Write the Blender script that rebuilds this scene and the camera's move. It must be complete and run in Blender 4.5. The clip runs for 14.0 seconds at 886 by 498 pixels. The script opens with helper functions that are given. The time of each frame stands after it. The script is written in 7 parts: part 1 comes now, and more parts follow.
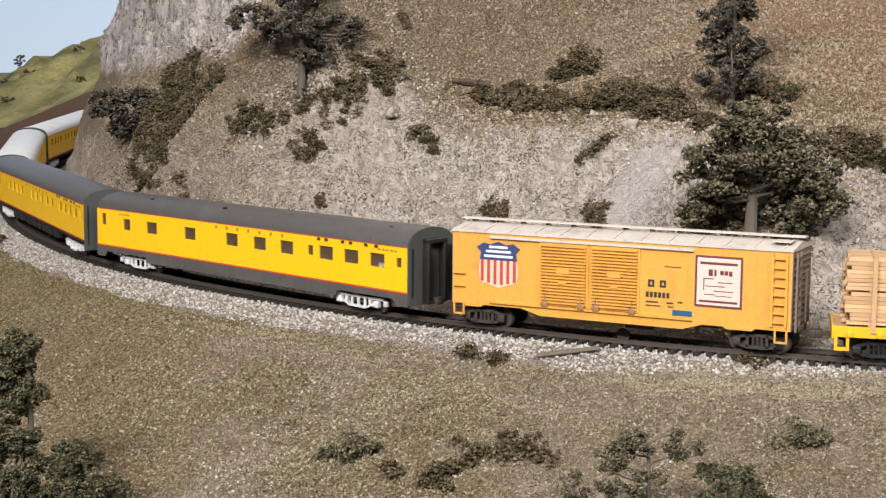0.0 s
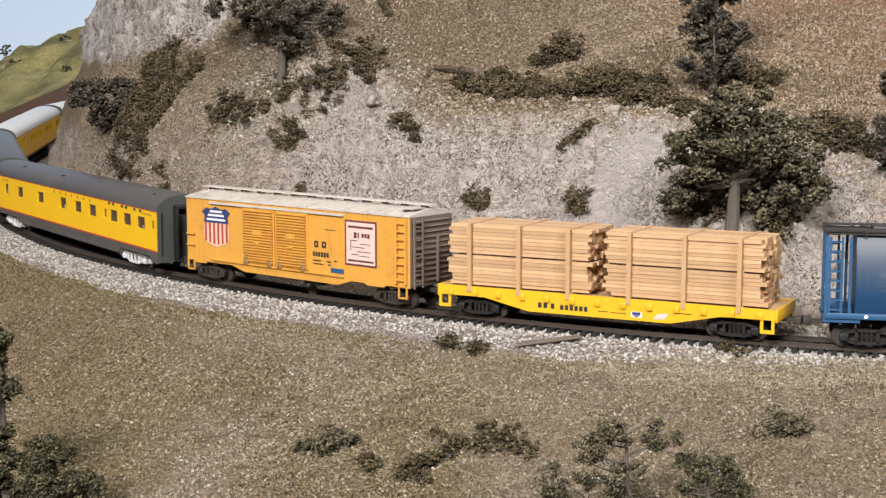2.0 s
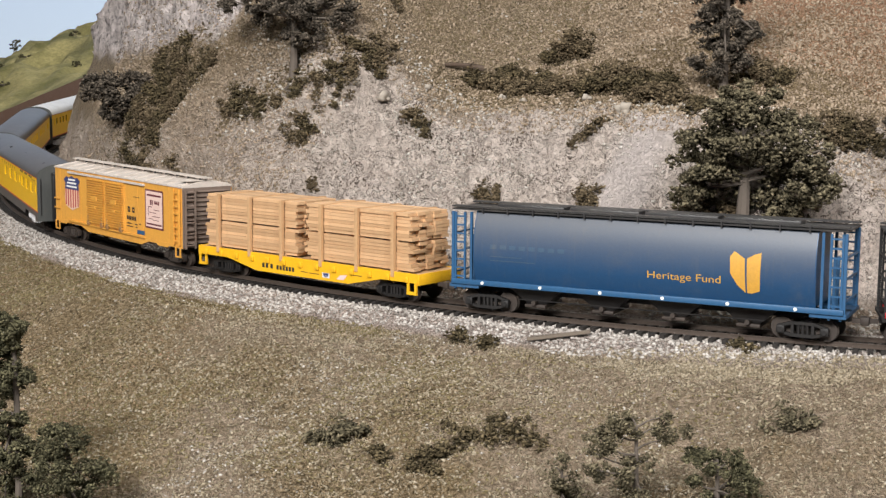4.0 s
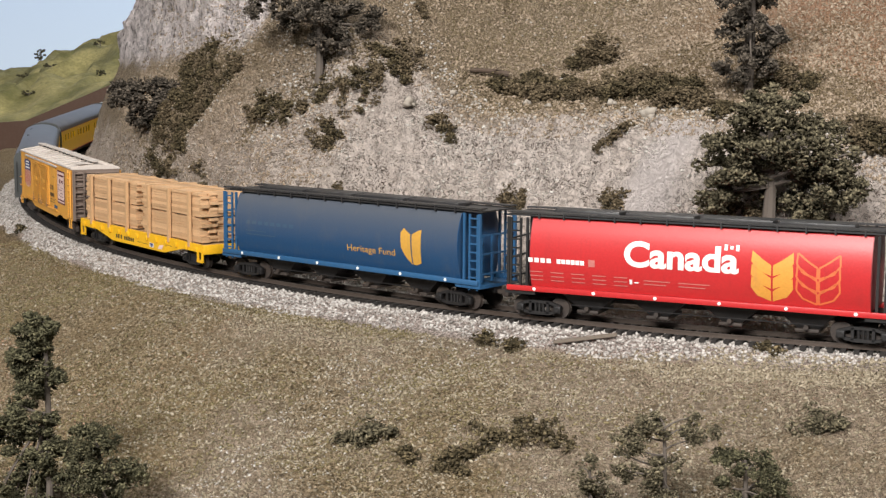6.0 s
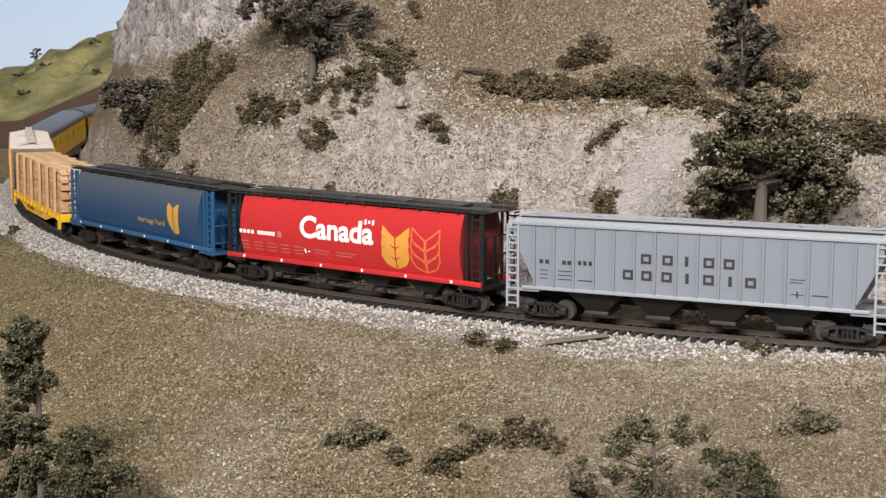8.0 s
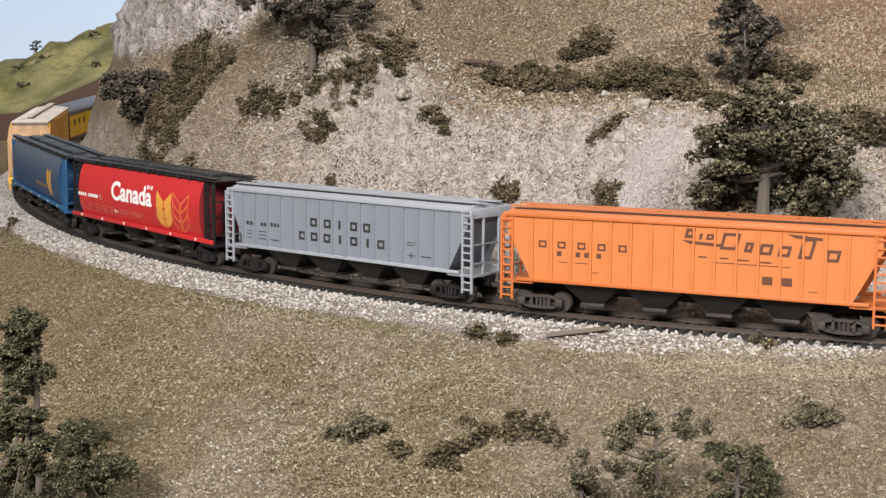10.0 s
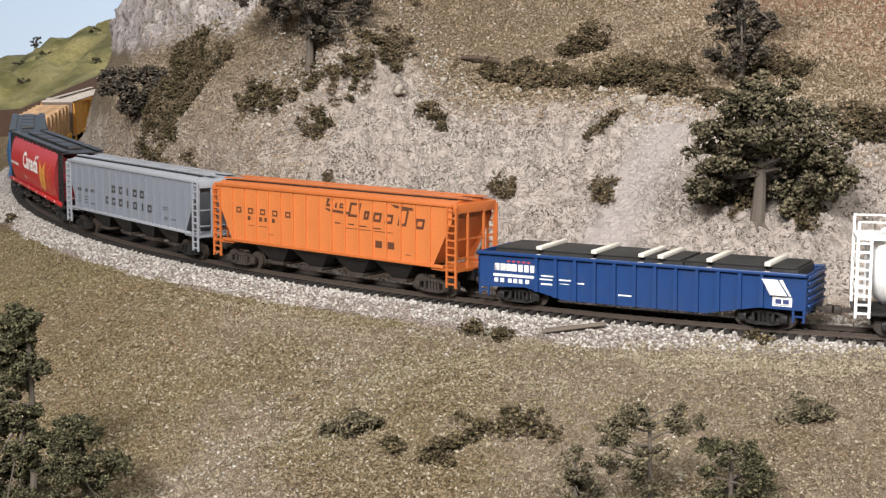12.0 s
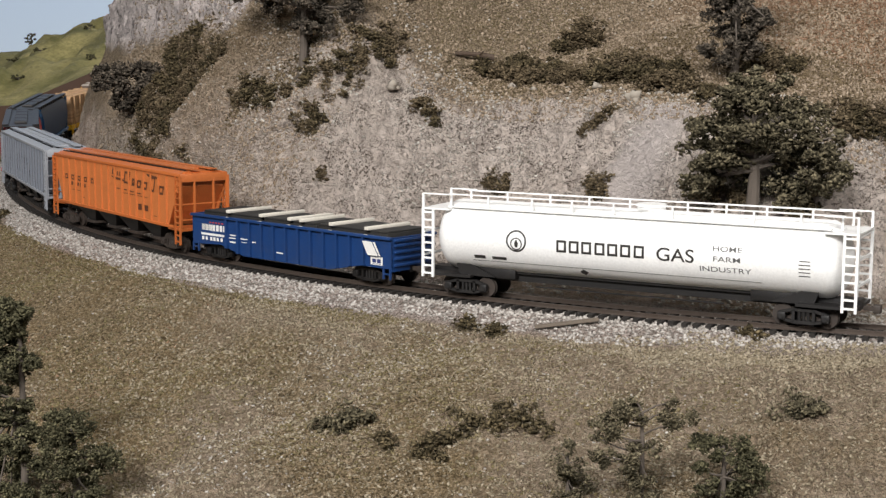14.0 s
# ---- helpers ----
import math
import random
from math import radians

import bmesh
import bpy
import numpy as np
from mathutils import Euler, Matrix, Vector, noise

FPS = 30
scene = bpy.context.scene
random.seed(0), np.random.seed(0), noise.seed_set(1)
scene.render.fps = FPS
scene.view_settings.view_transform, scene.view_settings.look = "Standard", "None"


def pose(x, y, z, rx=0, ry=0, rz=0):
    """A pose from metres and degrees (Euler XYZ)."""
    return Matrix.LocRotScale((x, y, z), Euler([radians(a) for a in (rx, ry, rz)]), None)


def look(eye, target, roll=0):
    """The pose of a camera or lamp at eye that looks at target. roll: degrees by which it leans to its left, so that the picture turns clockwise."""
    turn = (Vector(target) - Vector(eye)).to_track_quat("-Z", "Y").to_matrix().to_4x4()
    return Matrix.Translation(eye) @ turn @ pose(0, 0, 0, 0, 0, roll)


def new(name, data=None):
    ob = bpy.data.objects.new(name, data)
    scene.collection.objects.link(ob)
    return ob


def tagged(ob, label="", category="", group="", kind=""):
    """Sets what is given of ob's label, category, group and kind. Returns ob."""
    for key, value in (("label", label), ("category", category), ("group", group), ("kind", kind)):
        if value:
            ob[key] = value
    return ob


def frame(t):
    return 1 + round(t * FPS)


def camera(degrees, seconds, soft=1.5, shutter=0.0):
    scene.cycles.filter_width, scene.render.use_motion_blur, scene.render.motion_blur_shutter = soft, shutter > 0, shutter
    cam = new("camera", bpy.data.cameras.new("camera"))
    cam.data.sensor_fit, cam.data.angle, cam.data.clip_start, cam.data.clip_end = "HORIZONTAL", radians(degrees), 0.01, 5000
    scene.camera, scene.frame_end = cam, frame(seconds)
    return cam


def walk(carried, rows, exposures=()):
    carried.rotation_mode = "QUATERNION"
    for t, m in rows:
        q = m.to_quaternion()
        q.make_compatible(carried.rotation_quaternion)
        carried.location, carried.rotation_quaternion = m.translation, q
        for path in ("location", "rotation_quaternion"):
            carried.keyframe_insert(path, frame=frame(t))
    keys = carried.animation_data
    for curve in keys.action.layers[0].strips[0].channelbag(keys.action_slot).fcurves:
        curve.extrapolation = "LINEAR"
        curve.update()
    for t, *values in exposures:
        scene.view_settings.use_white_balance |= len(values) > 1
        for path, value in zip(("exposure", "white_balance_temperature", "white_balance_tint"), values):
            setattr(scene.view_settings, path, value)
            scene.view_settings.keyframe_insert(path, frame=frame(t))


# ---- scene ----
# A model railway in 1:87: a goods train with streamlined coaches runs round a hill. One foot of the prototype is FT.
FT = 0.3048 / 87.1
cam = camera(34.95, 14.0, soft=1.35)
walk(cam, [
    (0.0, pose(-0.0049, -0.0031, 0.1302, 82.899, -0.311, 0.089)),
    (0.5, pose(-0.0018, -0.0024, 0.1310, 82.712, -0.078, 0.291)),
    (1.0, pose(-0.0013, -0.0002, 0.1309, 82.452, -0.546, -0.405)),
    (1.5, pose(-0.0023, 0.0029, 0.1305, 82.294, -0.434, -0.617)),
    (2.0, pose(0.0017, 0.0038, 0.1305, 82.360, 0.115, -0.276)),
    (2.5, pose(0.0023, 0.0057, 0.1295, 82.297, -0.127, -0.132)),
    (3.0, pose(-0.0001, 0.0026, 0.1300, 82.304, -0.300, -0.091)),
    (5.5, pose(-0.0017, -0.0014, 0.1253, 82.627, -0.533, 0.468)),
    (6.0, pose(-0.0037, -0.0032, 0.1254, 82.744, -0.306, 0.877)),
    (6.5, pose(-0.0024, -0.0057, 0.1270, 82.471, -0.329, 0.636)),
    (7.0, pose(-0.0009, -0.0029, 0.1271, 82.634, -0.175, 0.734)),
    (7.5, pose(0.0006, -0.0039, 0.1275, 82.569, -0.048, 0.692)),
    (8.0, pose(-0.0002, -0.0035, 0.1277, 82.604, -0.075, 0.775)),
    (10.5, pose(-0.0007, 0.0008, 0.1259, 82.317, -0.223, 0.747)),
    (11.0, pose(0.0007, 0.0008, 0.1256, 82.418, -0.321, 0.620)),
    (11.5, pose(0.0031, 0.0001, 0.1267, 82.188, -0.137, 0.722)),
    (12.0, pose(0.0023, 0.0004, 0.1263, 82.187, -0.144, 0.857)),
    (12.5, pose(0.0020, 0.0008, 0.1260, 82.250, -0.280, 0.706)),
    (13.0, pose(0.0027, 0.0025, 0.1247, 82.053, -0.185, 0.741)),
    (13.5, pose(0.0029, 0.0032, 0.1247, 82.002, -0.180, 0.887)),
    (14.0, pose(0.0033, 0.0019, 0.1246, 82.122, -0.279, 0.677)),
], exposures=[(0.0, 0.06), (8.2, 0.06), (10.3, 0.16), (12.6, 0.16), (14.0, -0.30)])

# ---- light: unseen lamps standing for the room's overhead light ----
world = bpy.data.worlds.new("room_air")
scene.world = world
world.use_nodes = True
world.node_tree.nodes["Background"].inputs[0].default_value = (0.95, 0.98, 1.0, 1)
world.node_tree.nodes["Background"].inputs[1].default_value = 0.27


def unseen_lamp(x, y, z, tx, ty, w, h, power, colour):
    data = bpy.data.lights.new("unseen_lamp", "AREA")
    data.shape, data.size, data.size_y, data.energy, data.color = "RECTANGLE", w, h, power, colour
    ob = new("unseen_lamp", data)
    ob.matrix_world = look((x, y, z), (tx, ty, 0))


unseen_lamp(-0.7, -1.1, 1.30, 0.0, 0.8, 1.0, 0.45, 86.0, (1.0, 0.975, 0.95))
unseen_lamp(1.0, -0.8, 1.60, 0.1, 0.9, 1.3, 0.4, 38.0, (1.0, 0.975, 0.95))
# Added beyond the hill only to brighten the far hillside.
unseen_lamp(0.3, 2.5, 1.9, -1.0, 3.5, 1.3, 0.35, 34.0, (1.0, 0.97, 0.92))


# ---- materials ----
def material(name, rough=0.6, metal=0.0):
    m = bpy.data.materials.new(name)
    m.use_nodes = True
    nt = m.node_tree
    bsdf = nt.nodes["Principled BSDF"]
    bsdf.inputs["Roughness"].default_value, bsdf.inputs["Metallic"].default_value = rough, metal
    return m, nt, bsdf


def node(nt, kind, **values):
    n = nt.nodes.new(kind)
    for k, v in values.items():
        n.inputs[k.replace("_", " ")].default_value = v
    return n


def noise_node(nt, scale, detail=4.0, rough=0.6, coords=None):
    n = node(nt, "ShaderNodeTexNoise", Scale=scale, Detail=detail, Roughness=rough)
    if coords is not None:
        nt.links.new(coords, n.inputs["Vector"])
    return n


def ramp(nt, source, stops):
    r = nt.nodes.new("ShaderNodeValToRGB")
    e = r.color_ramp.elements
    e[0].position, e[0].color = stops[0][0], (*stops[0][1], 1)
    e[1].position, e[1].color = stops[-1][0], (*stops[-1][1], 1)
    for p, c in stops[1:-1]:
        q = e.new(p)
        q.color = (*c, 1)
    nt.links.new(source, r.inputs[0])
    return r


def mix(nt, fac, a, b, blend="MIX"):
    n = nt.nodes.new("ShaderNodeMix")
    n.data_type, n.blend_type = "RGBA", blend
    for socket, v in ((n.inputs[0], fac), (n.inputs[6], a), (n.inputs[7], b)):
        if isinstance(v, (int, float)):
            socket.default_value = v
        elif isinstance(v, tuple):
            socket.default_value = (*v, 1)
        else:
            nt.links.new(v, socket)
    return n.outputs[2]


def bump(nt, bsdf, height, strength, distance):
    b = node(nt, "ShaderNodeBump", Strength=strength, Distance=distance)
    nt.links.new(height, b.inputs["Height"])
    nt.links.new(b.outputs[0], bsdf.inputs["Normal"])


def shade(colour, k):
    return tuple(max(0.0, min(1.0, c * k)) for c in colour)


def paint(name, colour, rough=0.45, dirt=(0.16, 0.13, 0.10), amount=0.35, metal=0.0, grain=900.0, dusty_top=0.0):
    """Model paint: a plain colour with dusty patches, fine grain and streaks."""
    m, nt, bsdf = material(name, rough, metal)
    co = nt.nodes.new("ShaderNodeTexCoord").outputs["Object"]
    big = noise_node(nt, 60.0, 5.0, 0.65, co)
    fine = noise_node(nt, grain, 3.0, 0.6, co)
    stretch = nt.nodes.new("ShaderNodeMapping")
    stretch.inputs["Scale"].default_value = (420.0, 420.0, 25.0)
    nt.links.new(co, stretch.inputs["Vector"])
    streak = noise_node(nt, 1.0, 3.0, 0.6, stretch.outputs[0])
    c = mix(nt, ramp(nt, fine.outputs[0], [(0.3, (0, 0, 0)), (0.7, (1, 1, 1))]).outputs[0], shade(colour, 0.93), shade(colour, 1.06))
    c = mix(nt, ramp(nt, big.outputs[0], [(0.52, (0, 0, 0)), (0.8, (amount,) * 3)]).outputs[0], c, dirt)
    c = mix(nt, ramp(nt, streak.outputs[0], [(0.55, (0, 0, 0)), (0.8, (amount * 0.7,) * 3)]).outputs[0], c, dirt)
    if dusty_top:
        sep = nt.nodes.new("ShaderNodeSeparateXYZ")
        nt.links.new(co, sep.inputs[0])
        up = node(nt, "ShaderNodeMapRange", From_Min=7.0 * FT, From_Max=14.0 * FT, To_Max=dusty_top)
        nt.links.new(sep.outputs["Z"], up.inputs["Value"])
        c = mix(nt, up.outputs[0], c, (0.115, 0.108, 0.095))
    nt.links.new(c, bsdf.inputs["Base Color"])
    bump(nt, bsdf, fine.outputs[0], 0.12, 0.0004)
    return m


def foliage(name, dark, light, scale=260.0):
    m, nt, bsdf = material(name, 0.9)
    geo = nt.nodes.new("ShaderNodeNewGeometry")
    co = nt.nodes.new("ShaderNodeTexCoord").outputs["Object"]
    n = noise_node(nt, scale, 4.0, 0.7, co)
    c = mix(nt, geo.outputs["Random Per Island"], dark, light)
    c = mix(nt, ramp(nt, n.outputs[0], [(0.35, (0.0, 0.0, 0.0)), (0.6, (1, 1, 1))]).outputs[0], dark, c)
    nt.links.new(c, bsdf.inputs["Base Color"])
    bsdf.inputs["Specular IOR Level"].default_value = 0.15
    bump(nt, bsdf, n.outputs[0], 0.6, 0.001)
    return m


def ground_material():
    """Scenery: rock plaster, dry turf and dusty gravel, blended by what lies where on the sheet."""
    m, nt, bsdf = material("scenic_ground", 0.95)
    bsdf.inputs["Specular IOR Level"].default_value = 0.1
    co = nt.nodes.new("ShaderNodeTexCoord").outputs["Object"]

    def mask(name):
        a = nt.nodes.new("ShaderNodeAttribute")
        a.attribute_name = name
        return a.outputs["Fac"]

    fine = noise_node(nt, 640.0, 4.0, 0.75, co)
    mid = noise_node(nt, 150.0, 5.0, 0.75, co)
    large = noise_node(nt, 14.0, 4.0, 0.6, co)
    grit = nt.nodes.new("ShaderNodeTexVoronoi")
    grit.inputs["Scale"].default_value = 420.0
    nt.links.new(co, grit.inputs["Vector"])
    # The darkest turf tone paints in the shade between grains.
    turf = ramp(nt, fine.outputs[0], [(0.34, (0.035, 0.028, 0.016)), (0.45, (0.13, 0.104, 0.06)), (0.56, (0.26, 0.216, 0.132)), (0.68, (0.46, 0.40, 0.285))]).outputs[0]
    turf = mix(nt, ramp(nt, large.outputs[0], [(0.45, (0, 0, 0)), (0.62, (0.4,) * 3)]).outputs[0], turf, mix(nt, fine.outputs[0], (0.10, 0.078, 0.03), (0.27, 0.205, 0.11)))
    dust = ramp(nt, mid.outputs[0], [(0.3, (0.17, 0.143, 0.105)), (0.5, (0.31, 0.268, 0.21)), (0.7, (0.45, 0.405, 0.335))]).outputs[0]
    dust = mix(nt, ramp(nt, fine.outputs[0], [(0.3, (0.55,) * 3), (0.55, (0, 0, 0))]).outputs[0], dust, (0.15, 0.125, 0.09))
    rock = ramp(nt, mid.outputs[0], [(0.28, (0.30, 0.272, 0.235)), (0.40, (0.45, 0.418, 0.37)), (0.55, (0.55, 0.52, 0.465)), (0.75, (0.63, 0.605, 0.555))]).outputs[0]
    rock = mix(nt, ramp(nt, fine.outputs[0], [(0.30, (0.6,) * 3), (0.42, (0, 0, 0))]).outputs[0], rock, (0.20, 0.178, 0.15))
    wrinkle = noise_node(nt, 185.0, 2.0, 0.6, co)
    wrinkle.inputs["Distortion"].default_value = 1.6
    crease = ramp(nt, wrinkle.outputs[0], [(0.442, (0, 0, 0)), (0.465, (1, 1, 1)), (0.482, (1, 1, 1)), (0.505, (0, 0, 0))]).outputs[0]
    wide = noise_node(nt, 38.0, 3.0, 0.6, co)
    crease = mix(nt, ramp(nt, wide.outputs[0], [(0.36, (0.3,) * 3), (0.54, (1, 1, 1))]).outputs[0], (0, 0, 0), crease)
    rock = mix(nt, crease, rock, (0.105, 0.088, 0.07))
    dust = mix(nt, ramp(nt, wrinkle.outputs[0], [(0.42, (0.55,) * 3), (0.5, (0, 0, 0))]).outputs[0], dust, (0.16, 0.132, 0.095))
    c = mix(nt, mask("dust"), turf, dust)
    c = mix(nt, mask("rock"), c, rock)
    tall = nt.nodes.new("ShaderNodeMapping")
    tall.inputs["Scale"].default_value = (1.0, 1.0, 0.3)
    nt.links.new(co, tall.inputs["Vector"])
    crack = noise_node(nt, 230.0, 4.0, 0.75, tall.outputs[0])
    cliff = ramp(nt, crack.outputs[0], [(0.36, (0.13, 0.125, 0.118)), (0.44, (0.44, 0.425, 0.41)), (0.56, (0.60, 0.585, 0.565)), (0.75, (0.72, 0.71, 0.69))]).outputs[0]
    c = mix(nt, mask("grey"), c, cliff)
    c = mix(nt, mask("red"), c, (0.33, 0.20, 0.13))
    c = mix(nt, mask("slab"), c, mix(nt, mid.outputs[0], (0.46, 0.44, 0.41), (0.58, 0.56, 0.53)))
    c = mix(nt, mask("gravel"), c, ramp(nt, fine.outputs[0], [(0.36, (0.10, 0.088, 0.075)), (0.5, (0.33, 0.30, 0.265)), (0.66, (0.52, 0.48, 0.44))]).outputs[0])
    c = mix(nt, 1.0, c, (1.36, 1.25, 1.25), "MULTIPLY")
    nt.links.new(c, bsdf.inputs["Base Color"])
    h = nt.nodes.new("ShaderNodeMath")
    h.operation = "ADD"
    nt.links.new(fine.outputs[0], h.inputs[0])
    less = nt.nodes.new("ShaderNodeMath")
    less.operation = "MULTIPLY_ADD"
    less.inputs[1].default_value = -0.9
    nt.links.new(crease, less.inputs[0])
    nt.links.new(mid.outputs[0], less.inputs[2])
    nt.links.new(less.outputs[0], h.inputs[1])
    bump(nt, bsdf, h.outputs[0], 1.0, 0.0042)
    return m


GROUND = ground_material()
YELLOW = paint("armour_yellow", (0.90, 0.52, 0.010), 0.35, amount=0.12)
BOX_YELLOW = paint("weathered_yellow", (0.68, 0.335, 0.058), 0.5, dirt=(0.36, 0.17, 0.05), amount=0.55)
ROOF_GREY = paint("dark_grey_roof", (0.085, 0.078, 0.076), 0.42, dirt=(0.20, 0.18, 0.16), amount=0.4)
TUSCAN = paint("dark_soffit", (0.045, 0.04, 0.036), 0.6)
RED_STRIPE = paint("red_stripe", (0.55, 0.06, 0.03), 0.4, amount=0.1)
RUSTY_STEEL = paint("rusty_steel", (0.040, 0.031, 0.026), 0.6, dirt=(0.085, 0.058, 0.042), amount=0.5)
DARK_STEEL = paint("dark_underframe", (0.011, 0.010, 0.010), 0.55, dirt=(0.035, 0.029, 0.024), amount=0.35)


# ---- the line of the track ----
KNOT_U = np.linspace(-0.8, 1.9, 10)
KNOT_K = (-0.890, -1.138, -1.330, -0.853, -1.090, -0.738, -0.545, -0.470, -0.500, -0.600)
DU = 0.004
LINE_U = np.arange(-2.2, 2.9, DU)
start = int(round((-0.8 + 2.2) / DU))
bend = np.where(LINE_U < -0.8, 0.0, np.interp(LINE_U, KNOT_U, KNOT_K))
LINE_T = np.concatenate([[0], np.cumsum((bend[1:] + bend[:-1]) / 2) * DU])
LINE_T += 3.38285 - LINE_T[start]
step_t = (LINE_T[1:] + LINE_T[:-1]) / 2
LINE_X = np.concatenate([[0], np.cumsum(np.cos(step_t)) * DU])
LINE_Y = np.concatenate([[0], np.cumsum(np.sin(step_t)) * DU])
LINE_X += 0.70698 - LINE_X[start]
LINE_Y += 0.63248 - LINE_Y[start]


LINE_Z = np.interp(LINE_U, (0.06, 0.25, 0.4, 0.7, 1.0, 1.3, 2.9), (0.0, 0.0011, 0.0050, 0.0131, 0.0264, 0.0384, 0.0480))
LINE_Z = np.convolve(np.pad(LINE_Z, 20, mode="edge"), np.ones(41) / 41, mode="valid")


def rise(u):
    """Height of the rails: the line climbs as it rounds the hill."""
    return np.interp(u, LINE_U, LINE_Z)


def on_line(u, w=0.0):
    """Plan of a point u metres along the track and w metres to its inner (hill) side; and the heading there."""
    x, y, t = np.interp(u, LINE_U, LINE_X), np.interp(u, LINE_U, LINE_Y), np.interp(u, LINE_U, LINE_T)
    return x + np.sin(t) * w, y - np.cos(t) * w, t


# ---- noise for the landscape ----
def lattice(ix, iy, iz, seed):
    h = (ix * 374761393 + iy * 668265263 + iz * 2147483647 + seed * 144665) & 0x7FFFFFFF
    h = ((h ^ (h >> 13)) * 1274126177) & 0x7FFFFFFF
    return ((h ^ (h >> 16)) & 0xFFFF) / 32767.5 - 1.0


def value_noise(p, seed=0):
    i = np.floor(p).astype(np.int64)
    f = p - i
    f = f * f * (3 - 2 * f)
    total = 0.0
    for dx in (0, 1):
        for dy in (0, 1):
            for dz in (0, 1):
                w = (f[..., 0] if dx else 1 - f[..., 0]) * (f[..., 1] if dy else 1 - f[..., 1]) * (f[..., 2] if dz else 1 - f[..., 2])
                total = total + w * lattice(i[..., 0] + dx, i[..., 1] + dy, i[..., 2] + dz, seed)
    return total


def fbm(p, size, octaves=4, seed=0, gain=0.5):
    total, a, s = 0.0, 1.0, 1.0 / size
    for k in range(octaves):
        total = total + a * value_noise(p * s, seed + k)
        a, s = a * gain, s * 2.03
    return total


def smooth(a, b, v):
    t = np.clip((v - a) / (b - a), 0, 1)
    return t * t * (3 - 2 * t)


# ---- the landscape sheet: rows along the track, columns across it ----
def build_sheet():
    us = np.concatenate([np.arange(-1.5, -0.62, 0.012), np.arange(-0.62, -0.34, 0.006), np.arange(-0.34, 0.36, 0.0019), np.arange(0.36, 0.95, 0.0045), np.arange(0.95, 2.7, 0.012)])
    ws = np.concatenate([np.linspace(-0.62, -0.30, 40, endpoint=False), np.linspace(-0.30, -0.03, 100, endpoint=False), np.linspace(-0.03, 0.03, 16, endpoint=False),
                         np.linspace(0.03, 0.20, 110, endpoint=False), np.linspace(0.20, 0.42, 75, endpoint=False), np.linspace(0.42, 0.85, 40)])
    U, W = np.meshgrid(us, ws, indexing="ij")
    X, Y, T = on_line(U, W)
    P0 = np.stack([X, Y, np.zeros_like(X)], -1)
    wobble = fbm(P0, 0.12, 3, 11)
    # inner side: talus and rock face in front, a steep cliff where the line turns behind the hill
    shift = 0.045 * smooth(-0.20, -0.30, U) + 0.012 * wobble * smooth(0.04, 0.09, W)
    Wf = W - shift
    front = np.interp(Wf, (0.0, 0.032, 0.05, 0.075, 0.165, 0.215, 0.30, 0.60, 0.9), (-0.004, -0.005, 0.000, 0.024, 0.093, 0.108, 0.155, 0.34, 0.44))
    cliff = np.interp(W - 0.007 * wobble - 0.004 * fbm(P0, 0.03, 3, 13) - 0.006 * smooth(0.38, 0.55, U), (0.0, 0.032, 0.045, 0.062, 0.085, 0.13, 0.30, 0.9), (-0.004, -0.005, 0.004, 0.075, 0.125, 0.26, 0.36, 0.45))
    k = smooth(0.06, 0.34, U)
    inner = front * (1 - k) + cliff * k
    spur = np.exp(-((U - 0.16 - 0.35 * (W - 0.06)) / 0.05) ** 2) * smooth(0.05, 0.12, W) * 0.014
    inner = inner + spur
    # outer side: ballast shoulder, then turf falling away
    outer = np.interp(-W, (0.0, 0.022, 0.038, 0.06, 0.11, 0.18, 0.30, 0.62), (-0.004, -0.0045, -0.0115, -0.012, -0.017, -0.033, -0.075, -0.20))
    outer = outer + smooth(0.04, 0.12, -W) * 0.010 * fbm(P0, 0.16, 3, 5) + smooth(0.035, 0.06, -W) * 0.0016 * fbm(P0, 0.02, 3, 8)
    gully = np.exp(-((U + 0.105 - 0.28 * (-W - 0.04)) / 0.022) ** 2) * smooth(0.035, 0.06, -W)
    outer = outer - 0.006 * gully + 0.010 * np.exp(-((U - 0.06) / 0.11) ** 2) * smooth(0.04, 0.10, -W) * (1 - smooth(0.16, 0.3, -W))
    furrow = fbm(np.stack([X * 1.0 + Y * 0.8, Y * 0.25, np.zeros_like(X)], -1), 0.045, 3, 15)
    outer = outer + 0.0042 * furrow * smooth(0.045, 0.09, -W)
    right = smooth(-0.18, -0.32, U) * smooth(0.020, 0.03, -W) * (1 - smooth(0.05, 0.10, -W))
    outer = outer + 0.006 * right
    Z = np.where(W > 0, inner, outer) + rise(U)
    P = np.stack([X, Y, Z], -1)
    # relief of the rock, pushed out of the face
    left = smooth(-0.02, 0.035, U + 1.7 * (W - 0.052) - 0.30 + 0.02 * wobble) * (W > 0)
    rock = smooth(0.045, 0.06, Wf) * (1 - smooth(0.158, 0.185, Wf + 0.02 * fbm(P, 0.05, 3, 21))) * (1 - k)
    # the grey crag stands above a brown apron whose upper edge climbs towards the pine
    brow = np.interp(U, (0.25, 0.265, 0.285, 0.33, 0.45), (0.24, 0.178, 0.153, 0.143, 0.131))
    high = smooth(-0.007, 0.005, Z - brow + 0.007 * fbm(P, 0.04, 3, 23)) * (W > 0)
    foot = smooth(0.088, 0.055, Z + 0.012 * fbm(P, 0.03, 3, 25))
    rock_all = np.clip(rock * (1 - left) + left * (0.10 + 0.50 * foot + 0.90 * high) * smooth(0.04, 0.05, W), 0, 1)
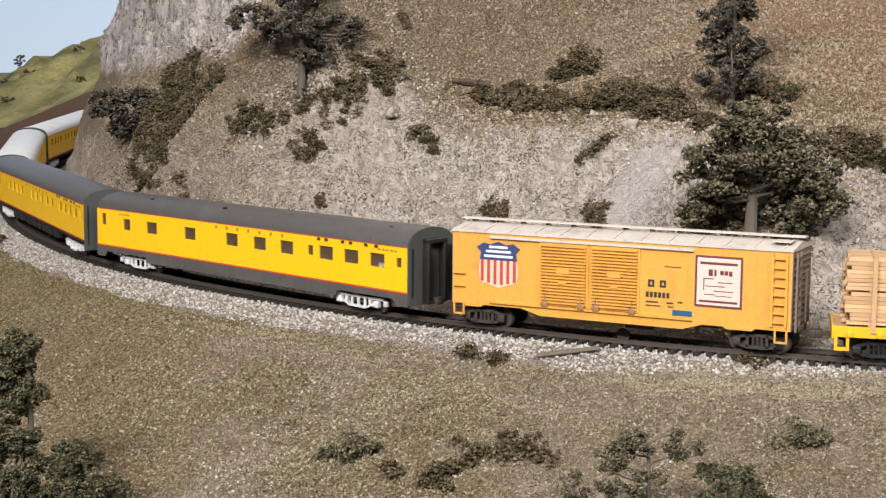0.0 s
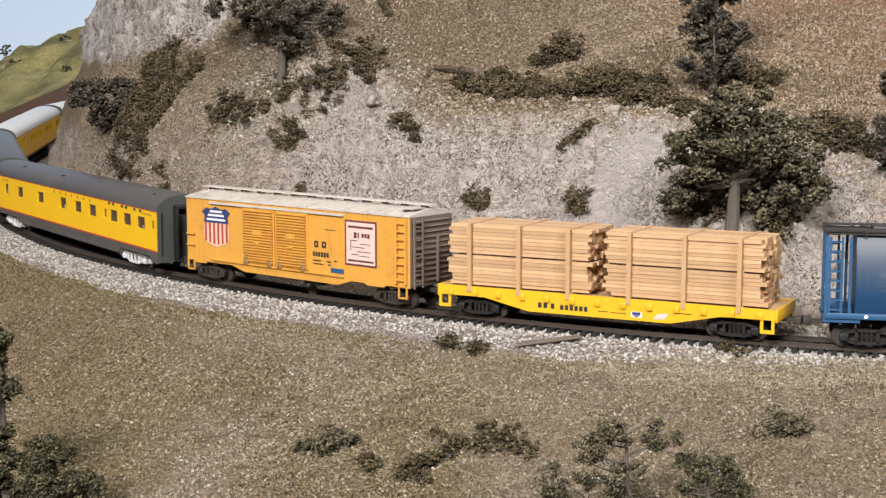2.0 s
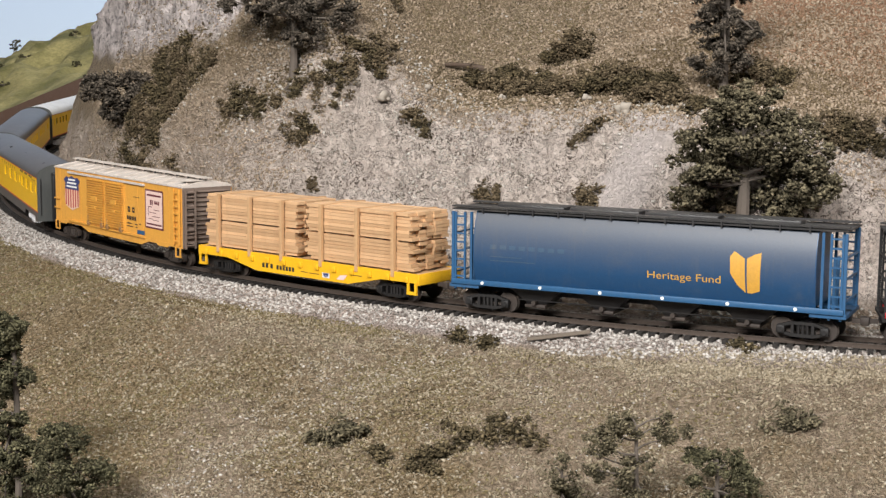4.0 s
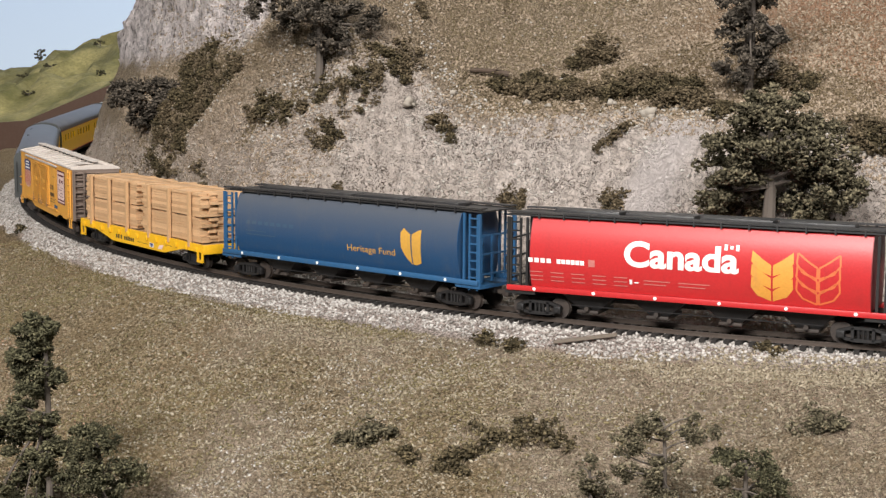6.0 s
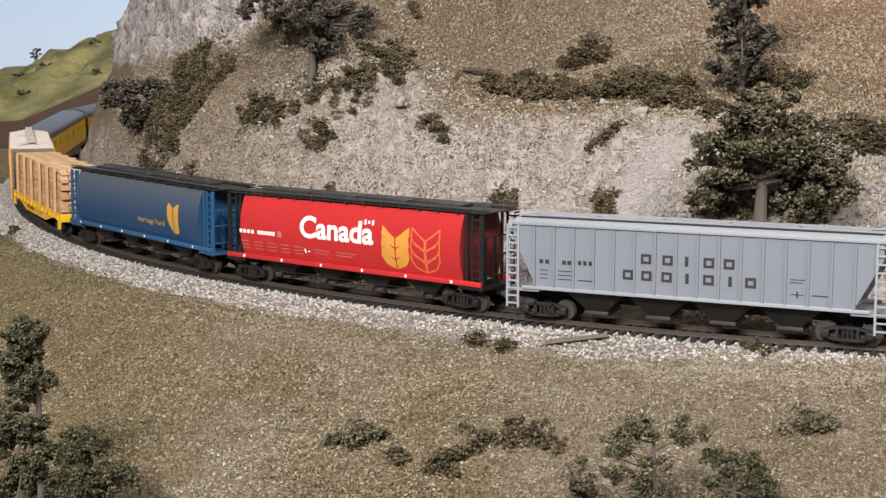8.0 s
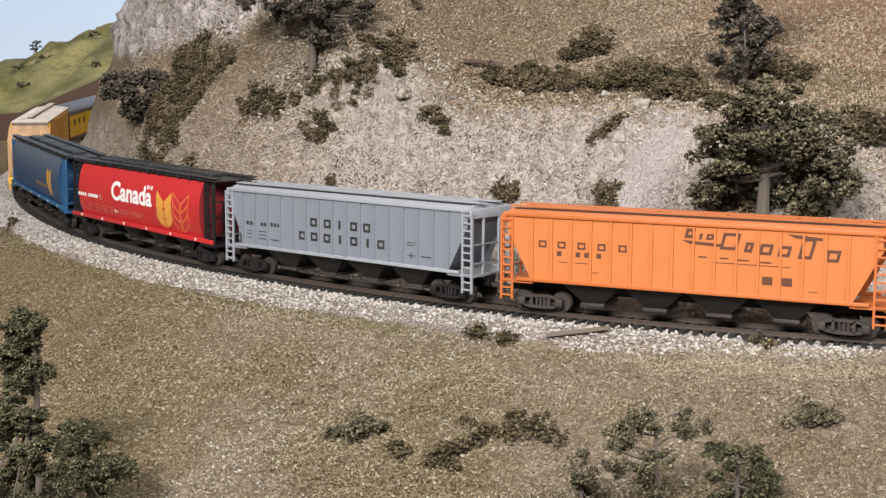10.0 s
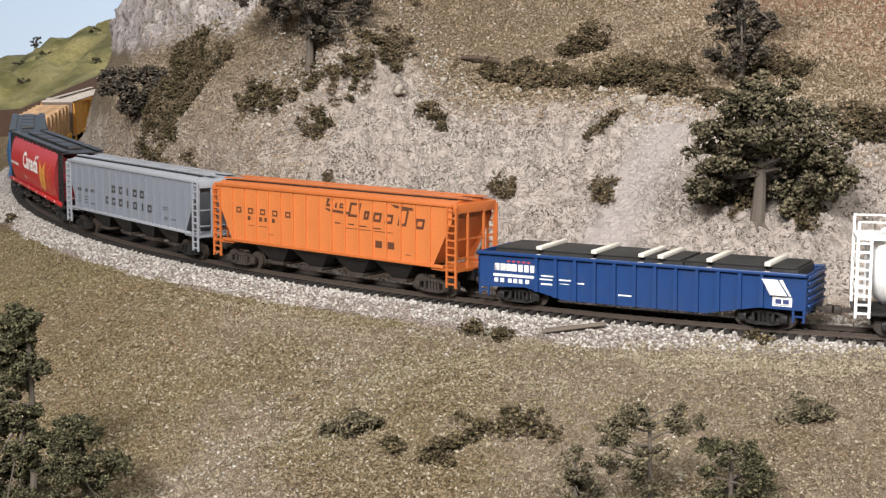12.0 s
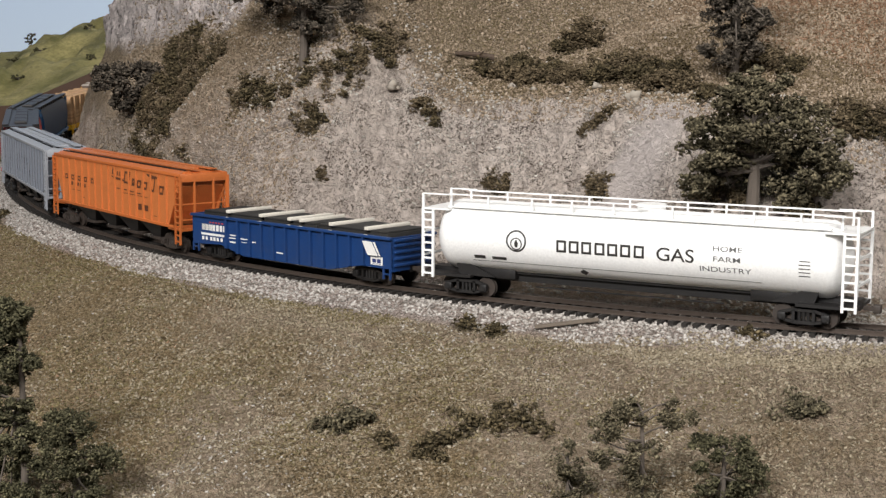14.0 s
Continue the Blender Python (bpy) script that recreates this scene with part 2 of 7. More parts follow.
    slab = np.exp(-(((U + 0.118) / 0.022) ** 4)) * smooth(0.05, 0.07, W) * (1 - smooth(0.16, 0.17, W)) * (1 - k)
    stretch = np.where((high > 0.3)[..., None], P * np.array((1.25, 1.25, 0.32)), P * np.array((1.0, 1.0, 0.6)))
    crag = np.abs(fbm(stretch, 0.020, 4, 31, 0.6)) + 0.5 * np.abs(fbm(stretch, 0.0075, 3, 37, 0.6)) - 0.15
    push = (crag - 0.35) * (0.0080 + 0.0050 * high) * rock_all * (1 - 0.85 * slab) + slab * 0.004
    # plaster wrinkles: narrow grooves that wander over the face
    warp = P + 0.006 * np.stack([fbm(P, 0.016, 2, 91), fbm(P, 0.016, 2, 92), fbm(P, 0.016, 2, 93)], -1)
    groove = 1 - smooth(0.05, 0.26, np.abs(fbm(warp, 0.017, 2, 94)))
    push = push - 0.0034 * groove * smooth(-0.5, 0.2, fbm(P, 0.05, 2, 95)) * rock_all * (1 - 0.9 * slab)
    # a bare ridge with a bushy gully on its far side
    d = U - (0.225 - 1.33 * (W - 0.114))
    on_face = smooth(0.045, 0.06, W) * (1 - smooth(0.15, 0.2, W))
    push = push + on_face * (0.009 * np.exp(-(d / 0.014) ** 2) - 0.006 * np.exp(-((d - 0.034) / 0.018) ** 2))
    rough = (smooth(0.04, 0.06, np.abs(W)) * 0.0016) * fbm(P, 0.007, 3, 41)
    X = X - np.sin(T) * push * 0.75
    Y = Y + np.cos(T) * push * 0.75
    Z = Z + push * 0.65 + rough
    P = np.stack([X, Y, Z], -1)
    n, c = U.shape
    idx = np.arange(n * c).reshape(n, c)
    quads = np.stack([idx[:-1, :-1], idx[:-1, 1:], idx[1:, 1:], idx[1:, :-1]], -1).reshape(-1, 4)[:, ::-1]
    me = bpy.data.meshes.new("ground")
    me.vertices.add(n * c)
    me.vertices.foreach_set("co", P.astype(np.float32).ravel())
    me.loops.add(quads.size)
    me.loops.foreach_set("vertex_index", quads.astype(np.int32).ravel())
    me.polygons.add(len(quads))
    me.polygons.foreach_set("loop_start", np.arange(0, quads.size, 4, dtype=np.int32))
    me.polygons.foreach_set("loop_total", np.full(len(quads), 4, dtype=np.int32))
    me.update(calc_edges=True)
    spots = fbm(P, 0.05, 4, 51)
    dust_in = smooth(0.12, -0.1, W - 0.14 + 0.05 * spots) * (W > 0)
    dust_out = (0.62 * smooth(-0.4, 0.9, spots + 0.75 * smooth(0.04, -0.14, U) - 0.25)) * (W <= 0)
    values = {"dust": np.clip(dust_in * (1 - left * 0.85) + dust_out * (1 - 0.7 * smooth(0.0, 0.12, U)), 0, 1), "rock": rock_all, "slab": slab,
              "red": smooth(0.24, 0.36, W + 0.05 * spots) * smooth(0.05, -0.2, U) * 0.75,
              "grey": left * high,
              "gravel": (1 - smooth(0.034, 0.040, np.abs(W) + 0.004 * spots)) * 1.0}
    for name, v in values.items():
        me.attributes.new(name, "FLOAT", "POINT").data.foreach_set("value", v.astype(np.float32).ravel())
    me.polygons.foreach_set("use_smooth", np.ones(len(quads), dtype=bool))
    me.materials.append(GROUND)
    ob = tagged(new("ground", me), "dry turf, gravel and plaster rock scenery of a model railway hill", "ground", kind="structure")
    return ob, us, ws, P


ground, SHEET_U, SHEET_W, SHEET = build_sheet()


def spot(u, w):
    """The place on the landscape sheet at u along the track and w across it (arrays or numbers)."""
    i = np.clip(np.searchsorted(SHEET_U, u) - 1, 0, len(SHEET_U) - 2)
    j = np.clip(np.searchsorted(SHEET_W, w) - 1, 0, len(SHEET_W) - 2)
    a = ((u - SHEET_U[i]) / (SHEET_U[i + 1] - SHEET_U[i]))[..., None]
    b = ((w - SHEET_W[j]) / (SHEET_W[j + 1] - SHEET_W[j]))[..., None]
    return (SHEET[i, j] * (1 - a) + SHEET[i + 1, j] * a) * (1 - b) + (SHEET[i, j + 1] * (1 - a) + SHEET[i + 1, j + 1] * a) * b


# ---- far scenery and room ----
def sheet_mesh(name, xs, ys, height, mat, label, category):
    X, Y = np.meshgrid(xs, ys, indexing="ij")
    P = np.stack([X, Y, height(X, Y)], -1)
    n, c = X.shape
    idx = np.arange(n * c).reshape(n, c)
    quads = np.stack([idx[:-1, :-1], idx[1:, :-1], idx[1:, 1:], idx[:-1, 1:]], -1).reshape(-1, 4)
    me = bpy.data.meshes.new(name)
    me.from_pydata(P.reshape(-1, 3).tolist(), [], quads.tolist())
    me.polygons.foreach_set("use_smooth", np.ones(len(quads), dtype=bool))
    me.materials.append(mat)
    return tagged(new(name, me), label, category, kind="structure")


def far_edge(x):
    return np.interp(x, (-1.6, -0.77, -0.62, -0.2), (-0.02, 0.029, 0.092, 0.20))


def far_height(x, y):
    crest = np.interp(x, (-2.2, -1.13, -1.08, -1.03, -0.98, -0.87, -0.75, 0.4), (0.10, 0.12, 0.114, 0.135, 0.178, 0.212, 0.25, 0.5))
    base = far_edge(x * 2.45 / np.maximum(y, 2.4))
    k = smooth(2.45, 3.6, y) 
    p = np.stack([x, y, np.zeros_like(x)], -1)
    return base * (1 - k) + crest * k - smooth(3.65, 4.3, y) * 0.2 + (0.022 * fbm(p, 0.30, 3, 71) - 0.038 * np.abs(fbm(p * (1.4, 0.5, 1), 0.11, 3, 73)) + 0.014) * smooth(2.45, 2.7, y)


def meadow_material():
    m, nt, bsdf = material("meadow", 0.95)
    co = nt.nodes.new("ShaderNodeTexCoord").outputs["Object"]
    a, b = noise_node(nt, 9.0, 5.0, 0.65, co), noise_node(nt, 160.0, 4.0, 0.7, co)
    c = mix(nt, ramp(nt, a.outputs[0], [(0.38, (0, 0, 0)), (0.62, (1, 1, 1))]).outputs[0], (0.125, 0.118, 0.036), (0.34, 0.295, 0.125))
    c = mix(nt, ramp(nt, b.outputs[0], [(0.35, (0.5,) * 3), (0.6, (0, 0, 0))]).outputs[0], c, (0.10, 0.095, 0.035))
    nt.links.new(c, bsdf.inputs["Base Color"])
    bump(nt, bsdf, b.outputs[0], 0.5, 0.004)
    return m


MEADOW = meadow_material()
far_hill = sheet_mesh("ground_far", np.linspace(-2.2, 0.4, 160), np.linspace(2.45, 4.4, 120), far_height, MEADOW, "green grassy model hillside beyond the aisle", "hillside")

FASCIA = paint("brown_fascia", (0.085, 0.040, 0.022), 0.6, amount=0.2, grain=300.0)
xs = np.linspace(-2.2, 0.4, 90)
tops = far_height(xs, np.full_like(xs, 2.45))
bm = bmesh.new()
front = [(bm.verts.new((x, 2.447, -1.0)), bm.verts.new((x, 2.447, z + 0.004)), bm.verts.new((x, 2.462, z + 0.004))) for x, z in zip(xs, tops)]
for a, b in zip(front[:-1], front[1:]):
    bm.faces.new((a[0], b[0], b[1], a[1]))
    bm.faces.new((a[1], b[1], b[2], a[2]))
me = bpy.data.meshes.new("fascia")
bm.to_mesh(me)
me.materials.append(FASCIA)
tagged(new("trim_fascia", me), "brown hardboard fascia cut to the hill's profile", "fascia", kind="structure")


def plain(name, corners, mat, label, category):
    me = bpy.data.meshes.new(name)
    me.from_pydata(corners, [], [tuple(range(len(corners)))])
    me.materials.append(mat)
    return tagged(new(name, me), label, category, kind="structure")


m, nt, bsdf = material("sky_paint", 0.9)
co = nt.nodes.new("ShaderNodeTexCoord").outputs["Object"]
sep = nt.nodes.new("ShaderNodeSeparateXYZ")
nt.links.new(co, sep.inputs[0])
up = node(nt, "ShaderNodeMapRange", From_Min=0.0, From_Max=0.9)
nt.links.new(sep.outputs["Z"], up.inputs["Value"])
sky = mix(nt, up.outputs[0], (0.60, 0.70, 0.83), (0.42, 0.56, 0.80))
nt.links.new(sky, bsdf.inputs["Base Color"])
# The wall is given a faint glow in place of lamplight falling on it.
nt.links.new(sky, bsdf.inputs["Emission Color"])
bsdf.inputs["Emission Strength"].default_value = 0.42
SKY = m
plain("backdrop", [(-4, 4.7, -1.2), (4, 4.7, -1.2), (4, 4.7, 2.2), (-4, 4.7, 2.2)], SKY, "pale blue painted sky backdrop with an added faint glow", "backdrop")
# Unseen shell added round the layout; its dull grey keeps bounce light low.
WALL = paint("unseen_wall", (0.22, 0.215, 0.205), 0.9, amount=0.1, grain=40.0)
plain("wall_south", [(-4, -2.5, -1.2), (-4, -2.5, 2.2), (4, -2.5, 2.2), (4, -2.5, -1.2)], WALL, "unseen dull grey room wall, added to limit bounce light", "wall")
plain("wall_west", [(-4, -2.5, -1.2), (-4, 4.7, -1.2), (-4, 4.7, 2.2), (-4, -2.5, 2.2)], WALL, "unseen dull grey room wall, added to limit bounce light", "wall")
plain("wall_east", [(4, -2.5, -1.2), (4, -2.5, 2.2), (4, 4.7, 2.2), (4, 4.7, -1.2)], WALL, "unseen dull grey room wall, added to limit bounce light", "wall")
plain("floor", [(-4, -2.5, -1.2), (4, -2.5, -1.2), (4, 4.7, -1.2), (-4, 4.7, -1.2)], WALL, "unseen dull grey room floor, added to close the room", "floor")
plain("ceiling", [(-4, -2.5, 2.2), (-4, 4.7, 2.2), (4, 4.7, 2.2), (4, -2.5, 2.2)], WALL, "unseen dull grey ceiling above the layout, added to close the room", "ceiling")


# ---- tools for the train; lengths in feet of the prototype, x to the rear, y away from the aisle ----
def part(name, bm, mat, parent, label="", sharp=35):
    bmesh.ops.recalc_face_normals(bm, faces=bm.faces)
    bmesh.ops.scale(bm, vec=(FT, FT, FT), verts=bm.verts)
    me = bpy.data.meshes.new(name)
    bm.to_mesh(me)
    bm.free()
    me.polygons.foreach_set("use_smooth", np.ones(len(me.polygons), dtype=bool))
    me.set_sharp_from_angle(angle=radians(sharp))
    me.materials.append(mat)
    ob = new(name, me)
    ob.parent = parent
    return tagged(ob, label)


def again(ob, parent, x=0.0, y=0.0, z=0.0):
    """The same part once more, moved by feet."""
    o = bpy.data.objects.new(ob.name, ob.data)
    scene.collection.objects.link(o)
    o.parent = parent
    o.location = (x * FT, y * FT, z * FT)
    if "label" in ob:
        o["label"] = ob["label"]
    return o


def block(bm, x0, x1, y0, y1, z0, z1, soft=0.0):
    m = Matrix.Translation(((x0 + x1) / 2, (y0 + y1) / 2, (z0 + z1) / 2)) @ Matrix.Diagonal((x1 - x0, y1 - y0, z1 - z0, 1))
    vs = bmesh.ops.create_cube(bm, size=1, matrix=m)["verts"]
    if soft:
        es = list({e for v in vs for e in v.link_edges})
        bmesh.ops.bevel(bm, geom=es, offset=soft, segments=2, affect="EDGES", profile=0.5)


def prism(bm, outline, y0, y1):
    """An outline of (x, z) points, drawn through from y0 to y1."""
    a = [bm.verts.new((x, y0, z)) for x, z in outline]
    b = [bm.verts.new((x, y1, z)) for x, z in outline]
    bm.faces.new(a)
    bm.faces.new(b[::-1])
    for i in range(len(a)):
        j = (i + 1) % len(a)
        bm.faces.new((a[i], b[i], b[j], a[j]))


def loft(bm, sections):
    """Closed loops of (y, z) points at stations along x, skinned and closed at both ends."""
    rings = [[bm.verts.new((x, y, z)) for y, z in loop] for x, loop in sections]
    for p, q in zip(rings[:-1], rings[1:]):
        for i in range(len(p)):
            j = (i + 1) % len(p)
            bm.faces.new((p[i], p[j], q[j], q[i]))
    bm.faces.new(rings[0][::-1])
    bm.faces.new(rings[-1])


def rod(bm, a, b, r, sides=6):
    a, b = Vector(a), Vector(b)
    m = Matrix.Translation((a + b) / 2) @ (b - a).to_track_quat("Z", "Y").to_matrix().to_4x4()
    bmesh.ops.create_cone(bm, cap_ends=True, segments=sides, radius1=r, radius2=r, depth=(b - a).length, matrix=m)


def disc(bm, x, y, z, r, depth, sides=16):
    m = Matrix.Translation((x, y, z)) @ Matrix.Rotation(radians(90), 4, "X")
    bmesh.ops.create_cone(bm, cap_ends=True, segments=sides, radius1=r, radius2=r, depth=depth, matrix=m)


def ladder(bm, x0, x1, y, z0, z1, rungs, thick=0.14):
    for x in (x0, x1):
        block(bm, x - thick, x + thick, y - thick, y + thick, z0, z1)
    for k in range(rungs):
        z = z0 + (z1 - z0) * (k + 0.5) / rungs
        block(bm, x0, x1, y - thick * 0.8, y + thick * 0.8, z - thick * 0.8, z + thick * 0.8)


def drape(bm, half_width, eps=0.03, slice_at=0.45):
    """Lay flat print in the xz plane onto a bowed side."""
    bmesh.ops.triangulate(bm, faces=bm.faces)
    zs = [v.co.z for v in bm.verts]
    for z in np.arange(min(zs) + slice_at, max(zs), slice_at):
        bmesh.ops.bisect_plane(bm, geom=list(bm.verts) + list(bm.edges) + list(bm.faces), plane_co=(0, 0, z), plane_no=(0, 0, 1))
    for v in bm.verts:
        v.co.y = -half_width(v.co.z) - eps


def lettering(text, x0, x1, z0, z1, bold=0.0):
    """Words in the built-in font, fitted into a box on the side, as a flat mesh."""
    cu = bpy.data.curves.new("words", "FONT")
    cu.body, cu.offset = text, bold
    tmp = bpy.data.objects.new("words", cu)
    scene.collection.objects.link(tmp)
    me = bpy.data.meshes.new_from_object(tmp.evaluated_get(bpy.context.evaluated_depsgraph_get()))
    bpy.data.objects.remove(tmp)
    bm = bmesh.new()
    bm.from_mesh(me)
    bpy.data.meshes.remove(me)
    lo = Vector((min(v.co.x for v in bm.verts), min(v.co.y for v in bm.verts)))
    hi = Vector((max(v.co.x for v in bm.verts), max(v.co.y for v in bm.verts)))
    for v in bm.verts:
        v.co = Vector((x0 + (v.co.x - lo.x) / (hi.x - lo.x) * (x1 - x0), 0, z0 + (v.co.y - lo.y) / (hi.y - lo.y) * (z1 - z0)))
    return bm


def card(bm, outline, y=0.0):
    return bm.faces.new([bm.verts.new((x, y, z)) for x, z in outline])


def bars(bm, rows, y=0.0):
    """Plain printed bars: (x0, x1, z0, z1) each."""
    for x0, x1, z0, z1 in rows:
        card(bm, [(x0, z0), (x1, z0), (x1, z1), (x0, z1)], y)


def hollow(bm, x0, x1, z0, z1, s, y=0.0):
    """A plain open block, one for each letter of a trade name."""
    bars(bm, [(x0, x0 + s, z0, z1), (x1 - s, x1, z0, z1), (x0 + s, x1 - s, z1 - s, z1), (x0 + s, x1 - s, z0, z0 + s)], y)


def print_part(name, bm, mat, parent, y=None, label="", side=None):
    if side is not None:
        drape(bm, side)
    else:
        for v in bm.verts:
            v.co.y = y
    ob = part(name, bm, mat, parent, label)
    return ob


WHITE_INK = paint("white_print", (0.80, 0.79, 0.76), 0.5, amount=0.1)
BLACK_INK = paint("black_print", (0.03, 0.028, 0.026), 0.5, amount=0.1)
FADED_INK = paint("faded_print", (0.30, 0.16, 0.06), 0.6, amount=0.3)
BLUE_INK = paint("blue_print", (0.035, 0.05, 0.16), 0.5, amount=0.15)
RED_INK = paint("red_print", (0.46, 0.06, 0.055), 0.5, amount=0.25)
DULL_GOLD = paint("dull_gold_print", (0.58, 0.31, 0.05), 0.5, amount=0.3)
GOLD_INK = paint("gold_print", (0.85, 0.46, 0.04), 0.45, amount=0.1)
MAROON_INK = paint("maroon_print", (0.13, 0.03, 0.04), 0.6, dirt=(0.4, 0.2, 0.15), amount=0.4)
FADED_WHITE = paint("faded_white_print", (0.72, 0.50, 0.36), 0.6, dirt=(0.5, 0.28, 0.12), amount=0.5)
PALE_PINK = paint("pale_poster", (0.74, 0.54, 0.48), 0.6, amount=0.15)
SILVER = paint("silver_truck", (0.90, 0.90, 0.93), 0.25, metal=0.3, dirt=(0.03, 0.03, 0.035), amount=0.85, grain=1500.0)
SILVER_ROOF = paint("silver_roof", (0.66, 0.66, 0.66), 0.45, dirt=(0.2, 0.19, 0.18), amount=0.3)
GLASS = paint("tinted_window", (0.085, 0.055, 0.032), 0.12, dirt=(0.2, 0.13, 0.08), amount=0.5)
BLIND = paint("cream_blind", (0.62, 0.55, 0.42), 0.7, amount=0.2)
END_GREY = paint("coach_end_grey", (0.055, 0.058, 0.055), 0.55, dirt=(0.12, 0.11, 0.1), amount=0.4)
BOX_ROOF = paint("chalky_roof", (0.55, 0.49, 0.44), 0.7, dirt=(0.22, 0.16, 0.11), amount=0.7)
BOX_END = paint("weathered_end", (0.17, 0.125, 0.10), 0.75, dirt=(0.08, 0.06, 0.045), amount=0.7)
FLAT_YELLOW = paint("bright_yellow", (0.78, 0.43, 0.014), 0.45, dirt=(0.4, 0.2, 0.03), amount=0.3)
BLUE = paint("deep_blue", (0.012, 0.055, 0.135), 0.4, dirt=(0.12, 0.12, 0.12), amount=0.25)
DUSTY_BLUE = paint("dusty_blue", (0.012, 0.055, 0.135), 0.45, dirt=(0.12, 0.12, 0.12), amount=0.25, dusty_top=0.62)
BLUE_TRIM = paint("blue_trim", (0.024, 0.092, 0.20), 0.45, dirt=(0.12, 0.12, 0.12), amount=0.25)
RED = paint("bright_red", (0.49, 0.026, 0.028), 0.38, dirt=(0.2, 0.03, 0.03), amount=0.3)
DARK_RED = paint("end_red", (0.20, 0.015, 0.018), 0.5, amount=0.2)
BLACK = paint("black_roof", (0.022, 0.021, 0.022), 0.5, dirt=(0.09, 0.08, 0.07), amount=0.5)
HOPPER_GREY = paint("light_grey", (0.20, 0.217, 0.252), 0.5, dirt=(0.2, 0.19, 0.18), amount=0.35)
HOPPER_TRIM = paint("pale_grey_trim", (0.30, 0.315, 0.345), 0.5, dirt=(0.25, 0.24, 0.22), amount=0.3)
ORANGE = paint("orange", (0.56, 0.172, 0.048), 0.5, dirt=(0.42, 0.12, 0.03), amount=0.4)
ORANGE_TRIM = paint("orange_trim", (0.50, 0.135, 0.032), 0.5, dirt=(0.35, 0.1, 0.03), amount=0.4)
GON_BLUE = paint("gondola_blue", (0.010, 0.043, 0.155), 0.42, dirt=(0.06, 0.06, 0.07), amount=0.3)
TANK_WHITE = paint("tank_white", (0.93, 0.93, 0.92), 0.35, dirt=(0.6, 0.57, 0.52), amount=0.12)
LUMBER = paint("raw_lumber", (0.57, 0.365, 0.205), 0.75, dirt=(0.40, 0.22, 0.10), amount=0.55, grain=1400.0)
LUMBER_DARK = paint("lumber_stakes", (0.50, 0.31, 0.16), 0.75, dirt=(0.25, 0.14, 0.06), amount=0.5)
LOAD_BLACK = paint("black_load", (0.016, 0.015, 0.014), 0.8, dirt=(0.05, 0.045, 0.04), amount=0.5)
TIMBER_WHITE = paint("pale_timber", (0.70, 0.66, 0.58), 0.7, dirt=(0.4, 0.32, 0.22), amount=0.3)


WHEELS = []


def build_truck(name, parent, x, base, r, mat, label, heavy=False):
    """Two side frames, bolster and four wheels, under a car."""
    bm = bmesh.new()
    block(bm, x - 0.6, x + 0.6, -3.4, 3.4, 1.5, 2.5)
    truck = part(name, bm, DARK_STEEL, parent, label)
    h = base / 2
    frame_ = None
    for y in (-3.55, 3.55):
        if frame_ is None:
            bm = bmesh.new()
            a, b = -0.28, 0.28
            if heavy:
                prism(bm, [(-h - 1.6, 2.05), (-h - 1.4, 2.4), (h + 1.4, 2.4), (h + 1.6, 2.05)], a, b)
                prism(bm, [(-h, 1.35), (-h + 1.2, 1.35), (-1.9, 0.85), (1.9, 0.85), (h - 1.2, 1.35), (h, 1.35), (h, 1.05), (h - 1.2, 1.0), (1.9, 0.5), (-1.9, 0.5), (-h + 1.2, 1.0), (-h, 1.05)], a - 0.1, b)
                for k in (-1.5, 0.0, 1.5):
                    rod(bm, (k, -0.1, 0.8), (k, -0.1, 2.1), 0.26, 8)
                for k in (-2.7, 2.7):
                    prism(bm, [(k - 0.2, 1.1), (k - 0.35, 2.1), (k + 0.35, 2.1), (k + 0.2, 1.1)], a, b)
                block(bm, -h - 2.3, -h - 1.5, a, b, 1.2, 2.1, 0.08)
                block(bm, h + 1.5, h + 2.3, a, b, 1.2, 2.1, 0.08)
            else:
                prism(bm, [(-h - 0.5, 1.65), (-h - 0.5, 2.0), (-1.5, 2.55), (1.5, 2.55), (h + 0.5, 2.0), (h + 0.5, 1.65), (1.4, 2.15), (-1.4, 2.15)], a, b)
                prism(bm, [(-h - 0.5, 0.95), (-h - 0.5, 1.25), (-1.5, 0.95), (1.5, 0.95), (h + 0.5, 1.25), (h + 0.5, 0.95), (1.3, 0.5), (-1.3, 0.5)], a, b)
                for k in (-1.35, 1.35):
                    block(bm, k - 0.2, k + 0.2, a, b, 0.7, 2.4)
                for k in (-0.6, 0.0, 0.6):
                    rod(bm, (k, 0, 0.8), (k, 0, 2.2), 0.22, 8)
            for k in (-h, h):
                block(bm, k - 0.55, k + 0.55, a - 0.25, b, 0.9, 1.95, 0.1)
                disc(bm, k, a - 0.3, 1.4, 0.35, 0.12, 10)
            frame_ = part("side_frame", bm, mat, truck)
            frame_.location = (x * FT, y * FT, 0)
        else:
            again(frame_, truck, x, y).rotation_euler = (0, 0, math.pi)
    wheel = None
    for k in (-h, h):
        for y in (-2.55, 2.55):
            if wheel is None:
                bm = bmesh.new()
                disc(bm, 0, 0, 0, r, 0.42, 24)
                disc(bm, 0, 0.3, 0, r + 0.11, 0.12, 24)
                disc(bm, 0, -0.25, 0, 0.45, 0.3, 10)
                wheel = part("wheel", bm, RUSTY_STEEL, truck)
                o = wheel
            else:
                o = again(wheel, truck)
            WHEELS.append((o, (x + k) * FT, y * FT, r * FT))
    return truck


